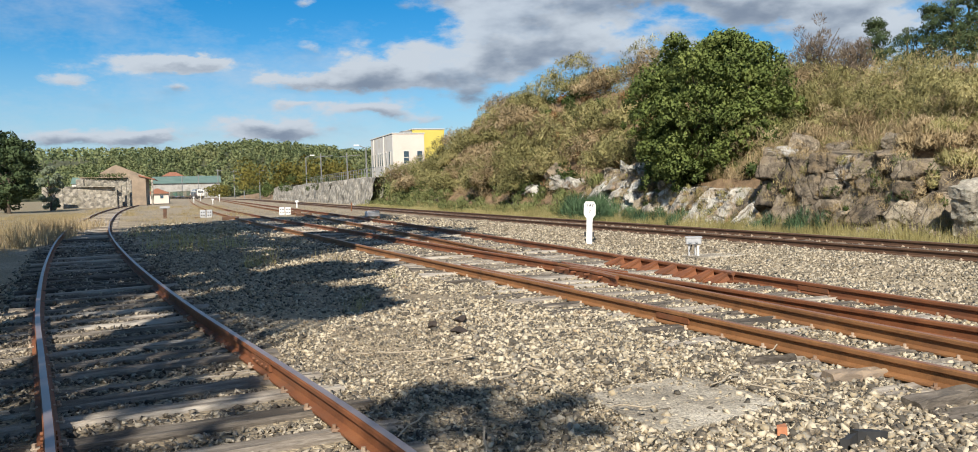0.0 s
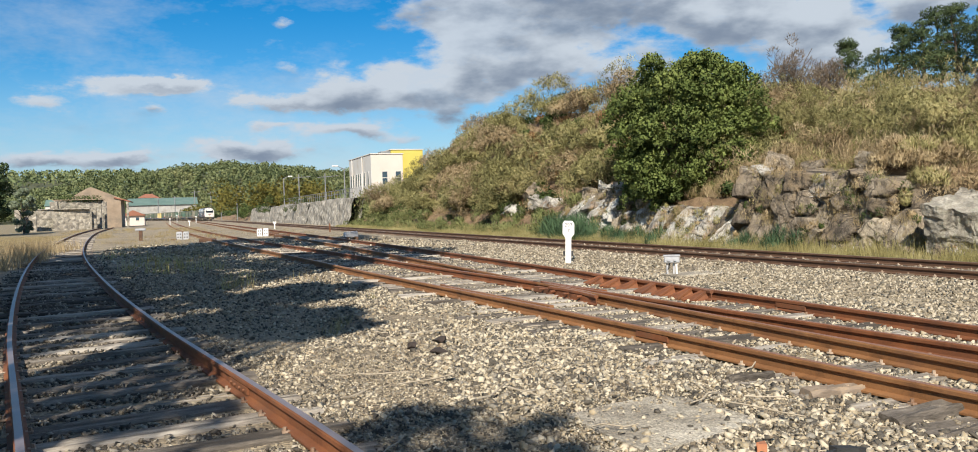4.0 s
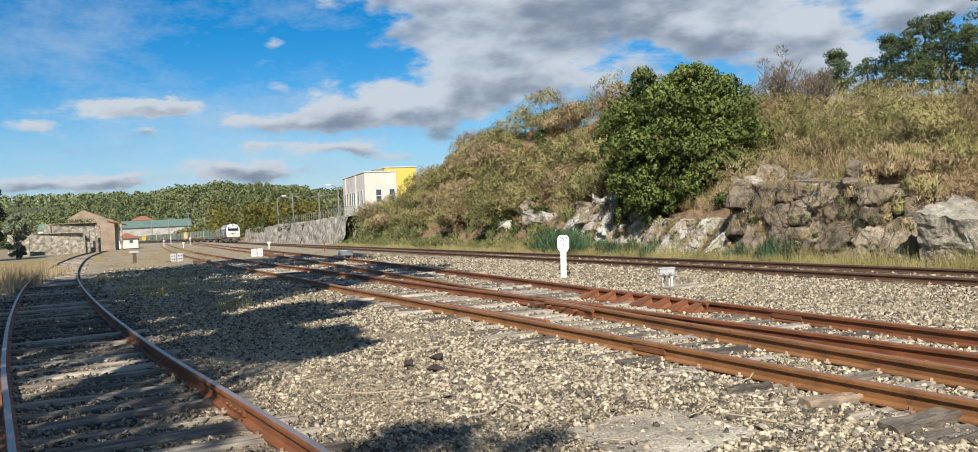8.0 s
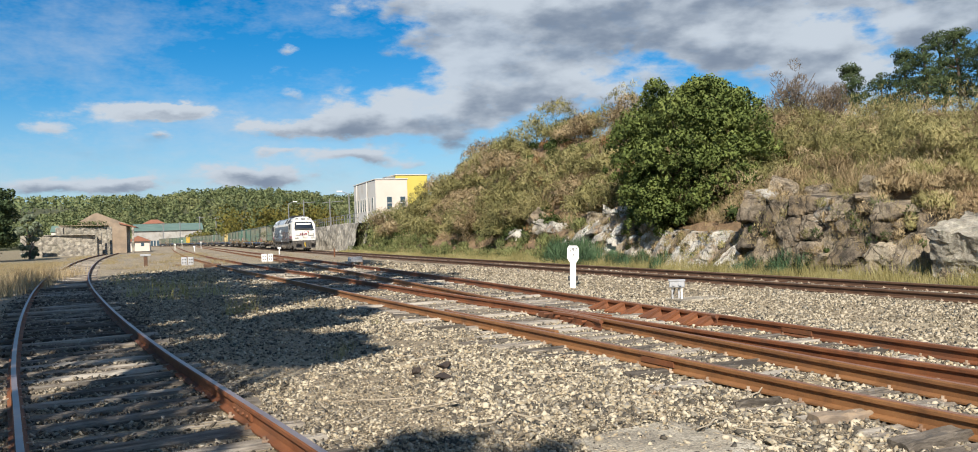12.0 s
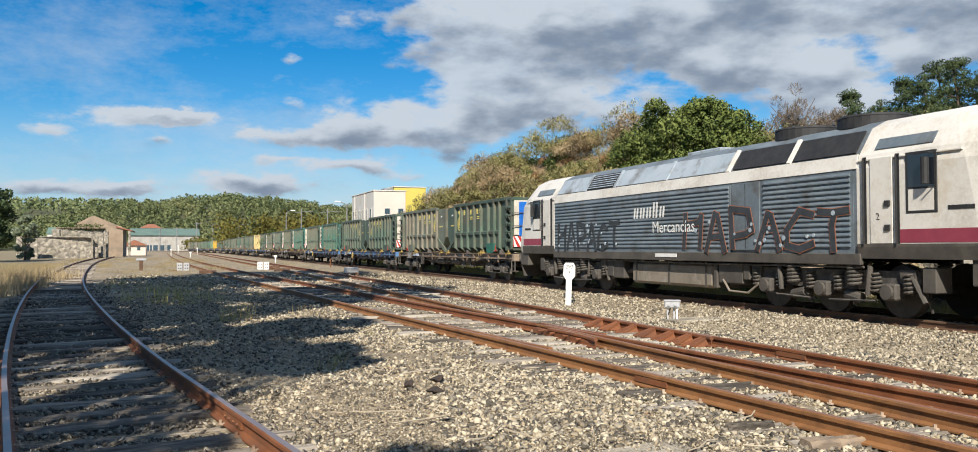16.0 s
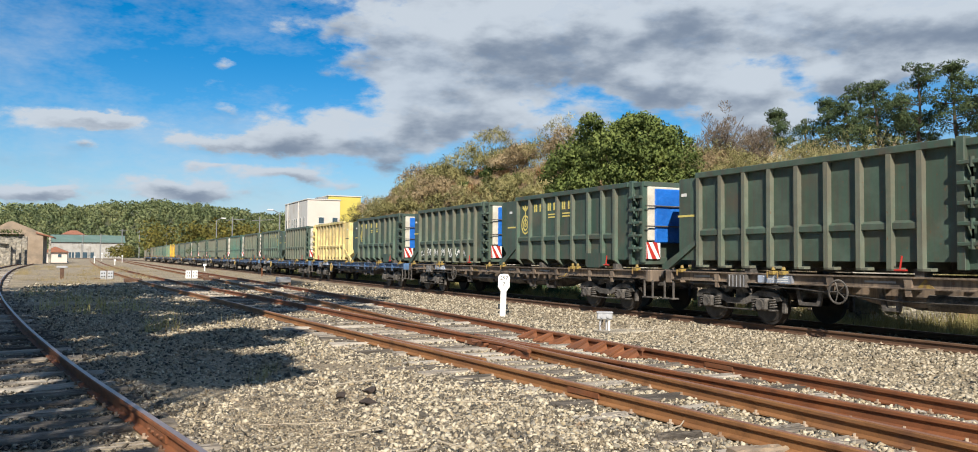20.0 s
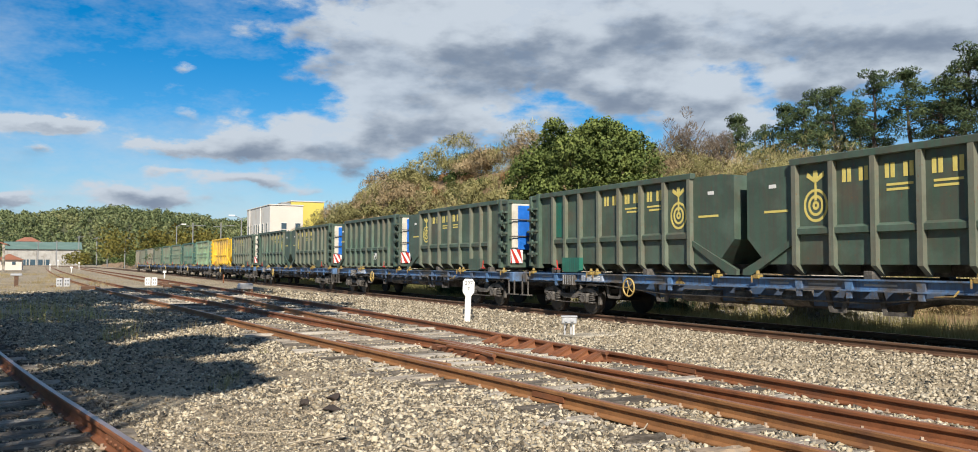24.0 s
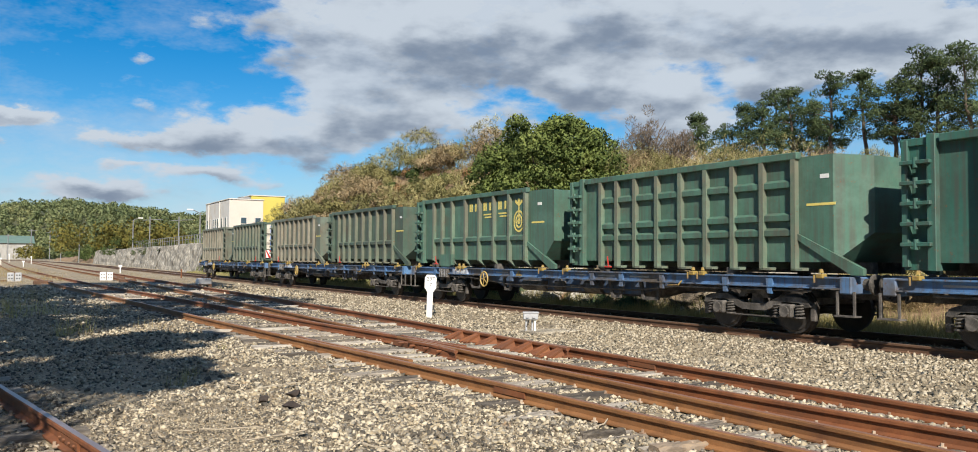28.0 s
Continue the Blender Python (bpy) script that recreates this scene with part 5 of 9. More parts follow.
def pine(seed, height):
    rng = np.random.default_rng(seed)
    t = thing("pine_tree", "tall dark pine tree with a thin trunk on the hilltop", "tree", group="pines on the hilltop")
    lean = rng.normal(size=2) * 0.4
    top = Vector((lean[0], lean[1], height))
    part("trunk", limb_geo((0, 0, -0.5), top, 0.2, 0.05, rng, 6), M_BARK, t, smooth=True)
    cs, rs = [], []
    for i in range(44):
        k = rng.uniform(0.22, 1.0)
        spread = (1.12 - k) * height * 0.42 + 0.25
        a = rng.uniform(0, math.tau)
        q = rng.uniform(0.3, 1.0)
        b = Vector((lean[0] * k + math.cos(a) * spread * q, lean[1] * k + math.sin(a) * spread * q, height * k + rng.normal() * 0.2))
        if i % 2 == 0:
            part("limb", limb_geo((lean[0] * k, lean[1] * k, height * k - 0.5), b, 0.05, 0.02, rng, 2), M_BARK, t)
        cs.append(tuple(b))
        r = rng.uniform(0.55, 1.0)
        rs.append((r, r, r * 0.5))
    v, f, nn = leaves(rng, np.array(cs), np.array(rs), 120, 0.36, 0.085, -0.2)
    part("crown", bulk("crown", v, f, M_PINE, normals=nn), None, t)
    return t


PINES = [pine(30 + i, h) for i, h in enumerate((8.0, 7.0, 8.8))]
for i, (az, rng_, up, turn) in enumerate(((47.2, 96, 0.5, 0), (48.4, 90, 0.0, 40), (49.4, 97, 1.0, 80), (50.4, 92, 0.6, 120), (51.6, 95, 1.2, 10), (52.4, 88, 0.2, 200), (54.6, 84, 2.0, 60), (56.2, 80, 2.4, 150), (57.4, 78, 2.4, 250), (58.6, 76, 2.8, 20), (45.9, 99, -0.5, 90), (60.2, 74, 3.0, 100), (44.2, 92, -2.6, 10))):
    x, y = rng_ * math.sin(radians(az)), rng_ * math.cos(radians(az))
    m = pose(x, y, hill_z(x, y) - 0.1 + up * 0.3, 0, 0, turn)
    if i < 3:
        PINES[i].matrix_world = m
    else:
        copy_thing(PINES[i % 3], m)


def bare_tree(seed, height, m, label):
    rng = np.random.default_rng(seed)
    t = thing("bare_tree", label, "tree", m)
    part("trunk", limb_geo((0, 0, -0.3), (0, 0, height * 0.6), 0.09, 0.04, rng), M_TWIG, t)
    for i in range(9):
        a = rng.uniform(0, math.tau)
        part("limb", limb_geo((0, 0, height * rng.uniform(0.2, 0.55)), (math.cos(a) * height * 0.3, math.sin(a) * height * 0.3, height * rng.uniform(0.7, 1.0)), 0.04, 0.012, rng), M_TWIG, t)
    c = rng.normal(size=(40, 3)) * np.array([height * 0.17, height * 0.17, height * 0.16]) + np.array([0, 0, height * 0.68])
    v, f, nn = leaves(rng, c, np.full((40, 3), height * 0.1), 110, 0.22, 0.022, 0, 0.6)
    part("twig_crown", bulk("twig_crown", v, f, M_TWIG), None, t, "crown of fine leafless twigs")


bare_tree(5, 3.5, pose(28.7, 33.2, hill_z(28.7, 33.2)), "bare grey-brown tree behind the green tree")
bare_tree(6, 2.9, pose(30.8, 32.9, hill_z(30.8, 32.9)), "small bare grey-brown tree on the crest")
bare_tree(7, 2.2, pose(31.9, 25.1, hill_z(31.9, 25.1)), "dead pale shrub on the crest")

# unseen trees beyond the siding, placed and shaped to cast the yard's shade
SHADE = [broad_tree("yard_tree", "leafy tree out of view that shades the yard", 60 + i, h, r, low, n, 34, 0.54, M_LEAF) for i, (h, r, low, n) in enumerate(((12.5, 3.6, 2.0, 90), (10.0, 3.0, 2.0, 80), (20.0, 3.6, 3.0, 95), (17.0, 3.0, 9.5, 60), (14.5, 1.75, 12.9, 34)))]
for t in SHADE:
    tagged(t, group="trees beside the yard")
REACH = 1 / math.tan(radians(SUN_EL))
CAST = (REACH * math.sin(radians(SUN_AZ)), REACH * math.cos(radians(SUN_AZ)))  # how far a shadow reaches for each metre of height


def at_shade(sx, sy, high):
    """Where a tree stands whose crown, so high up, shades the ground round (sx, sy)."""
    return sx - high * CAST[0], sy - high * CAST[1]


MIDS = (7.2, 6.0, 11.5, 13.2, 13.7)  # the middles of the crowns
for i, (sx, sy, k, size) in enumerate(((-3.7, 16.6, 0, 1), (-6.0, 2.3, 1, 1), (-6.5, 20.0, 2, 1), (6.2, 29.5, 3, 1.35), (1.1, 13.3, 4, 0.92), (-6.4, 6.5, 1, 1), (-6.2, 10.1, 1, 1), (-2.4, 20.0, 0, 1), (-2.8, 25.0, 0, 1.25), (-3.2, 30.0, 3, 1), (-4.8, 35.8, 3, 1.06), (-2.6, 31.0, 2, 1), (-2.2, 17.0, 4, 1.2), (1.3, 39.9, 3, 1.5), (2.1, 13.3, 4, 0.85), (1.0, 17.6, 4, 1.05), (3.2, 18.4, 4, 1), (0.4, 23.5, 4, 1.1))):
    m = pose(*at_shade(sx, sy, MIDS[k] * size), BED, 0, 0, 67 * i) @ Matrix.Diagonal((size, size, size, 1))
    if i < 5:
        SHADE[k].matrix_world = m
    else:
        copy_thing(SHADE[k], m)
# high crowns out of view, added to dapple the siding with shade
YOUNG = broad_tree("young_tree", "young leafy tree out of view, added to shade the siding", 68, 10.5, 1.25, 8.8, 20, 34, 0.2, M_LEAF)
tagged(YOUNG, group="young trees beside the siding")
for i, (x, y) in enumerate(((-1.9, 4.7), (-0.7, 6.3), (-3.0, 7.4))):
    m = pose(*at_shade(x, y, 9.5), BED, 0, 0, 80 * i)
    if i:
        copy_thing(YOUNG, m)
    else:
        YOUNG.matrix_world = m
# added tree behind the eye; its crown casts the soft patch of shade
small = broad_tree("sapling", "small leafy crown out of view, added to cast a patch of shade", 70, 13.0, 1.1, 11.6, 16, 24, 0.26, M_LEAF)
small.matrix_world = pose(*at_shade(1.75, 5.35, 12.3), BED, 0, 0, 0)
# ---- train ----
def paint(name, c, dirt=(0.10, 0.075, 0.05), at=(0.56, 0.74), rough=0.55):
    lift = min(1.45, 0.72 / max(c))
    c = tuple(q * lift for q in c)
    dirt = tuple(q * 1.3 for q in dirt)
    a = tuple(q * 0.82 for q in c)
    b = tuple(min(1, q * 1.12 + 0.004) for q in c)
    mt = mat(name, [a, c, b], rough, scale=0.9, fine=16, bump=0.06, dist=0.004, stain=dirt, stain_scale=1.1, stain_at=at)
    # rain streaks and rubbed, faded panels
    nt = mt.node_tree
    nodes, links = nt.nodes, nt.links
    b = nodes["Principled BSDF"]
    old = b.inputs["Base Color"].links[0].from_socket
    tc = nodes.new("ShaderNodeTexCoord")
    info = nodes.new("ShaderNodeObjectInfo")
    for stretch, lo, hi, amount, tone in (((2.0, 9.0, 0.35), 0.44, 0.62, 0.7, [q * 0.55 + 0.025 for q in dirt]), ((1.2, 1.1, 1.3), 0.48, 0.68, 0.5, [min(1.0, q * 1.35 + 0.035) for q in c]), ((9.0, 14.0, 11.0), 0.63, 0.69, 0.75, (0.16, 0.075, 0.035))):
        mp = nodes.new("ShaderNodeMapping")
        mp.inputs[3].default_value = stretch
        links.new(tc.outputs["Object"], mp.inputs[0])
        ad = nodes.new("ShaderNodeVectorMath")
        ad.operation = "MULTIPLY_ADD"
        links.new(info.outputs["Random"], ad.inputs[0])
        ad.inputs[1].default_value = (31, 47, 13)
        links.new(mp.outputs[0], ad.inputs[2])
        n = nodes.new("ShaderNodeTexNoise")
        n.inputs["Scale"].default_value, n.inputs["Detail"].default_value, n.inputs["Roughness"].default_value = 1.0, 6, 0.65
        links.new(ad.outputs[0], n.inputs["Vector"])
        mr = nodes.new("ShaderNodeMapRange")
        links.new(n.outputs[0], mr.inputs[0])
        mr.inputs[1].default_value, mr.inputs[2].default_value, mr.inputs[4].default_value = lo, hi, amount
        mx = nodes.new("ShaderNodeMix")
        mx.data_type = "RGBA"
        links.new(mr.outputs[0], mx.inputs[0])
        links.new(old, mx.inputs[6])
        mx.inputs[7].default_value = (*tone, 1)
        old = mx.outputs[2]
    links.new(old, b.inputs["Base Color"])
    return mt


P_DEEP = paint("deep_green_paint", (0.030, 0.058, 0.043), (0.085, 0.07, 0.05), (0.5, 0.72))
P_OLIVE = paint("dull_olive_green_paint", (0.041, 0.069, 0.050), (0.075, 0.066, 0.046), (0.5, 0.72))
P_TEAL = paint("teal_green_paint", (0.024, 0.086, 0.066), (0.06, 0.06, 0.045))
P_GREYGREEN = paint("faded_grey_green_paint", (0.085, 0.105, 0.08), (0.13, 0.09, 0.055), (0.48, 0.72))
P_SAGE = paint("sage_green_paint", (0.10, 0.175, 0.118), (0.12, 0.12, 0.08))
P_YELLOW = paint("yellow_paint", (0.56, 0.335, 0.012), (0.42, 0.28, 0.04), (0.6, 0.8))
P_PALEYELLOW = paint("pale_yellow_paint", (0.66, 0.52, 0.22), (0.42, 0.34, 0.12), (0.6, 0.8))
P_BLUE_FRAME = paint("blue_frame_paint", (0.055, 0.125, 0.245), (0.085, 0.072, 0.06), (0.45, 0.60))
P_BROWN_FRAME = paint("brown_grimy_frame", (0.17, 0.128, 0.092), (0.06, 0.045, 0.035), (0.45, 0.65), 0.8)
P_GRIME = mat("bogie_grime", [(0.022, 0.02, 0.018), (0.08, 0.072, 0.064), (0.19, 0.17, 0.15)], 0.85, scale=4, fine=30, bump=0.25)
P_WHEEL = mat("wheel_steel", [(0.025, 0.022, 0.02), (0.07, 0.06, 0.052)], 0.6, metal=0.3, scale=5, bump=0.1)
P_TARP = mat("blue_tarpaulin", [(0.008, 0.10, 0.42), (0.012, 0.16, 0.60)], 0.45, scale=2.5, fine=9, bump=0.6, dist=0.05)
P_CANVAS = mat("white_canvas", [(0.40, 0.36, 0.29), (0.52, 0.48, 0.40), (0.66, 0.62, 0.54)], 0.85, scale=3, fine=14, bump=0.3, dist=0.02)
P_RED = mat("red_paint", [(0.38, 0.025, 0.02), (0.52, 0.045, 0.03)], 0.5, bump=0.05)
P_SIGN = mat("white_board", [(0.72, 0.71, 0.68), (0.8, 0.79, 0.77)], 0.5, bump=0.03)
P_LOGO = mat("yellow_lettering", [(0.62, 0.50, 0.12), (0.74, 0.62, 0.2)], 0.6, scale=6, bump=0.03)
P_LOGO_DARK = mat("dark_lettering", [(0.03, 0.04, 0.03), (0.05, 0.06, 0.05)], 0.6, bump=0.03)
P_LOGO_WHITE = mat("white_lettering", [(0.7, 0.7, 0.68), (0.8, 0.8, 0.78)], 0.6, bump=0.03)
P_LOCK = mat("yellow_lock_paint", [(0.22, 0.15, 0.045), (0.40, 0.28, 0.06)], 0.65, stain=(0.16, 0.10, 0.06), stain_scale=6, stain_at=(0.45, 0.6), bump=0.05)
P_FADED = mat("faded_white_lettering", [(0.24, 0.24, 0.235), (0.36, 0.36, 0.35)], 0.7, bump=0.03)
P_HWHEEL = mat("ochre_handwheel", [(0.36, 0.25, 0.08), (0.5, 0.36, 0.12)], 0.6, bump=0.05)
P_MOSS = paint("faded_moss_green_paint", (0.046, 0.105, 0.076), (0.075, 0.08, 0.055))
LIVERY = {"moss": P_MOSS, "deep": P_DEEP, "olive": P_OLIVE, "teal": P_TEAL, "grey": P_GREYGREEN, "sage": P_SAGE, "yellow": P_YELLOW, "pale": P_PALEYELLOW}
# ribs lighter than the panels: dust, and caught sunlight put into the colour
RIB = {k: paint("dusty_lit_" + p.name, {"moss": (0.075, 0.115, 0.082), "deep": (0.052, 0.088, 0.066), "olive": (0.08, 0.100, 0.074), "teal": (0.035, 0.10, 0.075), "grey": (0.15, 0.14, 0.11), "sage": (0.13, 0.22, 0.13), "yellow": (0.60, 0.37, 0.018), "pale": (0.64, 0.50, 0.22)}[k], (0.16, 0.14, 0.10), (0.42, 0.7)) for k, p in LIVERY.items()}
# the frame's blue again, darkened for the shade under the sill
M_GIRDER_BLUE = paint("shaded_blue_girder", (0.032, 0.065, 0.13), (0.06, 0.052, 0.045), (0.46, 0.66), 0.8)
CACHE = {}


def cached(key, make, material, name, smooth=False):
    """One mesh for all alike pieces in one paint."""
    k = (key, material.name)
    if k not in CACHE:
        CACHE[k] = make().mesh(name, material, smooth)
    return CACHE[k]


FRESH = paint("fresh_green_repaint", (0.012, 0.10, 0.07), (0.02, 0.07, 0.05))
LONG = 9.6  # a container's length


def container(k, colour, style, nose, tarp, mark):
    """style: ribs 8 with a crest ("crest"), 10 and plain ("plain"), or 10 with three rows of rails ("cage"). nose: "back" or "fore", where the sloping end is."""
    P = LIVERY[colour]
    words = {"moss": "faded moss green", "deep": "dark green", "olive": "dull olive green", "teal": "teal green", "grey": "faded grey-green", "sage": "pale sage green", "yellow": "bright yellow", "pale": "pale yellow"}[colour]
    extra = "plain ribbed" if mark is None else "ribbed, crested"
    c = thing("container", f"{words} {extra} steel waste container" + (" with blue tarpaulin end" if tarp and nose == "back" else " with a sloping end"), "container", group="containers of the train")

    def Y(y):
        return y if nose == "back" else LONG - y

    def flip(g):
        if nose == "fore":
            g.v = [(x, LONG - y, z) for x, y, z in g.v]
        return g

    def put(name, key, make, material=P, label="", y=0.0, z=0.0, parent=None):
        o = part(name, cached((key, nose), lambda: flip(make()), material, name), None, parent or c, label)
        if y or z:
            o.location = (0, y if nose == "back" else -y, z)
        return o

    taper = style in ("plain", "cage")

    def shell():
        g = Geo()
        g.prism([(1.16, 1.44), (1.16, 3.5), (8.15, 3.5), (8.15, 1.44)], -1.17, 1.17, "x")
        return g

    def end_nose():
        g = Geo()
        if taper:
            rings = [(8.15, 1.17, 1.44, 3.5), (8.95, 1.17, 1.44, 3.5), (9.5, 0.72, 2.0, 3.44)]
            v = [p for y, w, z0, z1 in rings for p in ((-w, y, z0), (-w, y, z1), (w, y, z1), (w, y, z0))]
            sides = [(4 * i + j, 4 * i + (j + 1) % 4, 4 * i + 4 + (j + 1) % 4, 4 * i + 4 + j) for i in range(2) for j in range(4)]
            return g.add(v, [(3, 2, 1, 0), (8, 9, 10, 11)] + sides)
        pts = [(8.15, 1.44), (8.15, 3.5), (9.1, 3.5), (9.5, 3.45), (9.5, 2.0), (8.95, 1.44)]
        wid = [1.17] * 6
        v = [(-w, y, z) for (y, z), w in zip(pts, wid)] + [(w, y, z) for (y, z), w in zip(pts, wid)]
        n = len(pts)
        g.add(v, [tuple(range(n)), tuple(range(2 * n - 1, n - 1, -1))] + [(i, (i + 1) % n, n + (i + 1) % n, n + i) for i in range(n)])
        return g

    put("shell", ("shell",), shell)
    nz = put("sloping_end", ("nose", taper), end_nose)
    put("diagonal_brace", ("brace",), lambda: Geo().prism([(8.1, 2.02), (8.1, 1.9), (9.35, 1.2), (9.6, 1.2), (9.6, 1.32)], -1.22, -1.12, "x"), parent=nz)
    put("diagonal_brace", ("brace2",), lambda: Geo().prism([(8.1, 2.02), (8.1, 1.9), (9.35, 1.2), (9.6, 1.2), (9.6, 1.32)], 1.12, 1.22, "x"), parent=nz)
    put("top_rail", ("rail", style), lambda: Geo().cbox(-1.29, -1.13, 1.3, 8.2, 3.46, 3.6, 0.012))
    put("top_rail", ("rail2", style), lambda: Geo().cbox(1.13, 1.29, 1.3, 8.2, 3.46, 3.6, 0.012))
    put("floor_beam", ("floor",), lambda: Geo().box(-0.5, -0.36, 0.9, 9.3, 1.22, 1.44).box(0.36, 0.5, 0.9, 9.3, 1.22, 1.44), P_GRIME)
    ribs = [8.1, 7.18, 6.24, 5.3, 4.36, 3.42, 2.65, 2.0] if style == "crest" else [8.1, 7.3, 6.5, 5.7, 4.9, 4.1, 3.3, 2.6, 1.95]

    def rib():
        g = Geo()
        for s in (-1, 1):
            prof = [(s * 1.165, 1.44), (s * 1.165, 3.47), (s * 1.285, 3.47), (s * 1.285, 1.5), (s * 1.285, 1.42), (s * 1.02, 1.22), (s * 0.98, 1.3)]
            if taper:
                prof = [(s * 1.165, 1.27), (s * 1.165, 3.47), (s * 1.285, 3.47), (s * 1.285, 1.27)]
            g.prism(prof, -0.055, 0.055, "y")
            if taper:
                g.prism([(s * 1.285, 1.27), (s * 1.285, 1.31), (s * 1.1, 1.33), (s * 1.1, 1.27)], -0.22, 0.055, "y")
        g.box(-1.1, 1.1, -0.04, 0.04, 1.3, 1.435)
        return g

    k_rib = ("rib", taper)
    for y in ribs:
        o = part("rib", cached((k_rib, nose), rib, RIB[colour], "rib"), None, c)
        o.location = (0, Y(y), 0)
    levels = (2.13,) if style != "cage" else (2.04, 2.34, 3.0)
    for zmid, s in [(z, e) for z in levels for e in (-1, 1)]:
        for a, b in zip(ribs[:-1], ribs[1:]):
            put("side_rail", ("ledge", a, b, s, zmid), lambda a=a, b=b, s=s, zmid=zmid: Geo().prism([(s * 1.16, zmid - 0.10), (s * 1.255, zmid - 0.08), (s * 1.255, zmid + 0.03), (s * 1.16, zmid + 0.09)], b + 0.058, a - 0.058, "y"))
    if style == "crest":
        put("foot_plate", ("footplate",), lambda: Geo().prism([(2.58, 1.62), (2.58, 1.26), (2.72, 1.2), (3.36, 1.2), (3.48, 1.26), (3.48, 1.62)], -1.302, -1.17, "x"), FRESH if k in (0, 17) else P, "freshly painted foot plate" if k in (0, 17) else "")
    for a in (2.06,) if k == 17 else ():
        put("fresh_panel", ("fresh", a), lambda a=a: Geo().box(-1.176, -1.166, a, a + 0.53, 2.24, 3.45), FRESH, "panel repainted in fresh green")
    for y in (2.0, 6.4):
        for e in (-1.12, 1.12):
            put("corner_foot", ("foot", y, e), lambda y=y, e=e: Geo().cbox(e - 0.12, e + 0.12, y - 0.1, y + 0.1, 1.13, 1.32, 0.012), P_GRIME)
    # the door end with its posts, hinges and covers
    def posts():
        g = Geo()
        for s in (-1, 1):
            g.cbox(min(s * 1.29, s * 1.1), max(s * 1.29, s * 1.1), 1.27, 1.43, 1.3, 3.62, 0.01)
            g.cbox(min(s * 1.27, s * 1.12), max(s * 1.27, s * 1.12), 0.8, 0.92, 1.36, 3.55, 0.01)
            for z in (1.62, 2.35, 3.3):
                g.box(min(s * 1.2, s * 1.1), max(s * 1.2, s * 1.1), 0.92, 1.27, z - 0.16, z + 0.2)
        g.cbox(-1.245, 1.245, 0.765, 1.44, 3.44, 3.575, 0.01).cbox(-1.18, 1.18, 0.785, 1.35, 1.31, 1.5, 0.01)
        return g

    d = put("door_frame", ("posts",), posts, y=-0.2)
    put("door_panel", ("doorp",), lambda: Geo().box(-1.15, 1.15, 0.88, 1.2, 1.46, 3.5), P, parent=d)
    for z in (1.75, 2.1, 2.45, 2.8, 3.15):
        put("hinge", ("hinge",), lambda: Geo().cbox(-1.36, -1.26, 0.82, 1.37, -0.035, 0.035, 0.01).cyl((-1.33, 1.1, -0.09), (-1.33, 1.1, 0.09), 0.04, n=8), P, z=z, parent=d)
    if tarp and nose == "back":
        put("canvas", ("canvas",), lambda: Geo().cbox(-1.13, 1.13, 0.74, 0.87, 1.95, 3.44, 0.03), P_CANVAS, "stained white canvas cover", parent=d)
        put("tarpaulin", ("tarp",), lambda: Geo().cbox(-0.92, 1.1, 0.7, 0.78, 1.9, 3.38, 0.03), P_TARP, "bright blue tarpaulin", parent=d)
        for z in (2.35, 2.9):
            put("strap", ("strap",), lambda: Geo().cyl((-1.28, 0.66, 0), (1.28, 0.66, 0), 0.02, n=6), P_GRIME, z=z, parent=d)
        b = put("warning_board", ("board",), lambda: Geo().box(-1.2, -0.74, 0.73, 0.755, 1.46, 1.92), P_SIGN, "red and white striped board", parent=d)
        for i in range(3):
            def stripe(i=i):
                x0, w, h = -1.2, 0.46, 0.46
                def cl(t):
                    return max(0.0, min(1.0, t))
                a0, a1 = i * 0.62 - 0.2, i * 0.62 + 0.12
                poly = []
                for u, vv in ((a0, 0), (a1, 0), (a1 - 0.6, 1), (a0 - 0.6, 1)):
                    poly.append((x0 + w * cl(u), 1.46 + h * vv))
                return Geo().prism(poly, 0.724, 0.731, "y")
            put("red_stripe", ("stripe", i), stripe, P_RED, parent=b)
    put("red_lever", ("lever",), lambda: Geo().cyl((-1.31, 2.35, 1.28), (-1.31, 2.3, 1.55), 0.018, n=6).cbox(-1.34, -1.28, 2.2, 2.46, 1.265, 1.30, 0.008), P_RED, "red locking lever")
    # markings
    L = {"y": P_LOGO, "d": P_LOGO_DARK, "w": P_LOGO_WHITE}
    if mark:
        P_L = L[mark]
        if nose == "back":
            ring_y, word_y = 7.63, (6.7, 5.76, 4.83)
        else:
            ring_y, word_y = 7.63, (4.83, 5.76, 6.7)

        def crest():
            g = Geo()
            for r in (0.30, 0.19, 0.08):
                n = 20
                for i in range(n):
                    a, b = i * math.tau / n, (i + 1.02) * math.tau / n
                    q = [(r * math.cos(a), r * 1.12 * math.sin(a)), (r * math.cos(b), r * 1.12 * math.sin(b)), ((r - 0.05) * math.cos(b), (r - 0.05) * 1.12 * math.sin(b)), ((r - 0.05) * math.cos(a), (r - 0.05) * 1.12 * math.sin(a))]
                    g.prism([(ring_y + u, 2.62 + w) for u, w in q], -1.176, -1.171, "x")
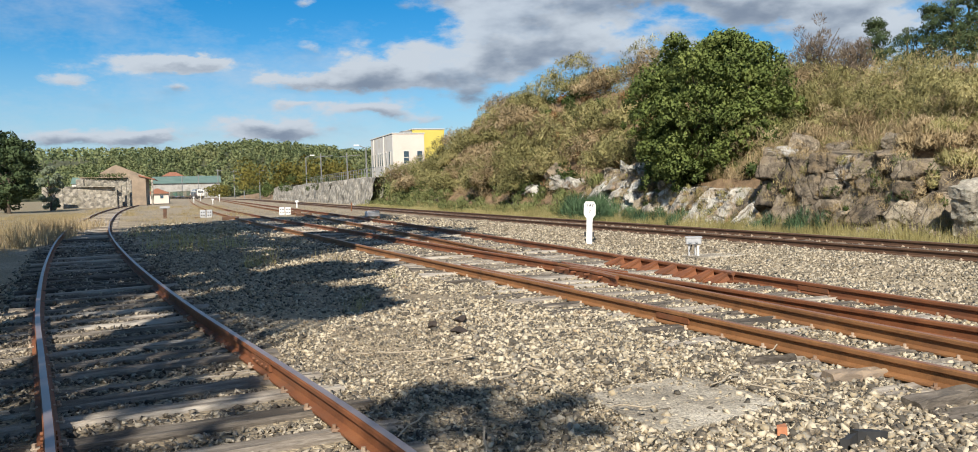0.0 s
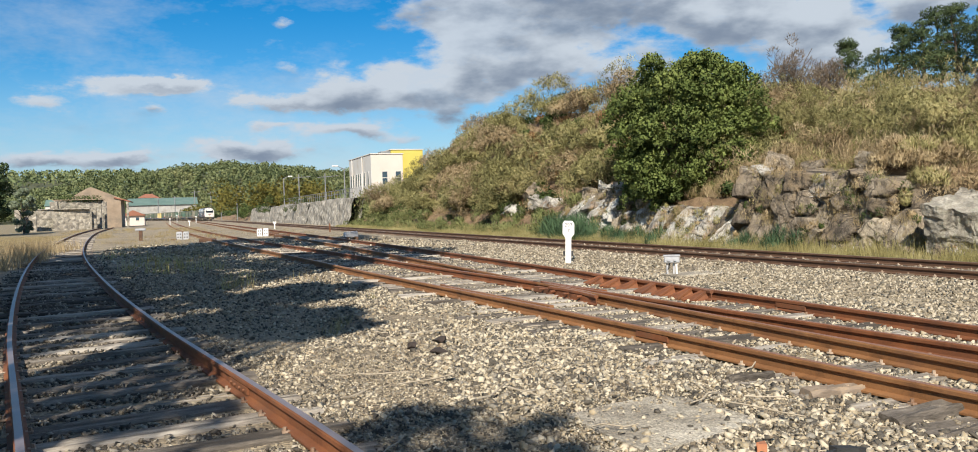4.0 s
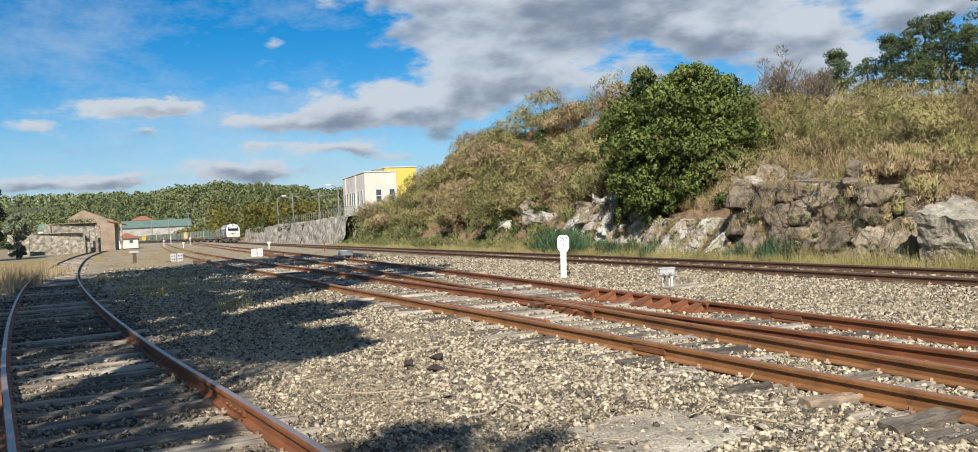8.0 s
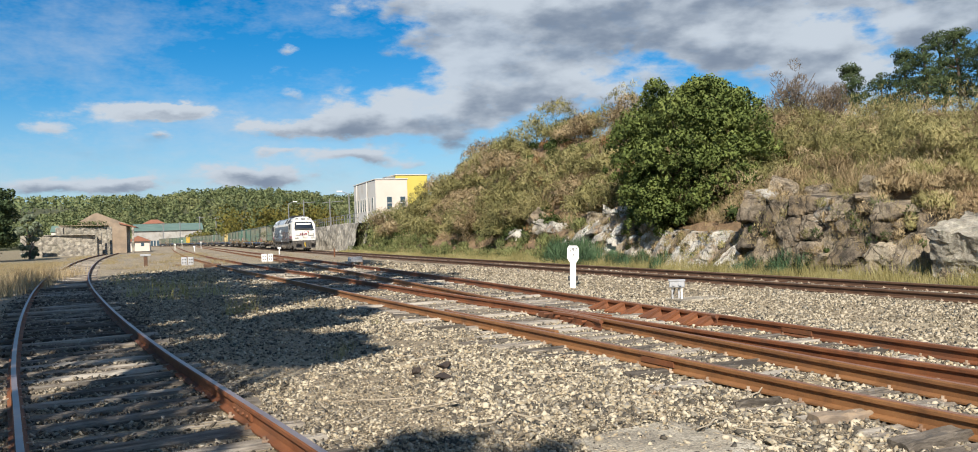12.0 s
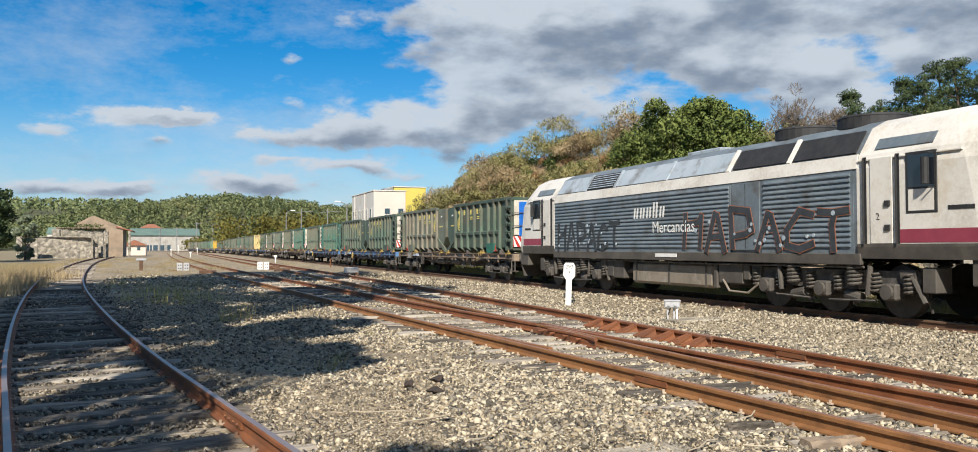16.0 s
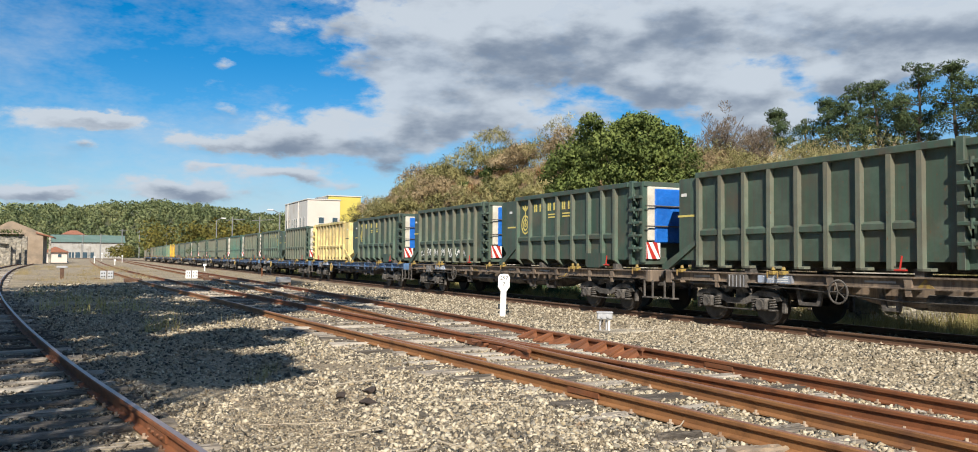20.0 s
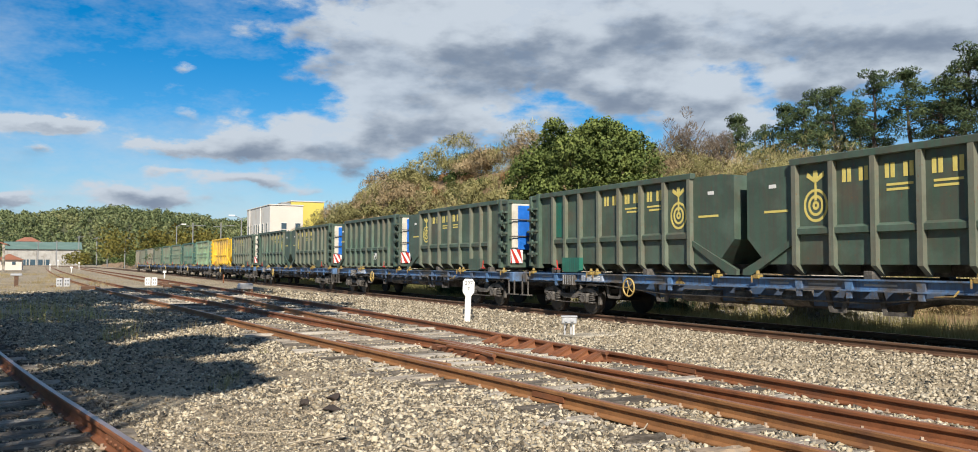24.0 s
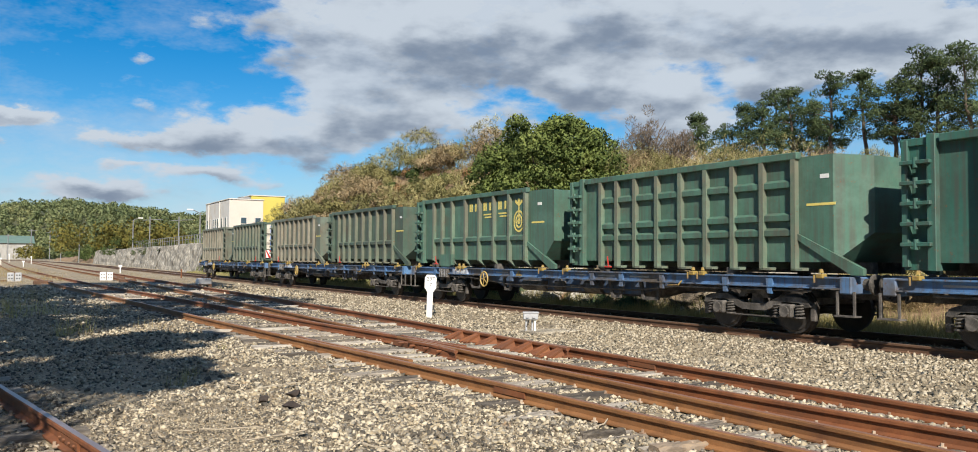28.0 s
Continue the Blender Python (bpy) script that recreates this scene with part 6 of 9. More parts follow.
            g.prism([(ring_y - 0.03, 2.72), (ring_y + 0.03, 2.72), (ring_y + 0.02, 3.2), (ring_y - 0.02, 3.2)], -1.1765, -1.1715, "x")
            for s in (-1, 1):
                g.prism([(ring_y + s * 0.03, 3.08), (ring_y + s * 0.22, 3.2), (ring_y + s * 0.2, 3.3), (ring_y + s * 0.02, 3.16)], -1.177, -1.172, "x")
            g.prism([(ring_y - 0.06, 3.16), (ring_y + 0.06, 3.16), (ring_y + 0.05, 3.32), (ring_y - 0.05, 3.32)], -1.178, -1.173, "x")
            return g

        put("crest", ("crest", mark), crest, P_L, "spiral plant emblem")
        for i, yw in enumerate(word_y):
            for q in (-0.29, -0.17, 0.09, 0.21):
                put("lettering_bar", ("word", yw, q, mark), lambda yw=yw, q=q: Geo().box(-1.176, -1.171, yw + q, yw + q + 0.08, 3.03, 3.30), P_L)
            if i:
                for q, u in ((2.88, -0.28), (2.79, -0.2)):
                    put("small_lettering_bar", ("line", yw, q, mark), lambda yw=yw, q=q, u=u: Geo().box(-1.176, -1.171, yw + u, yw + 0.26, q, q + 0.045), P_L)
    put("number_bar", ("num",), lambda: Geo().box(-1.176, -1.171, 8.34, 9.0, 2.53, 2.58), P_LOGO if colour not in ("yellow", "pale") else P_LOGO_DARK)
    put("small_plate", ("plate",), lambda: Geo().box(-1.178, -1.171, 8.66, 8.86, 3.05, 3.13), P_SIGN)
    return c


def graffiti(c, y0, y1, z0, z1, seed, material, n=18):
    """Loops and strokes sprayed low on a side."""
    r = np.random.default_rng(seed)
    g = Geo()
    for i in range(n):
        y = y0 + (y1 - y0) * (i + 0.5) / n
        pts = [(y + r.normal() * 0.06, z0 + (z1 - z0) * r.random()) for _ in range(4)]
        for (a, b), (e, f) in zip(pts[:-1], pts[1:]):
            d = Vector((e - a, f - b))
            if d.length < 0.02:
                continue
            q = Vector((-d.y, d.x)).normalized() * 0.02
            g.prism([(a + q.x, b + q.y), (e + q.x, f + q.y), (e - q.x, f - q.y), (a - q.x, b - q.y)], -1.18 - 0.0005 * (i % 7), -1.172, "x")
    part("graffiti", g, material, c, "sprayed scribble")


def bogie_parts(w, yc, key):
    """A two-axle wagon bogie."""
    def frame_g():
        g = Geo()
        for s in (-1, 1):
            x0, x1 = sorted((s * 1.03, s * 1.13))
            g.prism([(-1.42, 0.56), (-1.36, 0.68), (-1.2, 0.74), (-0.72, 0.76), (-0.48, 0.66), (-0.3, 0.58), (0.3, 0.58), (0.48, 0.66), (0.72, 0.76), (1.2, 0.74), (1.36, 0.68), (1.42, 0.56), (1.3, 0.54), (1.16, 0.63), (0.76, 0.64), (0.52, 0.52), (0.3, 0.44), (-0.3, 0.44), (-0.52, 0.52), (-0.76, 0.64), (-1.16, 0.63), (-1.3, 0.54)], x0, x1, "x")
            g.prism([(-0.42, 0.70), (-0.3, 0.86), (0.3, 0.86), (0.42, 0.70), (0.26, 0.70), (0.2, 0.78), (-0.2, 0.78), (-0.26, 0.70)], x0, x1, "x")
            for yy in (-1.42, 1.42):
                g.cbox(min(s * 0.98, s * 1.06), max(s * 0.98, s * 1.06), yy - 0.06, yy + 0.06, 0.28, 0.62, 0.015)
            g.cyl((s * 1.1, -0.62, 0.32), (s * 1.1, 0.62, 0.32), 0.02, n=6)
        g.cbox(-1.0, 1.0, -0.18, 0.18, 0.5, 0.85, 0.03)
        for y in (-1.2, 1.2):
            g.box(-1.0, 1.0, y - 0.05, y + 0.05, 0.6, 0.72)
        return g

    b = part("bogie", cached("bogie", frame_g, P_GRIME, "bogie"), None, w, "grimy two-axle bogie")
    b.location = (0, yc, 0)
    for ya in (-0.9, 0.9):
        for s in (-1, 1):
            def wheel(s=s):
                g = Geo().cyl((s * 0.80, 0, 0), (s * 0.84, 0, 0), 0.485, n=28)
                g.cyl((s * 0.84, 0, 0), (s * 0.95, 0, 0), 0.455, 0.45, n=28)
                g.cyl((s * 0.95, 0, 0), (s * 0.97, 0, 0), 0.40, 0.38, n=28)
                return g.cyl((s * 0.97, 0, 0), (s * 1.0, 0, 0), 0.14, n=16)
            ax = part("wheel", cached(("wheel", s), wheel, P_WHEEL, "wheel"), None, b)
            ax.location = (0, ya, 0.455)
        ax = part("axle", cached("axle", lambda: Geo().cyl((-1.15, 0, 0), (1.15, 0, 0), 0.075, n=10), P_WHEEL, "axle"), None, b)
        ax.location = (0, ya, 0.455)
        for s in (-1, 1):
            def box_g(s=s):
                g = Geo()
                g.cbox(min(s * 1.0, s * 1.24), max(s * 1.0, s * 1.24), -0.16, 0.16, 0.33, 0.6, 0.03)
                g.cyl((s * 1.24, 0, 0.455), (s * 1.28, 0, 0.455), 0.11, n=12)
                return g
            o = part("axle_box", cached(("axlebox", s), box_g, P_GRIME, "axle_box"), None, b)
            o.location = (0, ya, 0)
            for e in (-0.27, 0.27):
                def spring(s=s):
                    g = Geo().helix((s * 1.12, 0, 0.375), 0.078, 0.022, 0.22, 4, 8, 4)
                    g.cyl((s * 1.12, 0, 0.33), (s * 1.12, 0, 0.36), 0.11, n=10)
                    return g
                o = part("coil_spring", cached(("spring", s), spring, P_GRIME, "coil_spring"), None, b)
                o.location = (0, ya + e, 0)


def flat_wagon(colour):
    P = P_BLUE_FRAME if colour == "blue" else P_BROWN_FRAME
    w = thing("flat_wagon", ("blue" if colour == "blue" else "brown") + " painted container wagon frame with grimy bogies", "wagon", group="wagons of the train")
    L = 19.55
    for s in (-1, 1):
        g = Geo().prism([(s * 1.18, 0.935), (s * 1.30, 0.935), (s * 1.30, 0.96), (s * 1.225, 0.965), (s * 1.225, 1.128), (s * 1.30, 1.135), (s * 1.30, 1.165), (s * 1.18, 1.165)], 0.55, L - 0.55, "y")
        part("side_sill", g, P, w)
        belly = Geo().prism([(5.0, 0.936), (6.6, 0.6), (L - 6.6, 0.6), (L - 5.0, 0.936)], min(s * 0.92, s * 0.96), max(s * 0.92, s * 0.96), "x")
        part("deep_girder", belly, M_GIRDER_BLUE if colour == "blue" else P_BROWN_FRAME, w, "deep girder between the bogies")
    part("centre_sill", Geo().box(-0.3, 0.3, 0.2, L - 0.2, 0.72, 1.1).prism([(5.0, 0.9), (6.8, 0.5), (L - 6.8, 0.5), (L - 5.0, 0.9)], -0.16, 0.16, "x"), P_GRIME, w)
    for i, y in enumerate(np.linspace(1.2, L - 1.2, 12)):
        o = part("cross_member", cached("cross", lambda: Geo().box(-1.19, 1.19, -0.06, 0.06, 0.9, 1.12), P_GRIME, "cross_member"), None, w)
        o.location = (0, float(y), 0)
    for e, y in ((-1, 0.42), (1, L - 0.42)):
        part("end_beam", Geo().cbox(-1.3, 1.3, y - 0.13, y + 0.13, 0.85, 1.17, 0.02), P, w)
        for s in (-1, 1):
            g = Geo()
            g.cyl((s * 0.87, y, 1.03), (s * 0.87, y + e * 0.32, 1.03), 0.11, n=12)
            g.cyl((s * 0.87, y + e * 0.32, 1.03), (s * 0.87, y + e * 0.36, 1.03), 0.2, 0.19, n=16)
            part("buffer", g, P_GRIME, w, "round grimy buffer")
        g = Geo().box(-0.04, 0.04, y, y + e * 0.4, 0.95, 1.05).ring((0, y + e * 0.36, 0.95), (1, 0, 0), 0.1, 0.025, 12, 6)
        part("coupling", g, P_GRIME, w)
        part("brake_hose", Geo().tube([(-0.35, y, 0.95), (-0.35, y + e * 0.2, 0.75), (-0.3, y + e * 0.33, 0.7), (-0.25, y + e * 0.36, 0.8)], 0.025, 6), P_GRIME, w)
        part("step", Geo().box(-1.3, -1.26, y - 0.2, y - 0.16, 0.45, 0.9).box(-1.3, -1.26, y + 0.16, y + 0.2, 0.45, 0.9).box(-1.34, -1.14, y - 0.22, y + 0.22, 0.43, 0.46), P_GRIME, w)
    bogie_parts(w, 2.75, colour)
    bogie_parts(w, L - 2.75, colour)
    for y in (0.95, 4.05, 4.35, 9.2, 10.4, 15.15, 15.45, 18.6):
        o = part("container_lock", cached("lock", lambda: Geo().cbox(-1.35, -1.2, -0.08, 0.08, 1.13, 1.22, 0.015).cyl((-1.28, 0, 1.24), (-1.28, 0, 1.31), 0.05, 0.03, n=8).cyl((-1.36, 0.1, 1.05), (-1.36, 0.1, 1.2), 0.02, n=6), P_LOCK, "container_lock"), None, w, "yellow container lock")
        o.location = (0, y, 0)
    # underframe gear between the bogies
    hw = part("handwheel", Geo().ring((-1.38, 13.6, 0.83), (1, 0, 0), 0.23, 0.022, 24, 6), P_HWHEEL if colour == "blue" else P_GRIME, w, "spoked brake handwheel")
    for a in range(5):
        b = a * math.tau / 5
        part("spoke", Geo().cyl((-1.38, 13.6, 0.83), (-1.38, 13.6 + 0.23 * math.cos(b), 0.83 + 0.23 * math.sin(b)), 0.014, n=5), P_HWHEEL if colour == "blue" else P_GRIME, hw)
    part("brake_cylinder", Geo().cyl((-0.95, 8.0, 0.75), (-0.95, 8.7, 0.75), 0.17, n=14).cyl((-0.95, 8.7, 0.75), (-0.95, 9.5, 0.75), 0.03, n=6), P_GRIME, w)
    part("air_tank", Geo().cyl((-0.9, 10.6, 0.7), (-0.9, 11.9, 0.7), 0.16, n=14), P_GRIME, w)
    part("pipe", Geo().tube([(-1.24, 1.2, 0.88), (-1.24, 5.0, 0.86), (-1.15, 6.5, 0.72), (-1.15, 12.5, 0.7), (-1.24, 14.8, 0.86), (-1.24, L - 1.2, 0.88)], 0.022, 6), P_GRIME, w)
    for i, (y0, y1) in enumerate(((5.6, 6.4), (7.0, 7.6), (12.3, 12.9), (14.2, 15.0))):
        part("underframe_bracket", Geo().prism([(y0, 0.93), (y0 + 0.12, 0.5), (y1 - 0.12, 0.5), (y1, 0.93), (y1 - 0.1, 0.93), (y1 - 0.2, 0.57), (y0 + 0.2, 0.57), (y0 + 0.1, 0.93)], -1.12, -1.06, "x"), P_GRIME, w)
    part("data_panel", Geo().box(-1.306, -1.226, 14.9, 15.9, 0.955, 1.12), paint("panel_grey_" + colour, (0.25, 0.29, 0.36), (0.16, 0.13, 0.1)), w, "pale panel of small lettering")
    for i in range(3):
        part("lettering_bar", Geo().box(-1.309, -1.300, 15.0, 15.75 - 0.15 * i, 1.075 - 0.045 * i, 1.095 - 0.045 * i), P_LOGO_WHITE, w)
    mb = part("mesh_box", Geo().cbox(-1.345, -1.20, 16.25, 16.85, 0.82, 1.12, 0.012), P_GRIME, w, "grey wire mesh box on the frame")
    for i in range(5):
        part("mesh_wire", Geo().box(-1.352, -1.345, 16.29 + 0.12 * i, 16.31 + 0.12 * i, 0.84, 1.10), M_GREYMETAL, mb)
    for i, y in enumerate((2.2, 3.4, 5.4, 6.9, 8.1, 12.1, 13.9, 17.3)):
        part("sill_bracket", Geo().prism([(y - 0.09, 1.13), (y + 0.09, 1.13), (y + 0.05, 0.80), (y - 0.05, 0.80)], -1.285, -1.225, "x"), P, w)
    for y0, y1 in ((5.9, 6.6), (7.2, 7.9), (8.4, 8.9), (12.4, 13.1), (17.6, 18.2)):
        part("lettering_bar", Geo().box(-1.2285, -1.2235, y0, y1, 1.035, 1.075), P_FADED, w)
    part("release_handle", Geo().tube([(-1.3, 4.7, 1.0), (-1.36, 4.75, 0.9), (-1.36, 5.1, 0.88)], 0.018, 6), P_LOCK, w, "yellow release handle")
    part("valve", Geo().cbox(-1.1, -0.85, 9.7, 10.1, 0.62, 0.86, 0.03).cyl((-1.0, 9.9, 0.86), (-1.0, 9.9, 0.95), 0.05, n=8), P_GRIME, w, "grimy brake valve")
    part("warning_triangle", Geo().prism([(11.6, 0.965), (11.95, 0.965), (11.775, 1.13)], -1.235, -1.226, "x"), P_LOCK, w, "yellow warning triangle")
    return w


# ---- locomotive ----
L_WHITE = mat("grimy_white_paint", [(0.48, 0.43, 0.36), (0.70, 0.67, 0.61), (0.78, 0.755, 0.70)], 0.4, scale=0.8, fine=14, bump=0.04, stain=(0.52, 0.42, 0.29), stain_scale=1.6, stain_at=(0.55, 0.8))
L_GREY = mat("slate_grey_paint", [(0.105, 0.135, 0.16), (0.19, 0.225, 0.25)], 0.5, scale=1.0, fine=16, bump=0.04, stain=(0.085, 0.08, 0.072), stain_scale=1.4)
L_ROOF = mat("blue_grey_roof", [(0.30, 0.36, 0.41), (0.42, 0.47, 0.52)], 0.45, scale=1.0, fine=16, bump=0.04, stain=(0.16, 0.15, 0.14), stain_scale=1.6)
L_SKIRT = mat("dusty_lit_dark_skirt", [(0.05, 0.045, 0.04), (0.11, 0.098, 0.082)], 0.8, scale=1.5, fine=20, bump=0.1, stain=(0.06, 0.05, 0.045), stain_scale=2)
L_BURG = mat("burgundy_stripe", [(0.24, 0.035, 0.06), (0.32, 0.055, 0.085)], 0.45, bump=0.03)
L_GLASS = mat("dark_glass", [(0.01, 0.014, 0.02), (0.02, 0.026, 0.035)], 0.06, scale=0.6, bump=0.0, spec=0.8)
L_MESH = mat("black_grille", [(0.012, 0.012, 0.013), (0.035, 0.035, 0.036)], 0.7, bump=0.2)
L_LAMP = mat("lamp_glass", [(0.45, 0.45, 0.44), (0.62, 0.62, 0.6)], 0.1, bump=0.0, spec=0.8)
L_TANK = mat("dusty_lit_tank", [(0.17, 0.145, 0.115), (0.28, 0.24, 0.19)], 0.8, scale=1.2, fine=14, bump=0.1, stain=(0.36, 0.33, 0.28), stain_scale=1.6, stain_at=(0.56, 0.7))
L_ORANGE = mat("orange_spray", [(0.26, 0.10, 0.055), (0.34, 0.14, 0.08)], 0.6, bump=0.03)
L_PALEBLUE = mat("pale_blue_spray", [(0.3, 0.36, 0.42), (0.4, 0.46, 0.5)], 0.6, bump=0.03)
L_SPRAY = mat("dark_slate_spray", [(0.022, 0.026, 0.03), (0.055, 0.062, 0.07)], 0.6, scale=3, fine=12, bump=0.03)
L_CLOTH = mat("yellow_hose", [(0.55, 0.36, 0.03), (0.7, 0.48, 0.05)], 0.7, bump=0.1)
BODY = [(1.40, 1.24), (1.45, 1.45), (1.45, 3.05), (1.38, 3.32), (1.0, 3.92), (0.62, 4.1), (0.0, 4.14)]
LOCO = 20.6


def body_ring(y_of, sx=1.0, z_of=lambda z: z):
    pts = [(x * sx, z) for x, z in BODY]
    full = pts + [(-x, z) for x, z in reversed(pts[:-1])]
    return [(x, y_of(z), z_of(z)) for x, z in full]


def rake(z):
    return 0.0 if z < 2.45 else (z - 2.45) * 0.62


def loft(rings, cap0=True, cap1=True):
    n = len(rings[0])
    v = [p for r in rings for p in r]
    f = [(i * n + j, i * n + (j + 1) % n, (i + 1) * n + (j + 1) % n, (i + 1) * n + j) for i in range(len(rings) - 1) for j in range(n)]
    if cap0:
        f.append(tuple(range(n)))
    if cap1:
        f.append(tuple((len(rings) - 1) * n + j for j in range(n - 1, -1, -1)))
    return Geo().add(v, f)


def nose_at(z, inset=0.0):
    """How far back the front face lies at a height."""
    return -0.42 + rake(z) + inset


def louvre_panel(parent, y0, y1, z0, z1, x, n, s):
    part("panel_back", Geo().box(min(s * (x - 0.01), s * (x + 0.002)), max(s * (x - 0.01), s * (x + 0.002)), y0, y1, z0, z1), L_GREY, parent)
    h = (z1 - z0) / n
    for i in range(n):
        z = z0 + i * h
        g = Geo().prism([(s * x, z + 0.01), (s * (x + 0.035), z + 0.015), (s * (x + 0.035), z + h * 0.35), (s * x, z + h * 0.85)], y0 + 0.02, y1 - 0.02, "y")
        part("slat", g, L_GREY, parent)


def side_text(text, size, x, y, z, material, parent):
    """Letters on a side that faces -x, with their middle at y."""
    cu = bpy.data.curves.new("lettering", "FONT")
    cu.body, cu.size, cu.extrude, cu.align_x, cu.resolution_u = text, size, 0.003, "CENTER", 2
    ob = bpy.data.objects.new("lettering", cu)
    me = bpy.data.meshes.new_from_object(ob)
    bpy.data.objects.remove(ob)
    me.materials.clear()
    me.materials.append(material)
    o = part("lettering", me, None, parent)
    o.matrix_world = Matrix(((0, 0, -1, x), (-1, 0, 0, y), (0, 1, 0, z), (0, 0, 0, 1)))
    return o


def locomotive():
    t = thing("diesel_locomotive", "white and slate grey diesel locomotive with grimy bogies and sprayed sides", "locomotive")
    for end in (0, 1):
        def Ym(g):
            if end:
                g.v = [(x, LOCO - y, z) for x, y, z in g.v]
            return g
        rings = [body_ring(lambda z: -0.42 + rake(z), 0.90), body_ring(lambda z: -0.34 + rake(z), 0.965), body_ring(lambda z: 0.1 + rake(z) * 0.9), body_ring(lambda z: 1.4 + rake(z) * 0.2), body_ring(lambda z: 2.98)]
        cab = part("cab", Ym(loft(rings)), L_WHITE, t, "grimy white cab with raked windscreen")
        # windscreen
        def face(u0, u1, z0, z1, out, u2=None, u3=None):
            u2, u3 = (u0, u1) if u2 is None else (u2, u3)
            p = [(u0, nose_at(z0) - out, z0), (u1, nose_at(z0) - out, z0), (u3, nose_at(z1) - out, z1), (u2, nose_at(z1) - out, z1)]
            q = [(x, y + 0.05, z) for x, y, z in p]
            return Geo().add(p + q, [(0, 1, 2, 3), (7, 6, 5, 4), (0, 4, 5, 1), (1, 5, 6, 2), (2, 6, 7, 3), (3, 7, 4, 0)])
        part("windscreen_seal", Ym(face(-1.14, 1.14, 2.62, 3.5, 0.012, -1.0, 1.0)), M_BLACK, cab)
        part("windscreen", Ym(face(-1.07, 1.07, 2.68, 3.44, 0.02, -0.94, 0.94)), L_GLASS, cab, "dark raked windscreen")
        part("sun_blind", Ym(face(-0.86, 0.86, 3.14, 3.34, 0.028, -0.84, 0.84)), L_WHITE, cab, "pale lowered sun blind")
        part("wiper", Ym(Geo().cyl((0.15, nose_at(2.62) - 0.05, 2.6), (0.75, nose_at(3.0) - 0.05, 3.0), 0.014, n=5)), M_BLACK, cab)
        for s in (-1, 1):
            part("marker_light", Ym(Geo().cyl((s * 0.72, nose_at(3.82) + 0.02, 3.84), (s * 0.72, nose_at(3.82) - 0.05, 3.82), 0.17, n=18)), L_MESH, cab, "round horn and lamp recess")
            part("marker_glass", Ym(Geo().cyl((s * 0.72, nose_at(3.82) - 0.05, 3.82), (s * 0.72, nose_at(3.82) - 0.07, 3.81), 0.13, n=18)), L_LAMP, cab)
            hd = part("headlight_box", Ym(Geo().cbox(s * 0.96 - 0.22, s * 0.96 + 0.22, -0.52, -0.38, 1.5, 1.75, 0.03)), L_WHITE, cab)
            for e in (-0.1, 0.1):
                part("headlight", Ym(Geo().cyl((s * 0.96 + e, -0.5, 1.625), (s * 0.96 + e, -0.535, 1.625), 0.085, n=14)), L_LAMP, hd, "round clear headlight")
            part("nose_hatch", Ym(Geo().cbox(min(s * 0.5, s * 1.1), max(s * 0.5, s * 1.1), -0.435, -0.40, 1.85, 2.32, 0.01)), L_WHITE, cab)
        part("top_lamp", Ym(Geo().cbox(-0.22, 0.22, nose_at(3.85) - 0.06, nose_at(3.85) + 0.1, 3.72, 4.0, 0.02)), L_MESH, cab)
        for e in (-0.1, 0.1):
            part("top_lamp_glass", Ym(Geo().cyl((e, nose_at(3.85) - 0.05, 3.85), (e, nose_at(3.85) - 0.08, 3.85), 0.075, n=12)), L_LAMP, cab)
        if not end:
            for x in (-0.25, 0.05, 0.42, 0.52):
                part("socket", Ym(Geo().cyl((x, -0.4, 2.27), (x, -0.5, 2.25), 0.05, n=10)), P_RED, cab, "red cable socket")
            part("cable", Ym(Geo().tube([(-0.25, -0.5, 2.2), (-0.24, -0.53, 1.8), (-0.1, -0.54, 1.62), (0.1, -0.54, 1.6), (0.35, -0.54, 1.65), (0.5, -0.53, 1.85), (0.48, -0.5, 2.2)], 0.022, 6)), M_BLACK, cab, "looped black jumper cable")
            for i in range(4):
                part("emblem_bar", Geo().box(-0.52 + i * 0.22, -0.36 + i * 0.22, -0.4265, -0.41, 1.93, 2.05 + 0.06 * (i % 2)), L_BURG, cab)
        # side door, window, stripe on both sides
        for s in (-1, 1):
            def sx(g):
                g.v = [(s * x, y, z) for x, y, z in g.v]
                return Ym(g)
            dr = part("cab_door", sx(Geo().cbox(1.44, 1.468, 2.05, 2.62, 1.5, 3.24, 0.012)), L_WHITE, cab, "white cab door with rounded corners")
            for y in (1.93, 2.76):
                part("handrail", sx(Geo().cyl((1.50, y, 1.5), (1.50, y, 3.25), 0.018, n=6).box(1.455, 1.46, y - 0.045, y + 0.045, 1.48, 3.27)), L_MESH, dr)
            for z in (1.82, 2.3):
                part("door_handle", sx(Geo().cbox(1.46, 1.5, 2.1, 2.24, z - 0.06, z + 0.06, 0.01)), L_MESH, dr)
            wn = part("side_window", sx(Geo().cbox(1.44, 1.462, 1.02, 1.74, 2.08, 3.26, 0.012)), M_BLACK, cab, "black framed cab side window")
            part("pane", sx(Geo().box(1.455, 1.468, 1.08, 1.68, 2.58, 3.2)), L_GLASS, wn)
            part("lower_pane", sx(Geo().box(1.455, 1.468, 1.09, 1.67, 2.13, 2.54)), L_WHITE, wn)
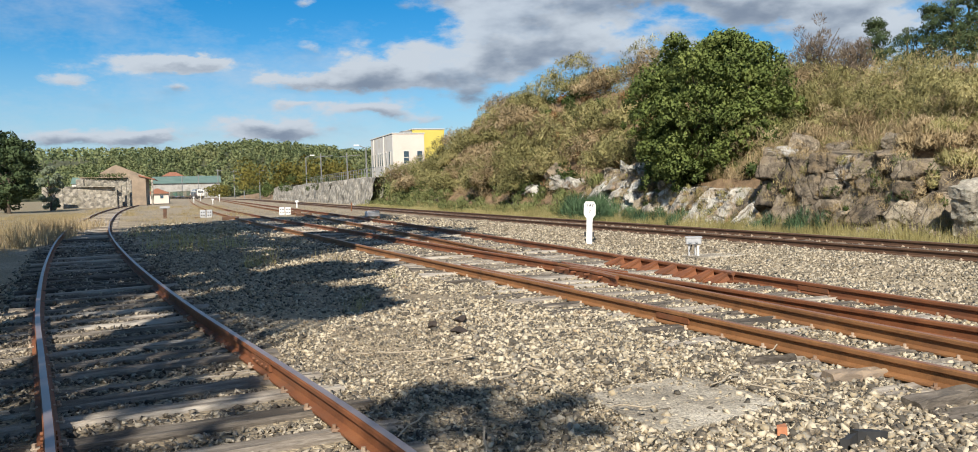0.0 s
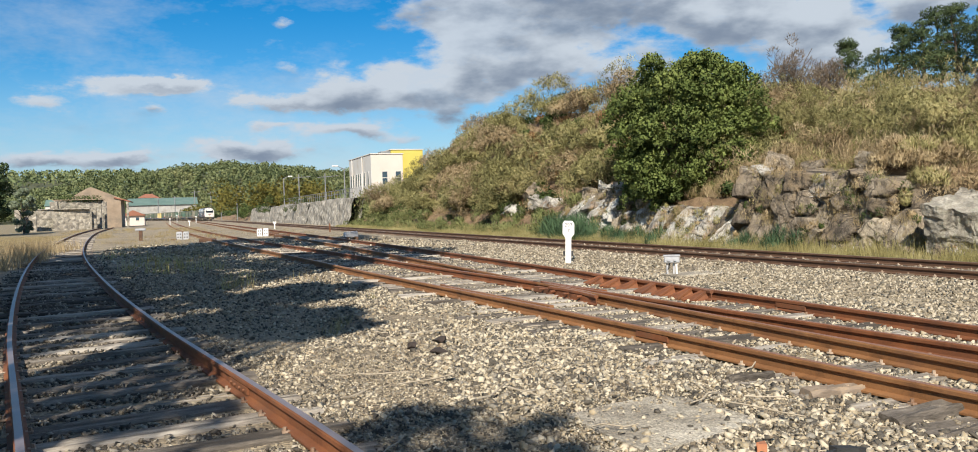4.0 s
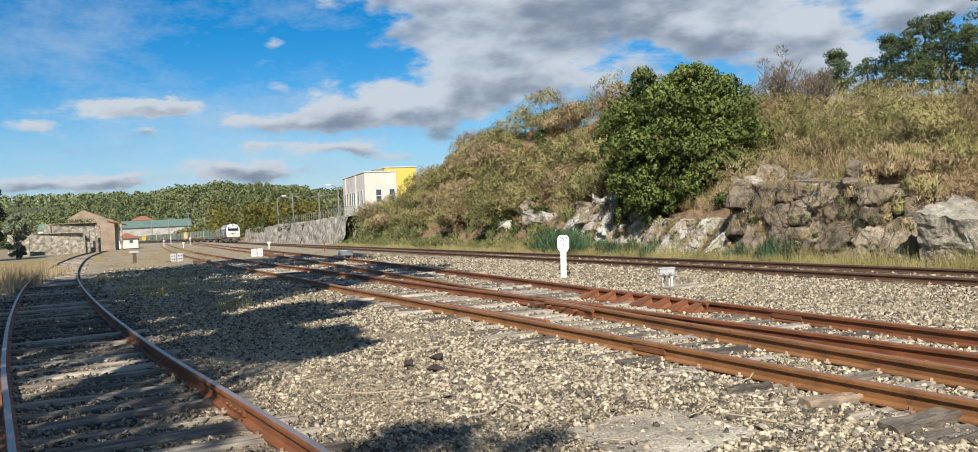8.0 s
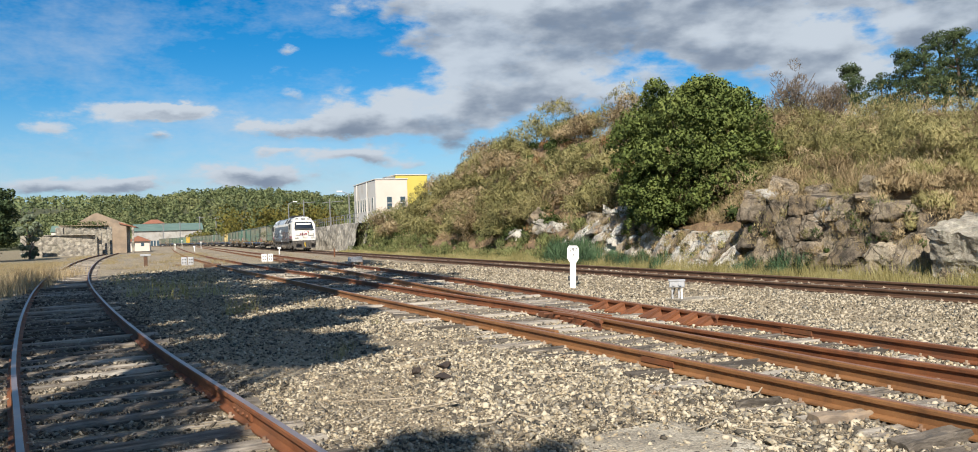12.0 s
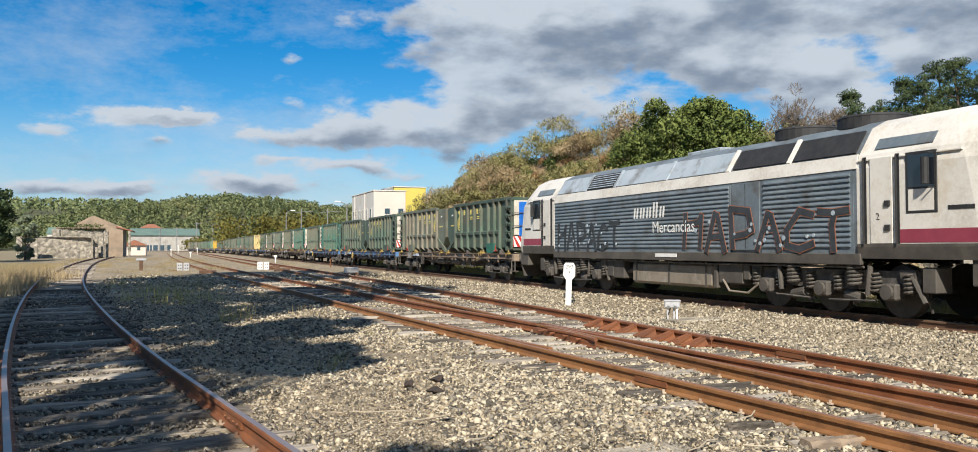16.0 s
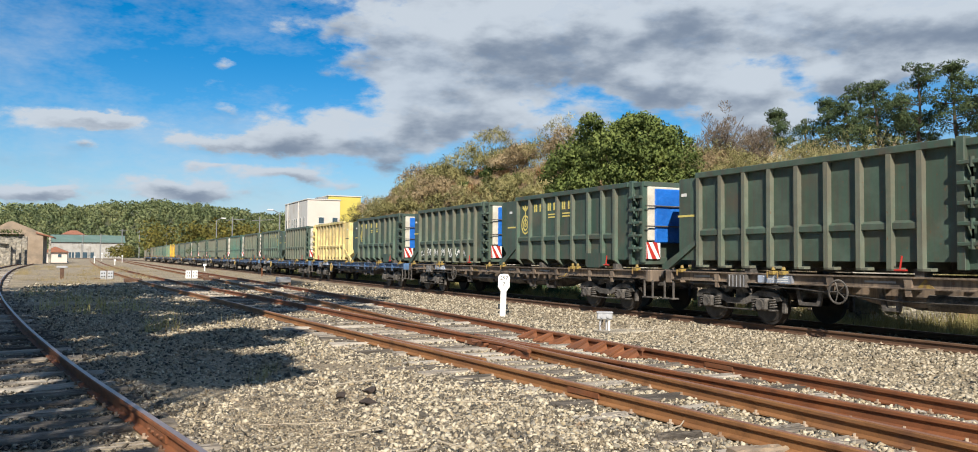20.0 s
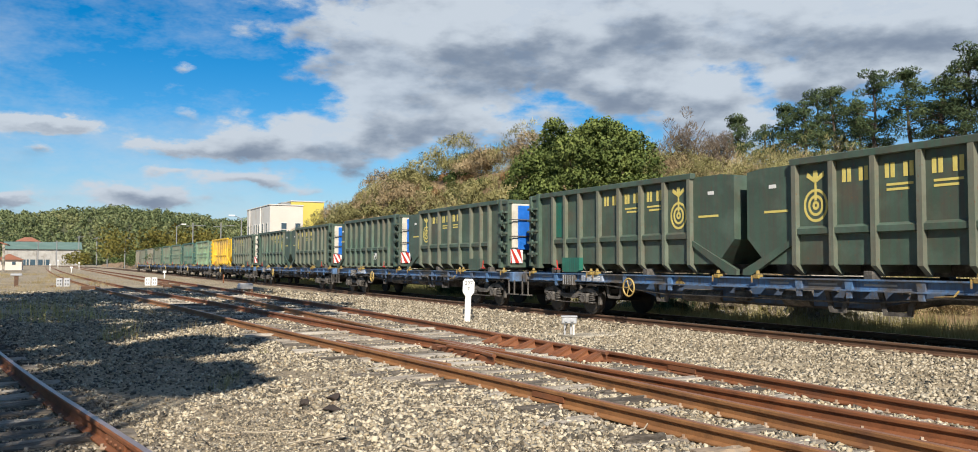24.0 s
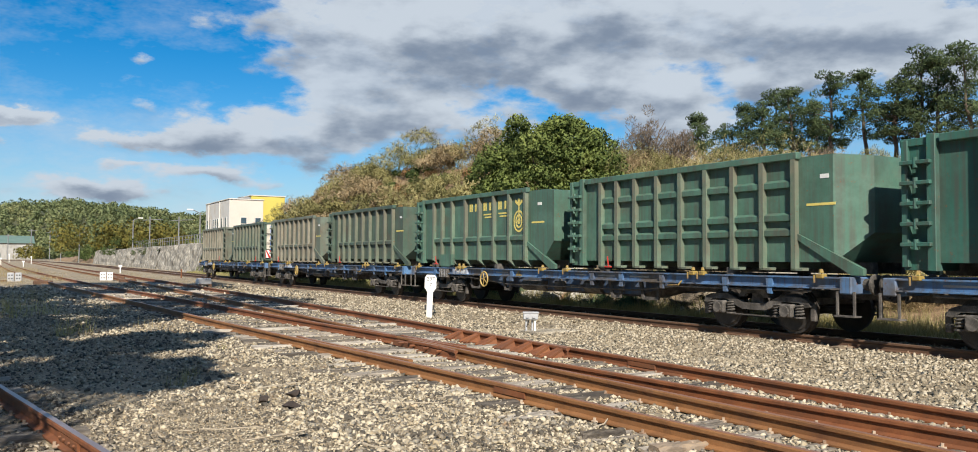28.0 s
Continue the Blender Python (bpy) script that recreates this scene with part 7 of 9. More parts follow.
            part("mirror", sx(Geo().cyl((1.56, 1.2, 2.62), (1.56, 1.2, 3.12), 0.075, n=10).cyl((1.45, 1.1, 3.2), (1.6, 1.1, 3.2), 0.015, n=5).cyl((1.45, 1.1, 2.55), (1.6, 1.1, 2.55), 0.015, n=5)), L_MESH, wn, "dark rear view mirror")
            part("stripe", sx(Geo().box(1.448, 1.456, 0.1, 1.9, 1.52, 1.78)), L_BURG, cab, "burgundy stripe")
            part("emblem_bar", sx(Geo().box(1.452, 1.457, 0.25, 0.8, 2.12, 2.2)), L_MESH, cab)
            part("grimy_skirt", sx(Geo().prism([(1.38, 1.2), (1.425, 1.2), (1.464, 1.44), (1.464, 1.5), (1.44, 1.5)], 0.02, 2.97, "y")), L_SKIRT, cab, "brown grime along the foot of the cab")
            part("eave_line", sx(Geo().box(1.40, 1.46, 0.5, 2.95, 3.2, 3.225)), L_WHITE, cab)
        # buffer beam and what hangs on it
        bb = part("buffer_beam", Ym(Geo().cbox(-1.38, 1.38, -0.36, 0.4, 0.72, 1.26, 0.03)), L_SKIRT, t)
        part("skirt", Ym(Geo().prism([(-1.25, 0.28), (1.25, 0.28), (1.36, 0.75), (-1.36, 0.75)], -0.38, -0.3, "y")), L_SKIRT, bb, "dusty snow plough plate")
        for s in (-1, 1):
            part("buffer", Ym(Geo().cyl((s * 0.9, -0.35, 1.03), (s * 0.9, -0.85, 1.03), 0.12, n=12).cbox(s * 0.9 - 0.33, s * 0.9 + 0.33, -0.92, -0.84, 0.84, 1.2, 0.05)), P_GRIME, bb, "wide dark buffer plate")
            part("hose", Ym(Geo().tube([(s * 0.45, -0.38, 0.9), (s * 0.46, -0.5, 0.6), (s * 0.52, -0.5, 0.48), (s * 0.6, -0.46, 0.6), (s * 0.62, -0.38, 0.85)], 0.028, 6)), M_BLACK, bb)
        part("hook", Ym(Geo().cbox(-0.08, 0.08, -0.62, -0.3, 0.95, 1.12, 0.02)), P_GRIME, bb)
        part("coupling_screw", Ym(Geo().tube([(0.02, -0.55, 1.08), (0.02, -0.6, 0.7), (0.08, -0.58, 0.5)], 0.06, 8)), L_CLOTH if not end else P_GRIME, bb, "hanging yellow screw coupling")
    # long body between the cabs
    mid = part("hood", loft([body_ring(lambda z: 2.98, 0.992), body_ring(lambda z: LOCO - 2.98, 0.992)]), L_GREY, t, "slate grey body between the cabs")
    for s in (-1, 1):
        def sx2(g):
            g.v = [(s * x, y, z) for x, y, z in g.v]
            return g
        part("white_band", sx2(Geo().prism([(1.44, 3.06), (1.462, 3.06), (1.40, 3.36), (1.37, 3.36)], 2.99, LOCO - 2.99, "y")), L_WHITE, mid, "white band under the roof")
        part("sill", sx2(Geo().cbox(1.36, 1.46, 2.9, LOCO - 2.9, 1.06, 1.3, 0.015)), L_SKIRT, mid)
        p1 = part("louvre_frame", sx2(Geo().box(1.43, 1.445, 3.08, 5.98, 1.3, 3.06)), L_GREY, mid)
        louvre_panel(p1, 3.14, 5.92, 1.42, 3.02, 1.446, 14, s)
        p2 = part("louvre_frame", sx2(Geo().box(1.43, 1.445, 7.18, LOCO - 3.0, 1.3, 3.06)), L_GREY, mid)
        louvre_panel(p2, 7.22, LOCO - 3.05, 1.42, 3.02, 1.446, 14, s)
        dp = part("body_door", sx2(Geo().cbox(1.43, 1.455, 6.05, 7.12, 1.36, 3.04, 0.012)), L_GREY, mid, "plain grey body side doors")
        part("door_seam", sx2(Geo().box(1.455, 1.457, 6.58, 6.6, 1.4, 3.0)), L_MESH, dp)
        # roof side: grilles and panels on the slope
        def slope(y0, y1, a, b, out, m, name, label=""):
            def pt(u, o):
                x, z = 1.38 + (1.0 - 1.38) * u, 3.32 + (3.92 - 3.32) * u
                return (x + o * 0.84, z + o * 0.53)
            q = [pt(a, 0.0), pt(b, 0.0), pt(b, out), pt(a, out)]
            return part(name, sx2(Geo().prism(q, y0, y1, "y")), m, mid, label)
        slope(3.1, 5.0, 0.12, 0.92, 0.03, L_MESH, "roof_grille", "black mesh grille on the roof slope")
        slope(5.2, 7.2, 0.12, 0.92, 0.03, L_MESH, "roof_grille", "black mesh grille on the roof slope")
        slope(7.5, 10.2, 0.1, 0.95, 0.025, L_ROOF, "roof_panel", "blue grey roof panel")
        slope(10.3, 13.2, 0.1, 0.95, 0.025, L_ROOF, "roof_panel", "blue grey roof panel")
        slope(13.3, 15.2, 0.12, 0.92, 0.03, L_MESH, "roof_grille", "black slatted grille on the roof slope")
        for i in range(6):
            slope(13.4, 15.1, 0.16 + 0.13 * i, 0.2 + 0.13 * i, 0.05, L_ROOF, "grille_bar")
        slope(15.3, 17.5, 0.1, 0.95, 0.025, L_ROOF, "roof_panel", "blue grey roof panel")
        for y in (5.1, 7.35, 10.25, 13.25, 15.25):
            slope(y - 0.06, y + 0.06, 0.05, 1.0, 0.05, L_WHITE if y < 8 else L_ROOF, "roof_rib")
    for y in (3.9, 6.0):
        part("fan_cowl", Geo().cyl((0, y, 4.05), (0, y, 4.3), 0.78, n=28).ring((0, y, 4.3), (0, 0, 1), 0.74, 0.05, 28, 6), L_MESH, mid, "round black roof fan cowl")
    part("exhaust", Geo().cbox(-0.4, 0.4, 9.0, 10.6, 4.08, 4.24, 0.03), L_ROOF, mid)
    # sprayed letters along the near side, and plain shapes for the markings
    r = np.random.default_rng(8)

    def spray(y0, y1, z0, z1, m, w, seed, n, name, out):
        rr = np.random.default_rng(seed)
        for i in range(n):
            gg = Geo()
            y = y1 - (y1 - y0) * (i + 0.5) / n
            h0, h1 = z0 + 0.12 * rr.random(), z1 - 0.25 * rr.random()
            d = (y1 - y0) / n * 0.40
            hm = (h0 + h1) / 2 + 0.1 * rr.normal()
            shapes = (
                [(y + d, h0), (y + d * 0.8, h1), (y + d * 0.7, hm), (y - d * 0.6, hm + 0.05), (y - d, h1 - 0.05), (y - d * 0.8, h0)],
                [(y + d, h0), (y + d * 0.1, h1), (y - d * 0.2, h1 - 0.05), (y - d * 0.9, h0), (y - d * 0.5, hm - 0.1), (y + d * 0.5, hm - 0.12)],
                [(y + d * 0.8, h0), (y + d, h1), (y - d * 0.7, h1 - 0.08), (y - d, hm + 0.1), (y - d * 0.4, hm), (y + d * 0.7, hm - 0.05)],
                [(y - d, h1 - 0.1), (y, h1), (y + d, hm + 0.15), (y + d, hm - 0.2), (y, h0), (y - d, h0 + 0.12)],
                [(y + d, h1), (y, h1 - 0.04), (y - d, h1), (y - d * 0.1, h1 - 0.03), (y + d * 0.1, hm), (y, h0)],
            )
            pts = shapes[(0, 1, 2, 1, 3, 4)[i % 6]]
            for k, ((a, b), (e, f)) in enumerate(zip(pts[:-1], pts[1:])):
                dv = Vector((e - a, f - b))
                q = Vector((-dv.y, dv.x)).normalized() * w
                u = dv.normalized() * w * 0.7
                gg.prism([(a + q.x - u.x, b + q.y - u.y), (e + q.x + u.x, f + q.y + u.y), (e - q.x + u.x, f - q.y + u.y), (a - q.x - u.x, b - q.y - u.y)], -out - 0.0006 * k, -out + 0.006, "x")
            part(name, gg, m, mid, "sprayed letter shape")
    spray(12.7, 17.3, 1.36, 2.3, L_SPRAY, 0.075, 3, 6, "graffiti", 1.486)
    spray(3.1, 9.3, 1.34, 2.45, L_ORANGE, 0.095, 4, 6, "graffiti_outline", 1.484)
    spray(3.1, 9.3, 1.34, 2.45, L_SPRAY, 0.075, 4, 6, "graffiti", 1.490)
    for i in range(30):
        y, z = (r.uniform(3.3, 9.3) if i % 2 else r.uniform(12.9, 17.2)), r.uniform(1.4, 2.2)
        part("spray_dot", Geo().cyl((-1.481, y, z), (-1.496 - 0.0002 * i, y, z), r.uniform(0.035, 0.065), n=10), L_PALEBLUE, mid, "pale blue sprayed dot")
    for i in range(5):
        g = Geo()
        yc = 11.75 - 0.36 * i
        for q in (-0.11, 0.05):
            g.prism([(yc + q, 2.3), (yc + q + 0.08, 2.3), (yc + q + 0.03, 2.62 + 0.14 * (i == 3)), (yc + q - 0.05, 2.62 + 0.14 * (i == 3))], -1.49, -1.484, "x")
        part("emblem_shape", g, P_LOGO_WHITE, mid, "white operator emblem shape")
    side_text("Mercancías", 0.48, -1.489, 9.75, 1.86, P_LOGO_WHITE, mid)
    side_text("2", 0.2, -1.4705, 2.42, 1.98, L_MESH, mid)
    part("number_bar", Geo().box(-1.47, -1.458, 9.6, 10.7, 1.16, 1.26), P_LOGO_WHITE, mid)
    for y0 in (1.2, LOCO - 2.6):
        part("number_bar", Geo().prism([(-1.33, 3.42), (-1.345, 3.42), (-1.205, 3.64), (-1.19, 3.64)], y0, y0 + 1.4, "y"), L_GREY, mid)
    # fuel tank and bogies
    tk = part("fuel_tank", Geo().cbox(-1.25, 1.25, 8.2, 12.4, 0.34, 1.0, 0.08), L_TANK, t, "dusty fuel tank with scratched markings")
    for y in (8.5, 10.3, 12.1):
        part("tank_strap", Geo().box(-1.27, -1.25, y - 0.04, y + 0.04, 0.38, 1.06), L_SKIRT, tk)
    part("equipment_box", Geo().cbox(-1.3, -0.7, 6.9, 7.9, 0.5, 1.05, 0.03), L_SKIRT, t)
    part("equipment_box", Geo().cbox(-1.3, -0.7, 12.8, 13.5, 0.45, 1.05, 0.03), L_SKIRT, t)
    for y, z0, z1, w in ((6.75, 0.62, 1.04, 0.12), (8.02, 0.36, 1.02, 0.08), (13.65, 0.5, 1.04, 0.2), (14.0, 0.7, 1.04, 0.1), (1.35, 0.55, 1.04, 0.16), (19.0, 0.55, 1.04, 0.18)):
        part("equipment_bracket", Geo().cbox(-1.32, -0.9, y - w, y + w, z0, z1, 0.02), L_SKIRT, t)
    part("pipe", Geo().tube([(-1.36, 2.9, 1.02), (-1.36, 8.1, 1.0), (-1.36, 12.5, 1.02), (-1.36, 17.6, 1.02)], 0.025, 6), P_GRIME, t)
    part("pipe", Geo().tube([(-1.1, 12.4, 0.75), (-1.15, 13.2, 0.62), (-1.1, 13.9, 0.45)], 0.07, 8), L_SKIRT, t)
    part("pipe", Geo().tube([(-1.3, 7.7, 0.6), (-1.33, 7.4, 0.32), (-1.3, 6.7, 0.3), (-1.28, 6.3, 0.55)], 0.03, 6), L_TANK, t)
    for yc in (4.15, LOCO - 4.15):
        fr = Geo()
        for s in (-1, 1):
            x0, x1 = sorted((s * 1.08, s * 1.2))
            fr.prism([(-2.5, 0.7), (-2.5, 0.95), (2.5, 0.95), (2.5, 0.7), (1.5, 0.7), (1.1, 0.55), (-1.1, 0.55), (-1.5, 0.7)], x0, x1, "x")
        fr.box(-1.1, 1.1, -0.9, 0.9, 0.6, 0.95)
        b = part("bogie", fr, P_GRIME, t, "grimy three-axle bogie")
        b.location = (0, yc, 0)
        for ya in (-1.85, 0.0, 1.85):
            for s in (-1, 1):
                a = part("wheel", cached(("big_wheel", s), lambda s=s: Geo().cyl((s * 0.80, 0, 0), (s * 0.84, 0, 0), 0.56, n=28).cyl((s * 0.84, 0, 0), (s * 0.96, 0, 0), 0.53, 0.525, n=28), P_WHEEL, "wheel"), None, b)
                a.location = (0, ya, 0.53)
            a = part("axle", cached("big_axle", lambda: Geo().cyl((-1.2, 0, 0), (1.2, 0, 0), 0.09, n=10), P_WHEEL, "axle"), None, b)
            a.location = (0, ya, 0.53)
            for s in (-1, 1):
                def bx(s=s):
                    g = Geo().cbox(min(s * 1.05, s * 1.36), max(s * 1.05, s * 1.36), -0.2, 0.2, 0.36, 0.7, 0.04)
                    g.cyl((s * 1.36, 0, 0.53), (s * 1.42, 0, 0.53), 0.15, n=14)
                    return g
                o = part("axle_box", cached(("loco_box", s), bx, L_SKIRT, "axle_box"), None, b)
                o.location = (0, ya, 0)
                for e in (-0.42, 0.42):
                    def spr(s=s):
                        g = Geo().helix((s * 1.22, 0, 0.5), 0.105, 0.028, 0.42, 5)
                        return g
                    o = part("coil_spring", cached(("loco_spring", s), spr, L_SKIRT, "coil_spring"), None, b)
                    o.location = (0, ya + e, 0)
        for s in (-1, 1):
            for y in (-0.92, 0.92):
                def tall(s=s):
                    g = Geo().helix((s * 1.28, 0, 0.62), 0.135, 0.034, 0.5, 6, 12)
                    return g
                o = part("body_spring", cached(("tall", s), tall, L_SKIRT, "body_spring"), None, b)
                o.location = (0, y, 0)
            for e in (-1, 1):
                part("damper", Geo().cyl((s * 1.32, e * 1.3, 0.45), (s * 1.32, e * 1.38, 1.05), 0.06, n=8), L_SKIRT, b)
                part("brake_cylinder", Geo().cyl((s * 1.2, e * 1.02, 0.36), (s * 1.2, e * 0.62, 0.44), 0.11, n=10), L_SKIRT, b)
                part("brake_hanger", Geo().prism([(e * 0.62, 0.2), (e * 0.74, 0.2), (e * 0.7, 0.86), (e * 0.6, 0.86)], min(s * 1.0, s * 1.05), max(s * 1.0, s * 1.05), "x"), P_GRIME, b)
                part("hanging_bracket", Geo().prism([(e * 2.05, 0.98), (e * 2.45, 0.98), (e * 2.4, 0.62), (e * 2.26, 0.5), (e * 2.12, 0.7)], min(s * 1.2, s * 1.27), max(s * 1.2, s * 1.27), "x"), L_SKIRT, b)
                part("rod", Geo().cyl((s * 1.3, e * 0.2, 0.3), (s * 1.3, e * 1.5, 0.34), 0.025, n=6), P_GRIME, b)
            part("sand_pipe", Geo().tube([(s * 1.0, -2.3, 0.9), (s * 1.05, -2.55, 0.4), (s * 0.9, -2.5, 0.15)], 0.03, 6).tube([(s * 1.25, -2.35, 0.85), (s * 1.3, -2.7, 0.35)], 0.05, 6), L_SKIRT, b)
    return t


TRAIN = [(locomotive(), 0.0)]
# paint, style, where the sloping end is, blue tarpaulin, lettering
LOADS = [
    ("deep", "crest", "back", 1, "y"), ("grey", "crest", "fore", 0, "y"), ("deep", "crest", "back", 1, "y"), ("deep", "crest", "fore", 0, "y"),
    ("teal", "plain", "fore", 0, None), ("olive", "plain", "back", 1, None), ("teal", "crest", "back", 1, "w"), ("olive", "plain", "back", 1, None),
    ("deep", "crest", "back", 1, "y"), ("olive", "plain", "back", 1, None), ("deep", "crest", "back", 1, "y"), ("pale", "plain", "fore", 0, None),
    ("olive", "plain", "back", 1, None), ("deep", "crest", "fore", 0, "y"), ("olive", "crest", "back", 1, "y"), ("teal", "plain", "back", 1, None),
    ("olive", "crest", "back", 1, "y"), ("olive", "crest", "fore", 0, "y"), ("olive", "crest", "back", 1, "y"), ("deep", "plain", "back", 1, None),
    ("olive", "crest", "back", 1, "y"), ("deep", "crest", "fore", 0, "y"), ("olive", "crest", "back", 1, "y"), ("yellow", "crest", "fore", 0, "d"),
    ("sage", "cage", "fore", 0, "y"), ("teal", "crest", "fore", 0, "y"), ("moss", "cage", "fore", 0, None), ("moss", "crest", "fore", 0, "y"),
    ("olive", "plain", "fore", 0, None), ("grey", "plain", "fore", 0, None), ("olive", "plain", "back", 1, None), ("grey", "plain", "back", 0, None),
]
PITCH, FIRST = 9.796, 21.6
for i, load in enumerate(LOADS):
    c = container(i, *load)
    if i == 9:
        graffiti(c, 3.0, 8.2, 1.5, 1.85, 2, P_LOGO_WHITE, 34)
    if i == 19:
        graffiti(c, 3.4, 4.0, 1.5, 2.0, 3, P_LOGO_WHITE, 8)
    TRAIN.append((c, FIRST + PITCH * i + 0.1))
WAGONS = {"blue": flat_wagon("blue"), "brown": flat_wagon("brown")}
used = set()
for j in range(16):
    colour = "brown" if j in (0, 3, 4) else "blue"
    w = WAGONS[colour] if colour not in used else copy_thing(WAGONS[colour], Matrix.Identity(4))
    used.add(colour)
    TRAIN.append((w, FIRST + PITCH * 2 * j))
# ---- beyond the yard ----
def polar(az, r):
    return r * math.sin(radians(az)), r * math.cos(radians(az))


M_RENDER = mat("cream_render", [(0.58, 0.495, 0.425), (0.67, 0.585, 0.51)], 0.85, scale=0.4, fine=6, bump=0.1)
M_RENDER_WHITE = mat("white_render", [(0.50, 0.475, 0.43), (0.62, 0.595, 0.55)], 0.85, scale=0.3, fine=5, bump=0.1, stain=(0.5, 0.45, 0.38), stain_scale=0.5)
M_YELLOW_WALL = mat("yellow_cladding", [(0.52, 0.43, 0.08), (0.60, 0.50, 0.11)], 0.6, scale=0.4, fine=6, bump=0.05)
M_WINDOW = mat("blue_window_glass", [(0.03, 0.055, 0.075), (0.06, 0.10, 0.13)], 0.1, scale=0.5, bump=0.0, spec=0.7)
M_TILE = mat("red_roof_tiles", [(0.21, 0.085, 0.05), (0.33, 0.14, 0.085)], 0.85, scale=0.8, fine=10, bump=0.5, dist=0.05)
M_GREENROOF = mat("green_sheet_roof", [(0.10, 0.165, 0.135), (0.16, 0.23, 0.19)], 0.6, scale=0.2, fine=3, bump=0.1)
M_RUBBLE = mat("rubble_masonry", [(0.17, 0.15, 0.125), (0.30, 0.27, 0.225), (0.46, 0.42, 0.36)], 0.95, scale=1.6, fine=6, bump=0.9, dist=0.08, vor=2.6, stain=(0.15, 0.14, 0.10), stain_scale=0.5)
M_OLDPLASTER = mat("old_tan_plaster", [(0.24, 0.18, 0.125), (0.37, 0.285, 0.205)], 0.95, scale=0.6, fine=5, bump=0.3, stain=(0.2, 0.16, 0.12), stain_scale=0.5)
M_RETAIN = mat("retaining_stone", [(0.13, 0.115, 0.095), (0.31, 0.285, 0.24), (0.52, 0.48, 0.42)], 0.95, scale=0.9, fine=3.5, bump=0.6, dist=0.1, vor=2.2)
M_POLE = mat("grey_pole", [(0.17, 0.17, 0.17), (0.25, 0.25, 0.245)], 0.6, bump=0.05)


def window(parent, x0, x1, y, z0, z1, axis):
    """A pane in its frame, set in a wall that faces -y or -x."""
    if axis == "y":
        w = part("window", Geo().cbox(x0, x1, y - 0.06, y + 0.1, z0, z1, 0.03), M_RENDER_WHITE, parent)
        part("pane", Geo().box(x0 + 0.1, x1 - 0.1, y - 0.075, y - 0.05, z0 + 0.1, (z0 + z1) / 2 - 0.05), M_WINDOW, w)
        part("pane", Geo().box(x0 + 0.1, x1 - 0.1, y - 0.075, y - 0.05, (z0 + z1) / 2 + 0.05, z1 - 0.1), M_WINDOW, w)
    else:
        w = part("window", Geo().cbox(y - 0.06, y + 0.1, x0, x1, z0, z1, 0.03), M_RENDER_WHITE, parent)
        part("pane", Geo().box(y - 0.075, y - 0.05, x0 + 0.08, x1 - 0.08, z0 + 0.1, z1 - 0.1), M_WINDOW, w)


def office():
    t = thing("office_building", "cream and white three-storey building with a yellow upper block", "building")
    g = Geo().cbox(24.8, 29.0, 107.2, 121.0, 1.5, 9.05, 0.02)
    b = part("main_block", g, M_RENDER, t, "cream rendered walls")
    part("long_wall", Geo().box(24.72, 24.80, 107.2, 121.0, 1.5, 9.0), M_RENDER_WHITE, t, "white rendered side wall")
    part("parapet", Geo().cbox(24.65, 29.1, 107.1, 121.1, 9.05, 9.2, 0.03), M_RENDER_WHITE, t)
    y = part("yellow_block", Geo().cbox(29.2, 33.8, 114.0, 126.0, 5.9, 10.1, 0.03), M_YELLOW_WALL, t, "yellow clad upper block")
    part("yellow_block_top", Geo().cbox(29.1, 33.9, 113.9, 126.1, 10.1, 10.25, 0.03), M_RENDER_WHITE, y)
    part("recess", Geo().box(29.0, 33.2, 114.4, 125.5, 1.5, 5.9), M_WINDOW, t, "dark glazed recess under the yellow block")
    for x0 in (26.1, 27.9):
        window(t, x0, x0 + 0.85, 107.2, 5.1, 6.9, "y")
    for i, y0 in enumerate((108.4, 110.6, 113.0, 114.3, 115.6, 117.6, 119.2)):
        window(t, y0, y0 + 0.6, 24.72, 5.0, 6.9, "x")
        window(t, y0, y0 + 0.6, 24.72, 1.8, 3.4, "x")
    for y0 in (112.0, 118.6):
        part("downpipe", Geo().cyl((24.62, y0, 1.5), (24.62, y0, 9.0), 0.08, n=8), M_RENDER_WHITE, t)
    part("roof_unit", Geo().cbox(27.3, 28.6, 112.0, 114.0, 9.2, 9.8, 0.05), M_POLE, t)
    t.location.z = -0.28


office()


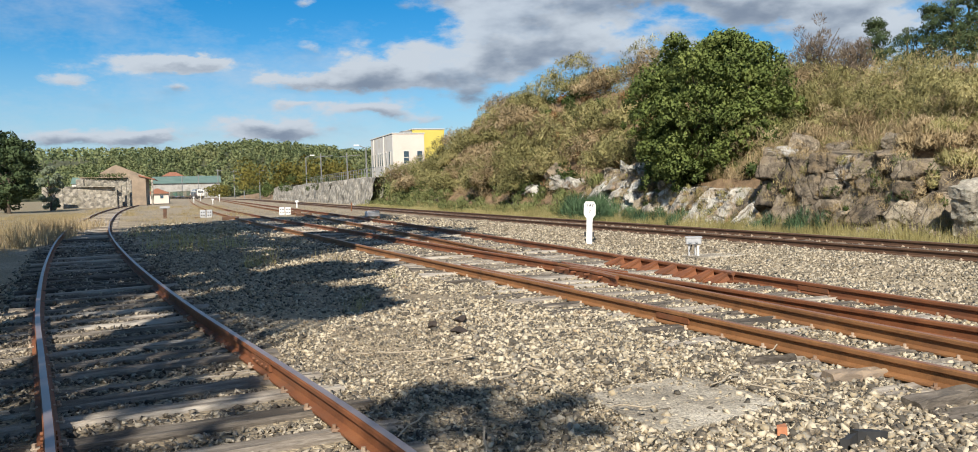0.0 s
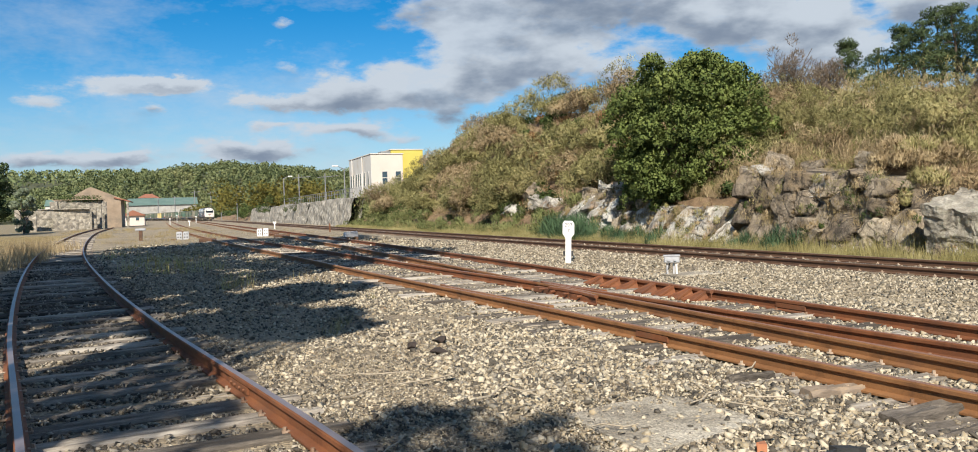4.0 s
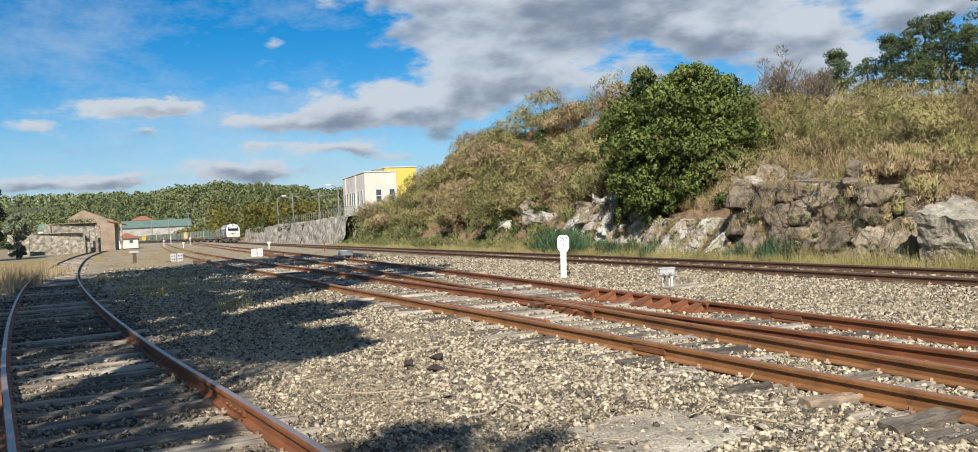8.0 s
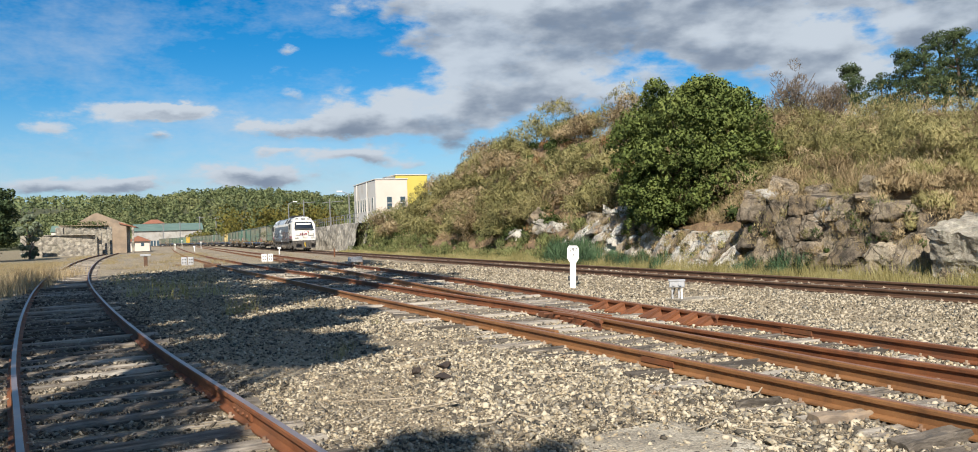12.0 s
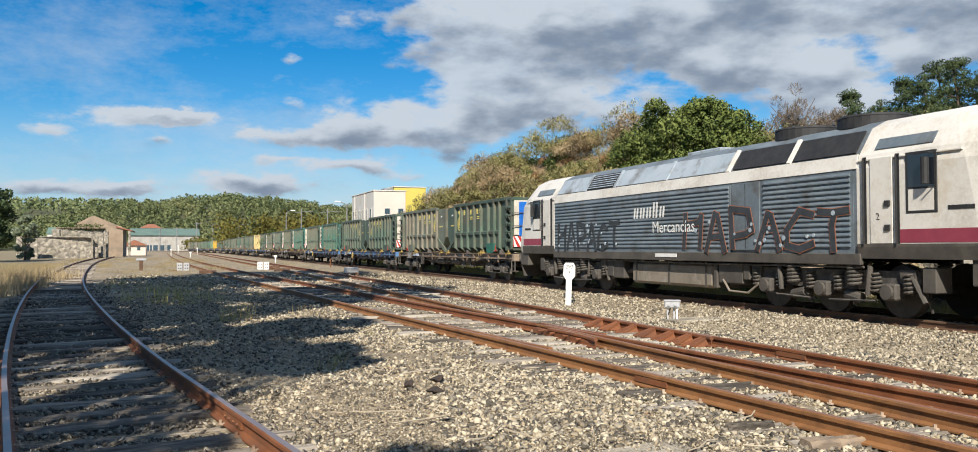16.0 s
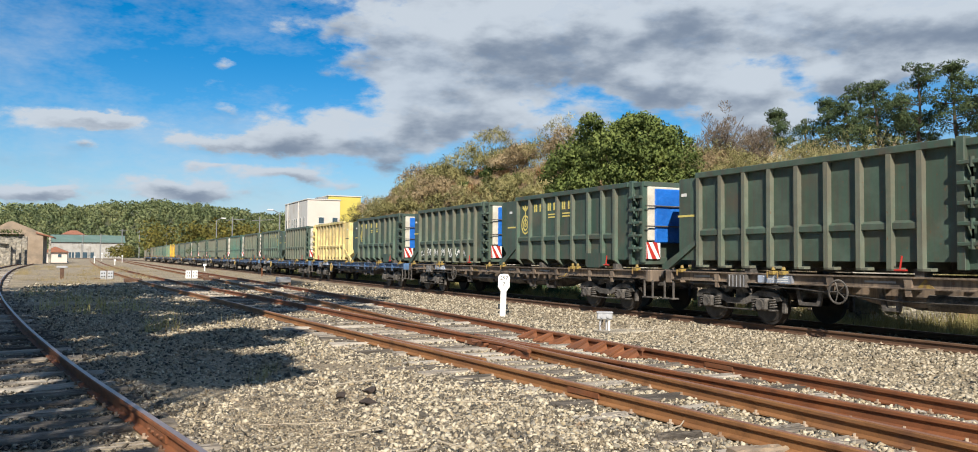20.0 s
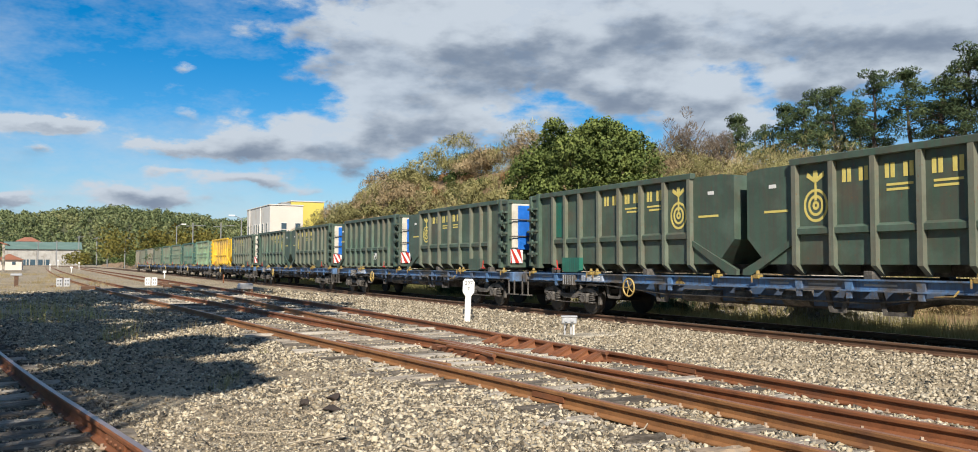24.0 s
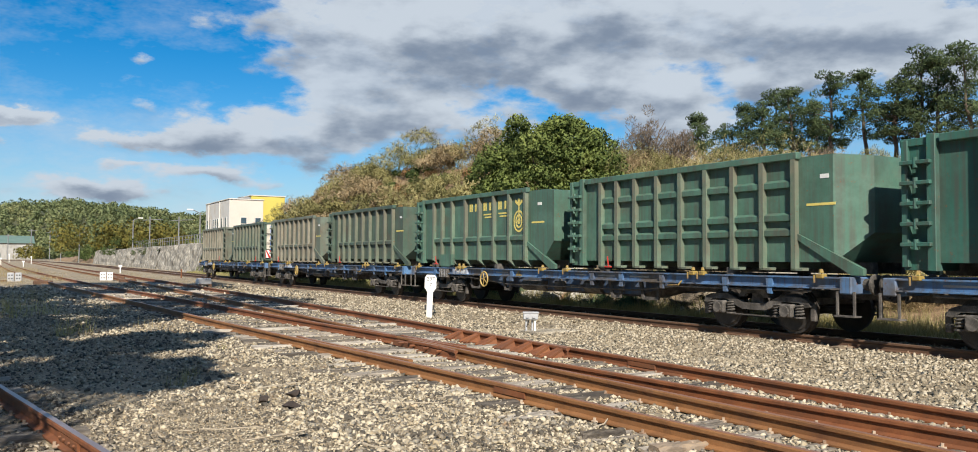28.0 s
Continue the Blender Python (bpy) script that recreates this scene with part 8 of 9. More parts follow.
def retaining_wall():
    t = thing("retaining_wall", "rough grey stone retaining wall with a railing along its top", "wall", kind="structure")
    xs = [(19.0, 92), (19.2, 104), (19.4, 125), (19.6, 150), (19.7, 180), (19.8, 222)]
    for (xa, ya), (xb, yb) in zip(xs[:-1], xs[1:]):
        n = 10
        g = Geo()
        v, f = [], []
        rr = np.random.default_rng(int(ya))
        for i in range(n + 1):
            for k in range(6):
                q = i / n
                z = -0.3 + (3.3 + 0.12 * rr.normal() * (k == 5)) * k / 5
                v.append((xa + (xb - xa) * q + 0.12 * k - 0.5 + rr.normal() * 0.09, ya + (yb - ya) * q, z))
        for i in range(n):
            for k in range(5):
                a = i * 6 + k
                f.append((a, a + 6, a + 7, a + 1))
        off = len(v)
        v += [(x + 1.2, y, z) for x, y, z in v]
        f += [(a + off, d + off, c + off, b + off) for a, b, c, d in f]
        f += [(i * 6 + 5, (i + 1) * 6 + 5, (i + 1) * 6 + 5 + off, i * 6 + 5 + off) for i in range(n)]
        part("stonework", g.add(v, f), M_RETAIN, t)
    y = 98.0
    fence = part("top_rail", Geo().tube([(20.3, 97, 4.2), (20.5, 125, 4.2), (20.7, 160, 4.2)], 0.035, 6).tube([(20.3, 97, 3.7), (20.5, 125, 3.7), (20.7, 160, 3.7)], 0.03, 6), M_POLE, t, "grey metal railing")
    post = Geo().cyl((0, 0, 2.6), (0, 0, 4.2), 0.035, n=6).mesh("post", M_POLE)
    while y < 160:
        o = part("post", post, None, fence)
        o.location = (20.3 + (y - 97) * 0.0063, y, 0)
        y += 2.0


retaining_wall()


def lamp_post(az, r, z0, z1, arm):
    x, y = polar(az, r)
    t = thing("street_lamp", "slim grey street lamp on the upper road", "street lamp", pose(x, y, 0), "street lamps")
    part("pole", Geo().cyl((0, 0, z0), (0, 0, z1), 0.11, 0.06, 8), M_POLE, t)
    if arm:
        part("arm", Geo().cyl((0, 0, z1 - 0.1), (arm, 0, z1 + 0.25), 0.05, n=6), M_POLE, t)
        part("lamp_head", Geo().cbox(min(arm, arm + 0.7 * np.sign(arm)), max(arm, arm + 0.7 * np.sign(arm)), -0.15, 0.15, z1 + 0.2, z1 + 0.36, 0.03), M_WHITE, t)


lamp_post(7.22, 140, 2.4, 7.2, 0.7)
lamp_post(11.2, 105, 2.4, 6.8, -0.8)
for az, r, top in ((8.2, 190, 10.0), (9.92, 170, 9.2), (4.2, 260, 9.0), (2.6, 420, 13.0), (1.6, 470, 15.0), (0.4, 500, 13.0), (-0.6, 520, 13.0), (3.2, 330, 9.5)):
    x, y = polar(az, r)
    t = thing("line_pole", "grey pole with cross arms beside the line", "pole", pose(x, y, 0), "poles along the line")
    part("mast", Geo().cyl((0, 0, -0.3), (0, 0, top), r * 0.0004 + 0.04, n=8), M_POLE, t)
    part("cross_arm", Geo().cyl((-1.4, 0, top - 0.8), (2.6, 0, top - 0.5), r * 0.0002 + 0.03, n=6), M_POLE, t)


def ruin():
    t = thing("ruined_depot", "roofless stone depot with broken gable walls and weeds on top", "ruin")
    B = -0.3

    def wall(name, a, b, h0, h1, m, thick=0.5, label="", steps=9, seed=0):
        rr = np.random.default_rng(seed)
        (xa, ya), (xb, yb) = a, b
        d = Vector((xb - xa, yb - ya, 0)).normalized()
        n = Vector((-d.y, d.x, 0)) * thick
        g = Geo()
        prev = None
        v, f = [], []
        for i in range(steps + 1):
            q = i / steps
            z = h0 + (h1 - h0) * q + rr.normal() * 0.07
            p = Vector((xa + (xb - xa) * q, ya + (yb - ya) * q, 0))
            v += [tuple(p + Vector((0, 0, B))), tuple(p + Vector((0, 0, z))), tuple(p + n + Vector((0, 0, z))), tuple(p + n + Vector((0, 0, B)))]
        for i in range(steps):
            for k in range(4):
                f.append((i * 4 + k, (i + 1) * 4 + k, (i + 1) * 4 + (k + 1) % 4, i * 4 + (k + 1) % 4))
        f += [(0, 1, 2, 3), (steps * 4 + 3, steps * 4 + 2, steps * 4 + 1, steps * 4)]
        return part(name, g.add(v, f), m, t, label)

    p0, p1 = polar(-7.5, 150), polar(-4.55, 150)
    wall("front_wall", p0, p1, 3.25, 3.25, M_RUBBLE, label="rubble stone front wall", seed=1)
    part("coping", Geo().box(p0[0] - 0.2, p1[0] + 0.2, p0[1] - 0.06, p0[1] + 0.56, 3.16, 3.3), M_RUBBLE, t)
    q0, q1 = polar(-6.5, 158), polar(-3.75, 158)
    wall("second_wall", q0, q1, 4.9, 4.8, M_RUBBLE, label="grey plastered inner wall", seed=2)
    part("coping", Geo().box(q0[0] - 0.2, q1[0] + 0.2, q0[1] - 0.06, q0[1] + 0.5, 4.78, 4.92), M_OLDPLASTER, t)
    for i in range(3):
        c = polar(-4.45 + 0.3 * i, 151 + 2.5 * i)
        part("pier", Geo().cbox(c[0], c[0] + 0.7, c[1], c[1] + 0.6, B, 3.4 + 0.5 * i, 0.04), M_RUBBLE, t)
    # gable beyond
    a, b = polar(-5.9, 172), polar(-2.75, 172)
    mx = (a[0] + b[0]) / 2 - 0.3
    part("gable_wall", Geo().prism([(a[0], B), (a[0], 5.0), (mx - 0.7, 7.2), (mx, 7.45), (mx + 0.6, 7.2), (b[0], 5.3), (b[0], B)], a[1], a[1] + 0.6, "y"), M_OLDPLASTER, t, "tan plastered gable")
    part("side_wall", Geo().box(b[0] - 0.6, b[0], a[1] + 0.6, a[1] + 14, B, 5.2), M_RUBBLE, t)
    part("eave", Geo().prism([(b[0] - 1.2, 5.3), (b[0] + 1.6, 4.55), (b[0] + 1.6, 4.75), (b[0] - 1.2, 5.55)], a[1] - 0.3, a[1] + 14, "y"), M_TILE, t, "tiled eave")
    part("door_post", Geo().cbox(b[0] + 0.9, b[0] + 1.3, a[1] - 0.2, a[1] + 0.3, B, 4.6, 0.04), M_RUBBLE, t)
    gl = polar(-8.6, 145)
    part("gate_wall", Geo().cbox(gl[0], gl[0] + 0.8, gl[1], gl[1] + 0.8, B, 3.2, 0.05), M_RUBBLE, t)
    part("gate_wall_side", Geo().box(gl[0] + 0.8, p0[0] + 0.5, gl[1] + 2.0, gl[1] + 2.4, B, 3.0), M_RUBBLE, t)
    part("chimney", Geo().cbox(q0[0] - 0.6, q0[0] + 0.6, q0[1] - 0.2, q0[1] + 0.8, B, 4.6, 0.05), M_RUBBLE, t)
    rng = np.random.default_rng(2)
    c = np.array([(q0[0] + u * (q1[0] - q0[0]), q0[1] + 0.3, 5.0) for u in rng.uniform(0.1, 0.95, 26)])
    v, f, nn = leaves(rng, c, np.full((26, 3), 0.6), 40, 0.3, 0.1, 0, 0.5)
    part("wall_weeds", bulk("wall_weeds", v, f, M_BUSH, normals=nn), None, t, "weeds growing on the wall tops")


ruin()


def house(az, r, w, d, h, roof, wall, label, z=-0.3, turn=0, hip=False):
    x, y = polar(az, r)
    t = thing("house", label, "house", pose(x, y, 0, 0, 0, turn))
    part("wall", Geo().box(-w / 2, w / 2, 0, d, z, h), wall, t)
    part("roof", Geo().add([(-w / 2 - 0.6, -0.6, h - 0.1), (w / 2 + 0.6, -0.6, h - 0.1), (w / 2 + 0.6, d + 0.6, h - 0.1), (-w / 2 - 0.6, d + 0.6, h - 0.1), (-w * 0.16, d / 2, h + d * 0.26), (w * 0.16, d / 2, h + d * 0.26)], [(3, 2, 1, 0), (0, 1, 5, 4), (1, 2, 5), (2, 3, 4, 5), (3, 0, 4)]) if hip else Geo().prism([(-w / 2 - 0.4, h - 0.1), (0, h + w * 0.24), (w / 2 + 0.4, h - 0.1)], -0.5, d + 0.5, "y") if w < d else Geo().prism([(-0.5, h - 0.1), (d / 2, h + d * 0.24), (d + 0.5, h - 0.1)], -w / 2 - 0.4, w / 2 + 0.4, "x"), roof, t)
    for x0 in (-w * 0.3, w * 0.12):
        part("window", Geo().cbox(x0, x0 + w * 0.14, -0.08, 0.1, h * 0.45, h * 0.75, 0.02), M_WINDOW, t)


house(-2.1, 200, 4.6, 8.0, 2.1, M_TILE, M_RENDER, "small white house with a red tiled roof")
house(-1.15, 640, 14, 11, 15.6, M_TILE, M_RENDER_WHITE, "white house with a hipped red tiled roof above the sheds", 0, 0, True)
house(-5.2, 420, 26, 12, 8.0, M_GREENROOF, M_RENDER_WHITE, "long shed with a dark green roof")


M_STAINED = mat("stained_white_wall", [(0.30, 0.285, 0.26), (0.46, 0.44, 0.405)], 0.9, scale=0.12, fine=2, bump=0.1, stain=(0.24, 0.22, 0.19), stain_scale=0.3)


def big_shed():
    t = thing("warehouse", "long white warehouse with a green sheet roof", "warehouse")
    (xa, y), (xb, _) = polar(-2.35, 560), polar(1.7, 560)
    part("wall", Geo().box(xa, xb, y, y + 40, -0.3, 9.2), M_STAINED, t, "stained white wall")
    part("roof", Geo().prism([(y - 1, 9.2), (y + 20, 14.0), (y + 41, 9.2)], xa - 1, xb + 1, "x"), M_GREENROOF, t, "green sheet roof")
    for i in range(8):
        x0 = xa + (xb - xa) * (i + 0.2) / 8
        part("pilaster", Geo().box(x0, x0 + 0.5, y - 0.25, y, -0.3, 9.0), M_STAINED, t)
    for i in range(5):
        x0 = xa + 6 + i * 3.6
        part("dark_opening", Geo().box(x0, x0 + 2.8, y - 0.2, y + 0.1, -0.3, 3.2), M_WINDOW, t)


big_shed()


# ---- woods on the far hills ----
def hill_far(az, r):
    """Height of the wooded hills behind."""
    top = float(np.interp(az, (-14, -9, -7.3, -4.5, -2, 1.6, 4.3, 7.5, 11, 16), (14, 18, 24, 36, 43, 51, 53, 47, 41, 38))) + 1.2 * math.sin(az * 2.3)
    return -0.3 + top * smooth((r - 600) / 420) + ((88 - top) * smooth((r - 1100) / 800) if az < -2 else 0)


M_FARHILL = mat("wooded_hill_ground", [(0.05, 0.06, 0.025), (0.10, 0.10, 0.045)], 0.95, scale=0.02, fine=0.2, bump=0.0)


def far_hills():
    azs, rs = np.arange(-60, 80, 2.0), np.array([560, 620, 680, 740, 800, 880, 960, 1040, 1150, 1400, 1900, 2100])
    v = [(*polar(a, r), hill_far(a, r)) for r in rs for a in azs]
    n = len(azs)
    f = [(j * n + i, j * n + i + 1, (j + 1) * n + i + 1, (j + 1) * n + i) for j in range(len(rs) - 1) for i in range(n - 1)]
    tagged(new("far_hills", bulk("far_hills", v, f, M_FARHILL, True)), "wooded hills behind the town", "hills", kind="structure")
    rng = np.random.default_rng(31)
    k = 3000
    az = rng.uniform(-13, 17, k)
    r = 600 + 480 * rng.random(k) ** 0.8
    h = rng.uniform(6, 12, k)
    c, rad = [], []
    for a, q, b in zip(az, r, h):
        x, y = polar(a, q)
        z = hill_far(a, q)
        for s in range(2):
            c.append((x + rng.normal() * 1.2, y + rng.normal() * 1.2, z + b * (0.45 + 0.35 * s)))
            rad.append((b * 0.34 - s * 0.8, b * 0.34 - s * 0.8, b * 0.28))
    vv, ff, nn = leaves(rng, np.array(c), np.array(rad), 42, 1.7, 1.1, 0, corners=3, soft=0.95)
    tagged(new("far_woods", bulk("far_woods", vv, ff, M_FARWOOD, normals=nn)), "mixed green woods on the far hills", "woods", kind="stuff")
    k = 420
    az, r = rng.uniform(-10, 5, k), rng.uniform(1500, 2000, k)
    c = np.array([(*polar(a, q), hill_far(a, q) + 5) for a, q in zip(az, r)])
    vv, ff, nn = leaves(rng, c, np.full((k, 3), 9.0), 14, 6, 4, 0)
    tagged(new("farthest_woods", bulk("farthest_woods", vv, ff, M_FARWOOD, normals=nn)), "hazy dark woods on the farthest ridge", "woods", kind="stuff")


far_hills()


def wood_row(name, label, n, azr, rr, hr, material, seed, zf=lambda x, y: BED, keep=lambda x, y: True):
    rng = np.random.default_rng(seed)
    c, rad = [], []
    for _ in range(n):
        x, y = polar(rng.uniform(*azr), rng.uniform(*rr))
        h = rng.uniform(*hr)
        if not keep(x, y):
            continue
        for s in range(5):
            c.append((x + rng.normal() * h * 0.16, y + rng.normal() * h * 0.16, zf(x, y) + h * (0.25 + 0.13 * s)))
            rad.append((h * 0.24, h * 0.24, h * 0.17))
    v, f, nn = leaves(rng, np.array(c), np.array(rad), 46, 0.09 * np.mean(hr), 0.06 * np.mean(hr), 0, corners=3, soft=0.85)
    tagged(new(name, bulk(name, v, f, material, normals=nn)), label, "trees", kind="stuff")


wood_row("autumn_trees", "yellowing trees behind the upper road", 34, (3.2, 10.6), (210, 290), (6.5, 10), M_AUTUMN, 41, lambda x, y: 2.0)
wood_row("line_bushes", "green bushes beside the distant line", 46, (3.2, 6.2), (200, 420), (3.5, 6), M_BUSH, 42, keep=lambda x, y: x > MAIN.at(y)[0] + 5.5)
wood_row("shed_bushes", "bushes before the warehouse", 9, (0.9, 2.4), (380, 470), (6, 9), M_AUTUMN, 43)
wood_row("mid_woods", "dark woods at the foot of the hills", 150, (-9, 11), (585, 660), (5, 10), M_FARWOOD, 44)
wood_row("upper_road_bushes", "bushes along the top of the retaining wall", 30, (5.6, 10.5), (115, 200), (0.8, 1.6), M_BUSH, 45, lambda x, y: 2.9)
wood_row("wall_plants", "plants growing in the retaining wall", 34, (5.4, 9.8), (120, 205), (0.9, 1.6), M_BUSH, 46, lambda x, y: 1.6)

M_CONIFER = leaf_mat("conifer_green", [(0.025, 0.045, 0.02), (0.06, 0.09, 0.036), (0.11, 0.145, 0.06)], 0.2)
left_pine = broad_tree("dark_conifer", "tall dark conifer behind the depot", 81, 11.0, 4.2, 0.6, 90, 140, 0.36, M_CONIFER)
left_pine.matrix_world = pose(*polar(-10.5, 118), BED - 0.2)
t2 = broad_tree("dark_conifer", "dark conifer beside the depot", 82, 8.6, 3.2, 0.4, 60, 110, 0.36, M_CONIFER)
t2.matrix_world = pose(*polar(-10.3, 112), BED - 0.2)
M_SILVER = leaf_mat("silver_green_leaves", [(0.12, 0.15, 0.09), (0.22, 0.26, 0.17), (0.34, 0.38, 0.27)])
t3 = broad_tree("silver_willow", "pale silver-green willow beside the depot", 83, 6.6, 1.9, 0.2, 44, 110, 0.26, M_SILVER)
t3.matrix_world = pose(*polar(-8.15, 128), BED - 0.2)
# ---- things beside the tracks ----
def text_part(word, size, m, material, parent, name="numeral"):
    cu = bpy.data.curves.new(name, "FONT")
    cu.body, cu.size, cu.extrude, cu.align_x, cu.align_y = word, size, 0.002, "CENTER", "CENTER"
    tmp = bpy.data.objects.new(name, cu)
    scene.collection.objects.link(tmp)
    me = bpy.data.meshes.new_from_object(tmp)
    bpy.data.objects.remove(tmp)
    me.name = name
    me.materials.clear()
    me.materials.append(material)
    ob = part(name, me, None, parent)
    ob.matrix_local = m
    return ob


def kilometre_post():
    t = thing("kilometre_post", "white painted concrete kilometre post with black numerals", "post", pose(10.67, 21.7, -0.32, 0, 2.0, -24))
    g = Geo().cbox(-0.085, 0.085, -0.075, 0.075, 0, 0.86, 0.015)
    part("shaft", g, M_WHITE, t)
    head = Geo().prism([(-0.085, 0.80), (0.085, 0.80), (0.165, 0.92), (0.165, 1.21), (0.11, 1.29), (-0.11, 1.29), (-0.165, 1.21), (-0.165, 0.92)], -0.085, 0.085, "y")
    h = part("head", head, M_WHITE, t, "shaped white head of the post")
    text_part("297", 0.15, pose(0, -0.0865, 1.17, 90, 0, 0), M_BLACK, h)
    text_part("7", 0.15, pose(0, -0.0865, 1.0, 90, 0, 0), M_BLACK, h)
    # black block that stands for the shadow of the post's head
    part("foot_clamp", Geo().cbox(-0.14, 0.15, 0.06, 0.12, 0.28, 0.42, 0.01), M_BLACK, t)


kilometre_post()


def lamp_box():
    t = thing("trackside_box", "grey metal trackside box on short legs", "box", pose(10.66, 16.35, -0.28, 0, 0, -30) @ Matrix.Diagonal((0.72, 0.72, 0.72, 1)))
    b = part("case", Geo().cbox(-0.24, 0.24, -0.14, 0.14, 0.44, 0.66, 0.025), M_GREYMETAL, t)
    part("lid", Geo().cbox(-0.26, 0.26, -0.16, 0.16, 0.64, 0.69, 0.012), M_GREYMETAL, b)
    for x in (-0.11, 0.09):
        part("cover", Geo().cyl((x, -0.14, 0.55), (x, -0.19, 0.55), 0.05, n=12), M_GREYMETAL, b)
    for x, y in ((-0.14, 0), (0.06, 0.05), (0.14, -0.04)):
        part("leg", Geo().cbox(x - 0.03, x + 0.03, y - 0.03, y + 0.03, 0, 0.46, 0.006), M_GREYMETAL if x < 0.1 else M_WHITE, t)
    part("cable", Geo().tube([(-0.05, 0, 0.45), (-0.12, -0.02, 0.25), (-0.2, 0.02, 0.02)], 0.02, 6), M_BLACK, t)
    s = tagged(new("cover_slab", Geo().cbox(-0.75, 0.75, -0.38, 0.38, 0, 0.14, 0.015).mesh("cover_slab", M_SLAB)), "flat grey concrete cover slab in the ballast", "slab")
    s.matrix_world = pose(11.25, 16.2, -0.355, 0, 0, -8)


lamp_box()


def dwarf_signal(x, y, kind):
    if kind == "post":
        t = thing("lever_stand", "dark metal points lever stand with a flat top", "points lever", pose(x, y, -0.25))
        part("column", Geo().cbox(-0.12, 0.12, -0.12, 0.12, 0, 0.82, 0.02), M_RUST_DARK, t)
        part("top", Geo().cbox(-0.34, 0.34, -0.2, 0.2, 0.8, 0.95, 0.03), M_GREYMETAL, t)
        part("base", Geo().cbox(-0.3, 0.3, -0.25, 0.25, -0.1, 0.08, 0.02), M_CONCRETE, t)
        return
    t = thing("points_indicator", "white points indicator box with round black spots", "signal", pose(x, y, -0.25, 0, 0, -6) @ Matrix.Diagonal((0.78, 0.78, 0.9, 1)), "points indicators")
    part("base", Geo().cbox(-0.5, 0.5, -0.3, 0.3, -0.1, 0.12, 0.02), M_CONCRETE, t)
    for e in (-0.28, 0.28):
        b = part("case", Geo().cbox(e - 0.24, e + 0.24, -0.16, 0.16, 0.12, 0.72, 0.03), M_WHITE if kind == "plain" else M_GREYMETAL, t)
        for dx in (-0.1, 0.1):
            for z in (0.3, 0.54):
                part("spot", Geo().cyl((e + dx, -0.155, z), (e + dx, -0.17, z), 0.055, n=10), M_BLACK, b)
    if kind == "motor":
        part("motor", Geo().cbox(-1.0, -0.5, -0.2, 0.2, -0.05, 0.2, 0.03), M_RUST_DARK, t)


dwarf_signal(-1.87, 63.1, "post")
dwarf_signal(0.85, 61.5, "motor")
dwarf_signal(6.3, 62.5, "plain")


def point_machine(x, y, turn):
    t = thing("point_machine", "low grey metal point machine between the tracks", "point machine", pose(x, y, -0.24, 0, 0, turn), "point machines")
    part("case", Geo().cbox(-0.42, 0.42, -0.2, 0.2, 0.12, 0.42, 0.05), M_GREYMETAL, t)
    part("lid", Geo().cbox(-0.38, 0.38, -0.18, 0.18, 0.42, 0.47, 0.02), M_WHITE, t)
    for s in (-0.3, 0.3):
        part("foot", Geo().cbox(s - 0.06, s + 0.06, -0.3, 0.3, -0.08, 0.14, 0.01), M_RUST_DARK, t)


point_machine(10.17, 50.0, 10)
for i, (x, y, h) in enumerate(((11.0, 96, 0.7), (3.2, 150, 0.9), (6.0, 210, 1.6), (0.2, 190, 1.3), (2.2, 260, 2.2))):
    t = thing("marker_post", "small white marker post beside the tracks", "post", pose(x, y, -0.25), "marker posts")
    part("shaft", Geo().cbox(-0.06, 0.06, -0.06, 0.06, 0, h, 0.01), M_WHITE, t)
    part("plate", Geo().cbox(-0.18, 0.18, -0.08, -0.05, h - 0.1, h + 0.12, 0.01), M_WHITE, t)
t = thing("rusty_stake", "thin rusty stake beside the main line", "stake", pose(12.5, 70.0, -0.25))
part("rod", Geo().cyl((0, 0, 0), (0, 0, 0.75), 0.05, n=6), M_RUST, t)
for x, y, w in ((2.2, 55, 0.5), (7.3, 66, 0.55), (7.1, 58, 0.5)):
    t = thing("cable_cover", "dark cast cover over a point rod", "cover", pose(x, y, -0.2, 0, 0, 8), "point rod covers")
    part("cover", Geo().cbox(-w, w, -0.2, 0.2, 0, 0.24, 0.05), M_RUST_DARK, t)


SLAB = [(2.74, 5.70), (2.76, 5.1), (2.79, 4.58), (3.3, 4.72), (3.93, 4.93), (3.9, 5.5), (3.81, 5.96), (3.2, 5.86)]


def ENDS(pale):
    """Broken timber ends and scraps by the near rail: x, y, length, width, turn, material, label."""
    brick = mat("broken_brick", [(0.36, 0.13, 0.06), (0.5, 0.22, 0.11)], 0.9, fine=30, bump=0.3)
    return (
        (4.98, 5.32, 0.56, 0.17, -4, pale, "broken pale timber end in the ballast"), (5.0, 4.5, 0.62, 0.21, -2, M_SLEEPER, "cracked grey sleeper end in the ballast"),
        (4.73, 6.05, 0.44, 0.08, -10, M_SLEEPER, "thin grey timber splinter in the ballast"), (3.88, 4.03, 0.19, 0.08, -25, M_BLACK, "charred dark timber piece"),
        (3.70, 4.0, 0.15, 0.06, 20, M_BLACK, "small charred timber piece"), (3.48, 4.35, 0.11, 0.07, 40, brick, "broken orange brick fragment"),
    )


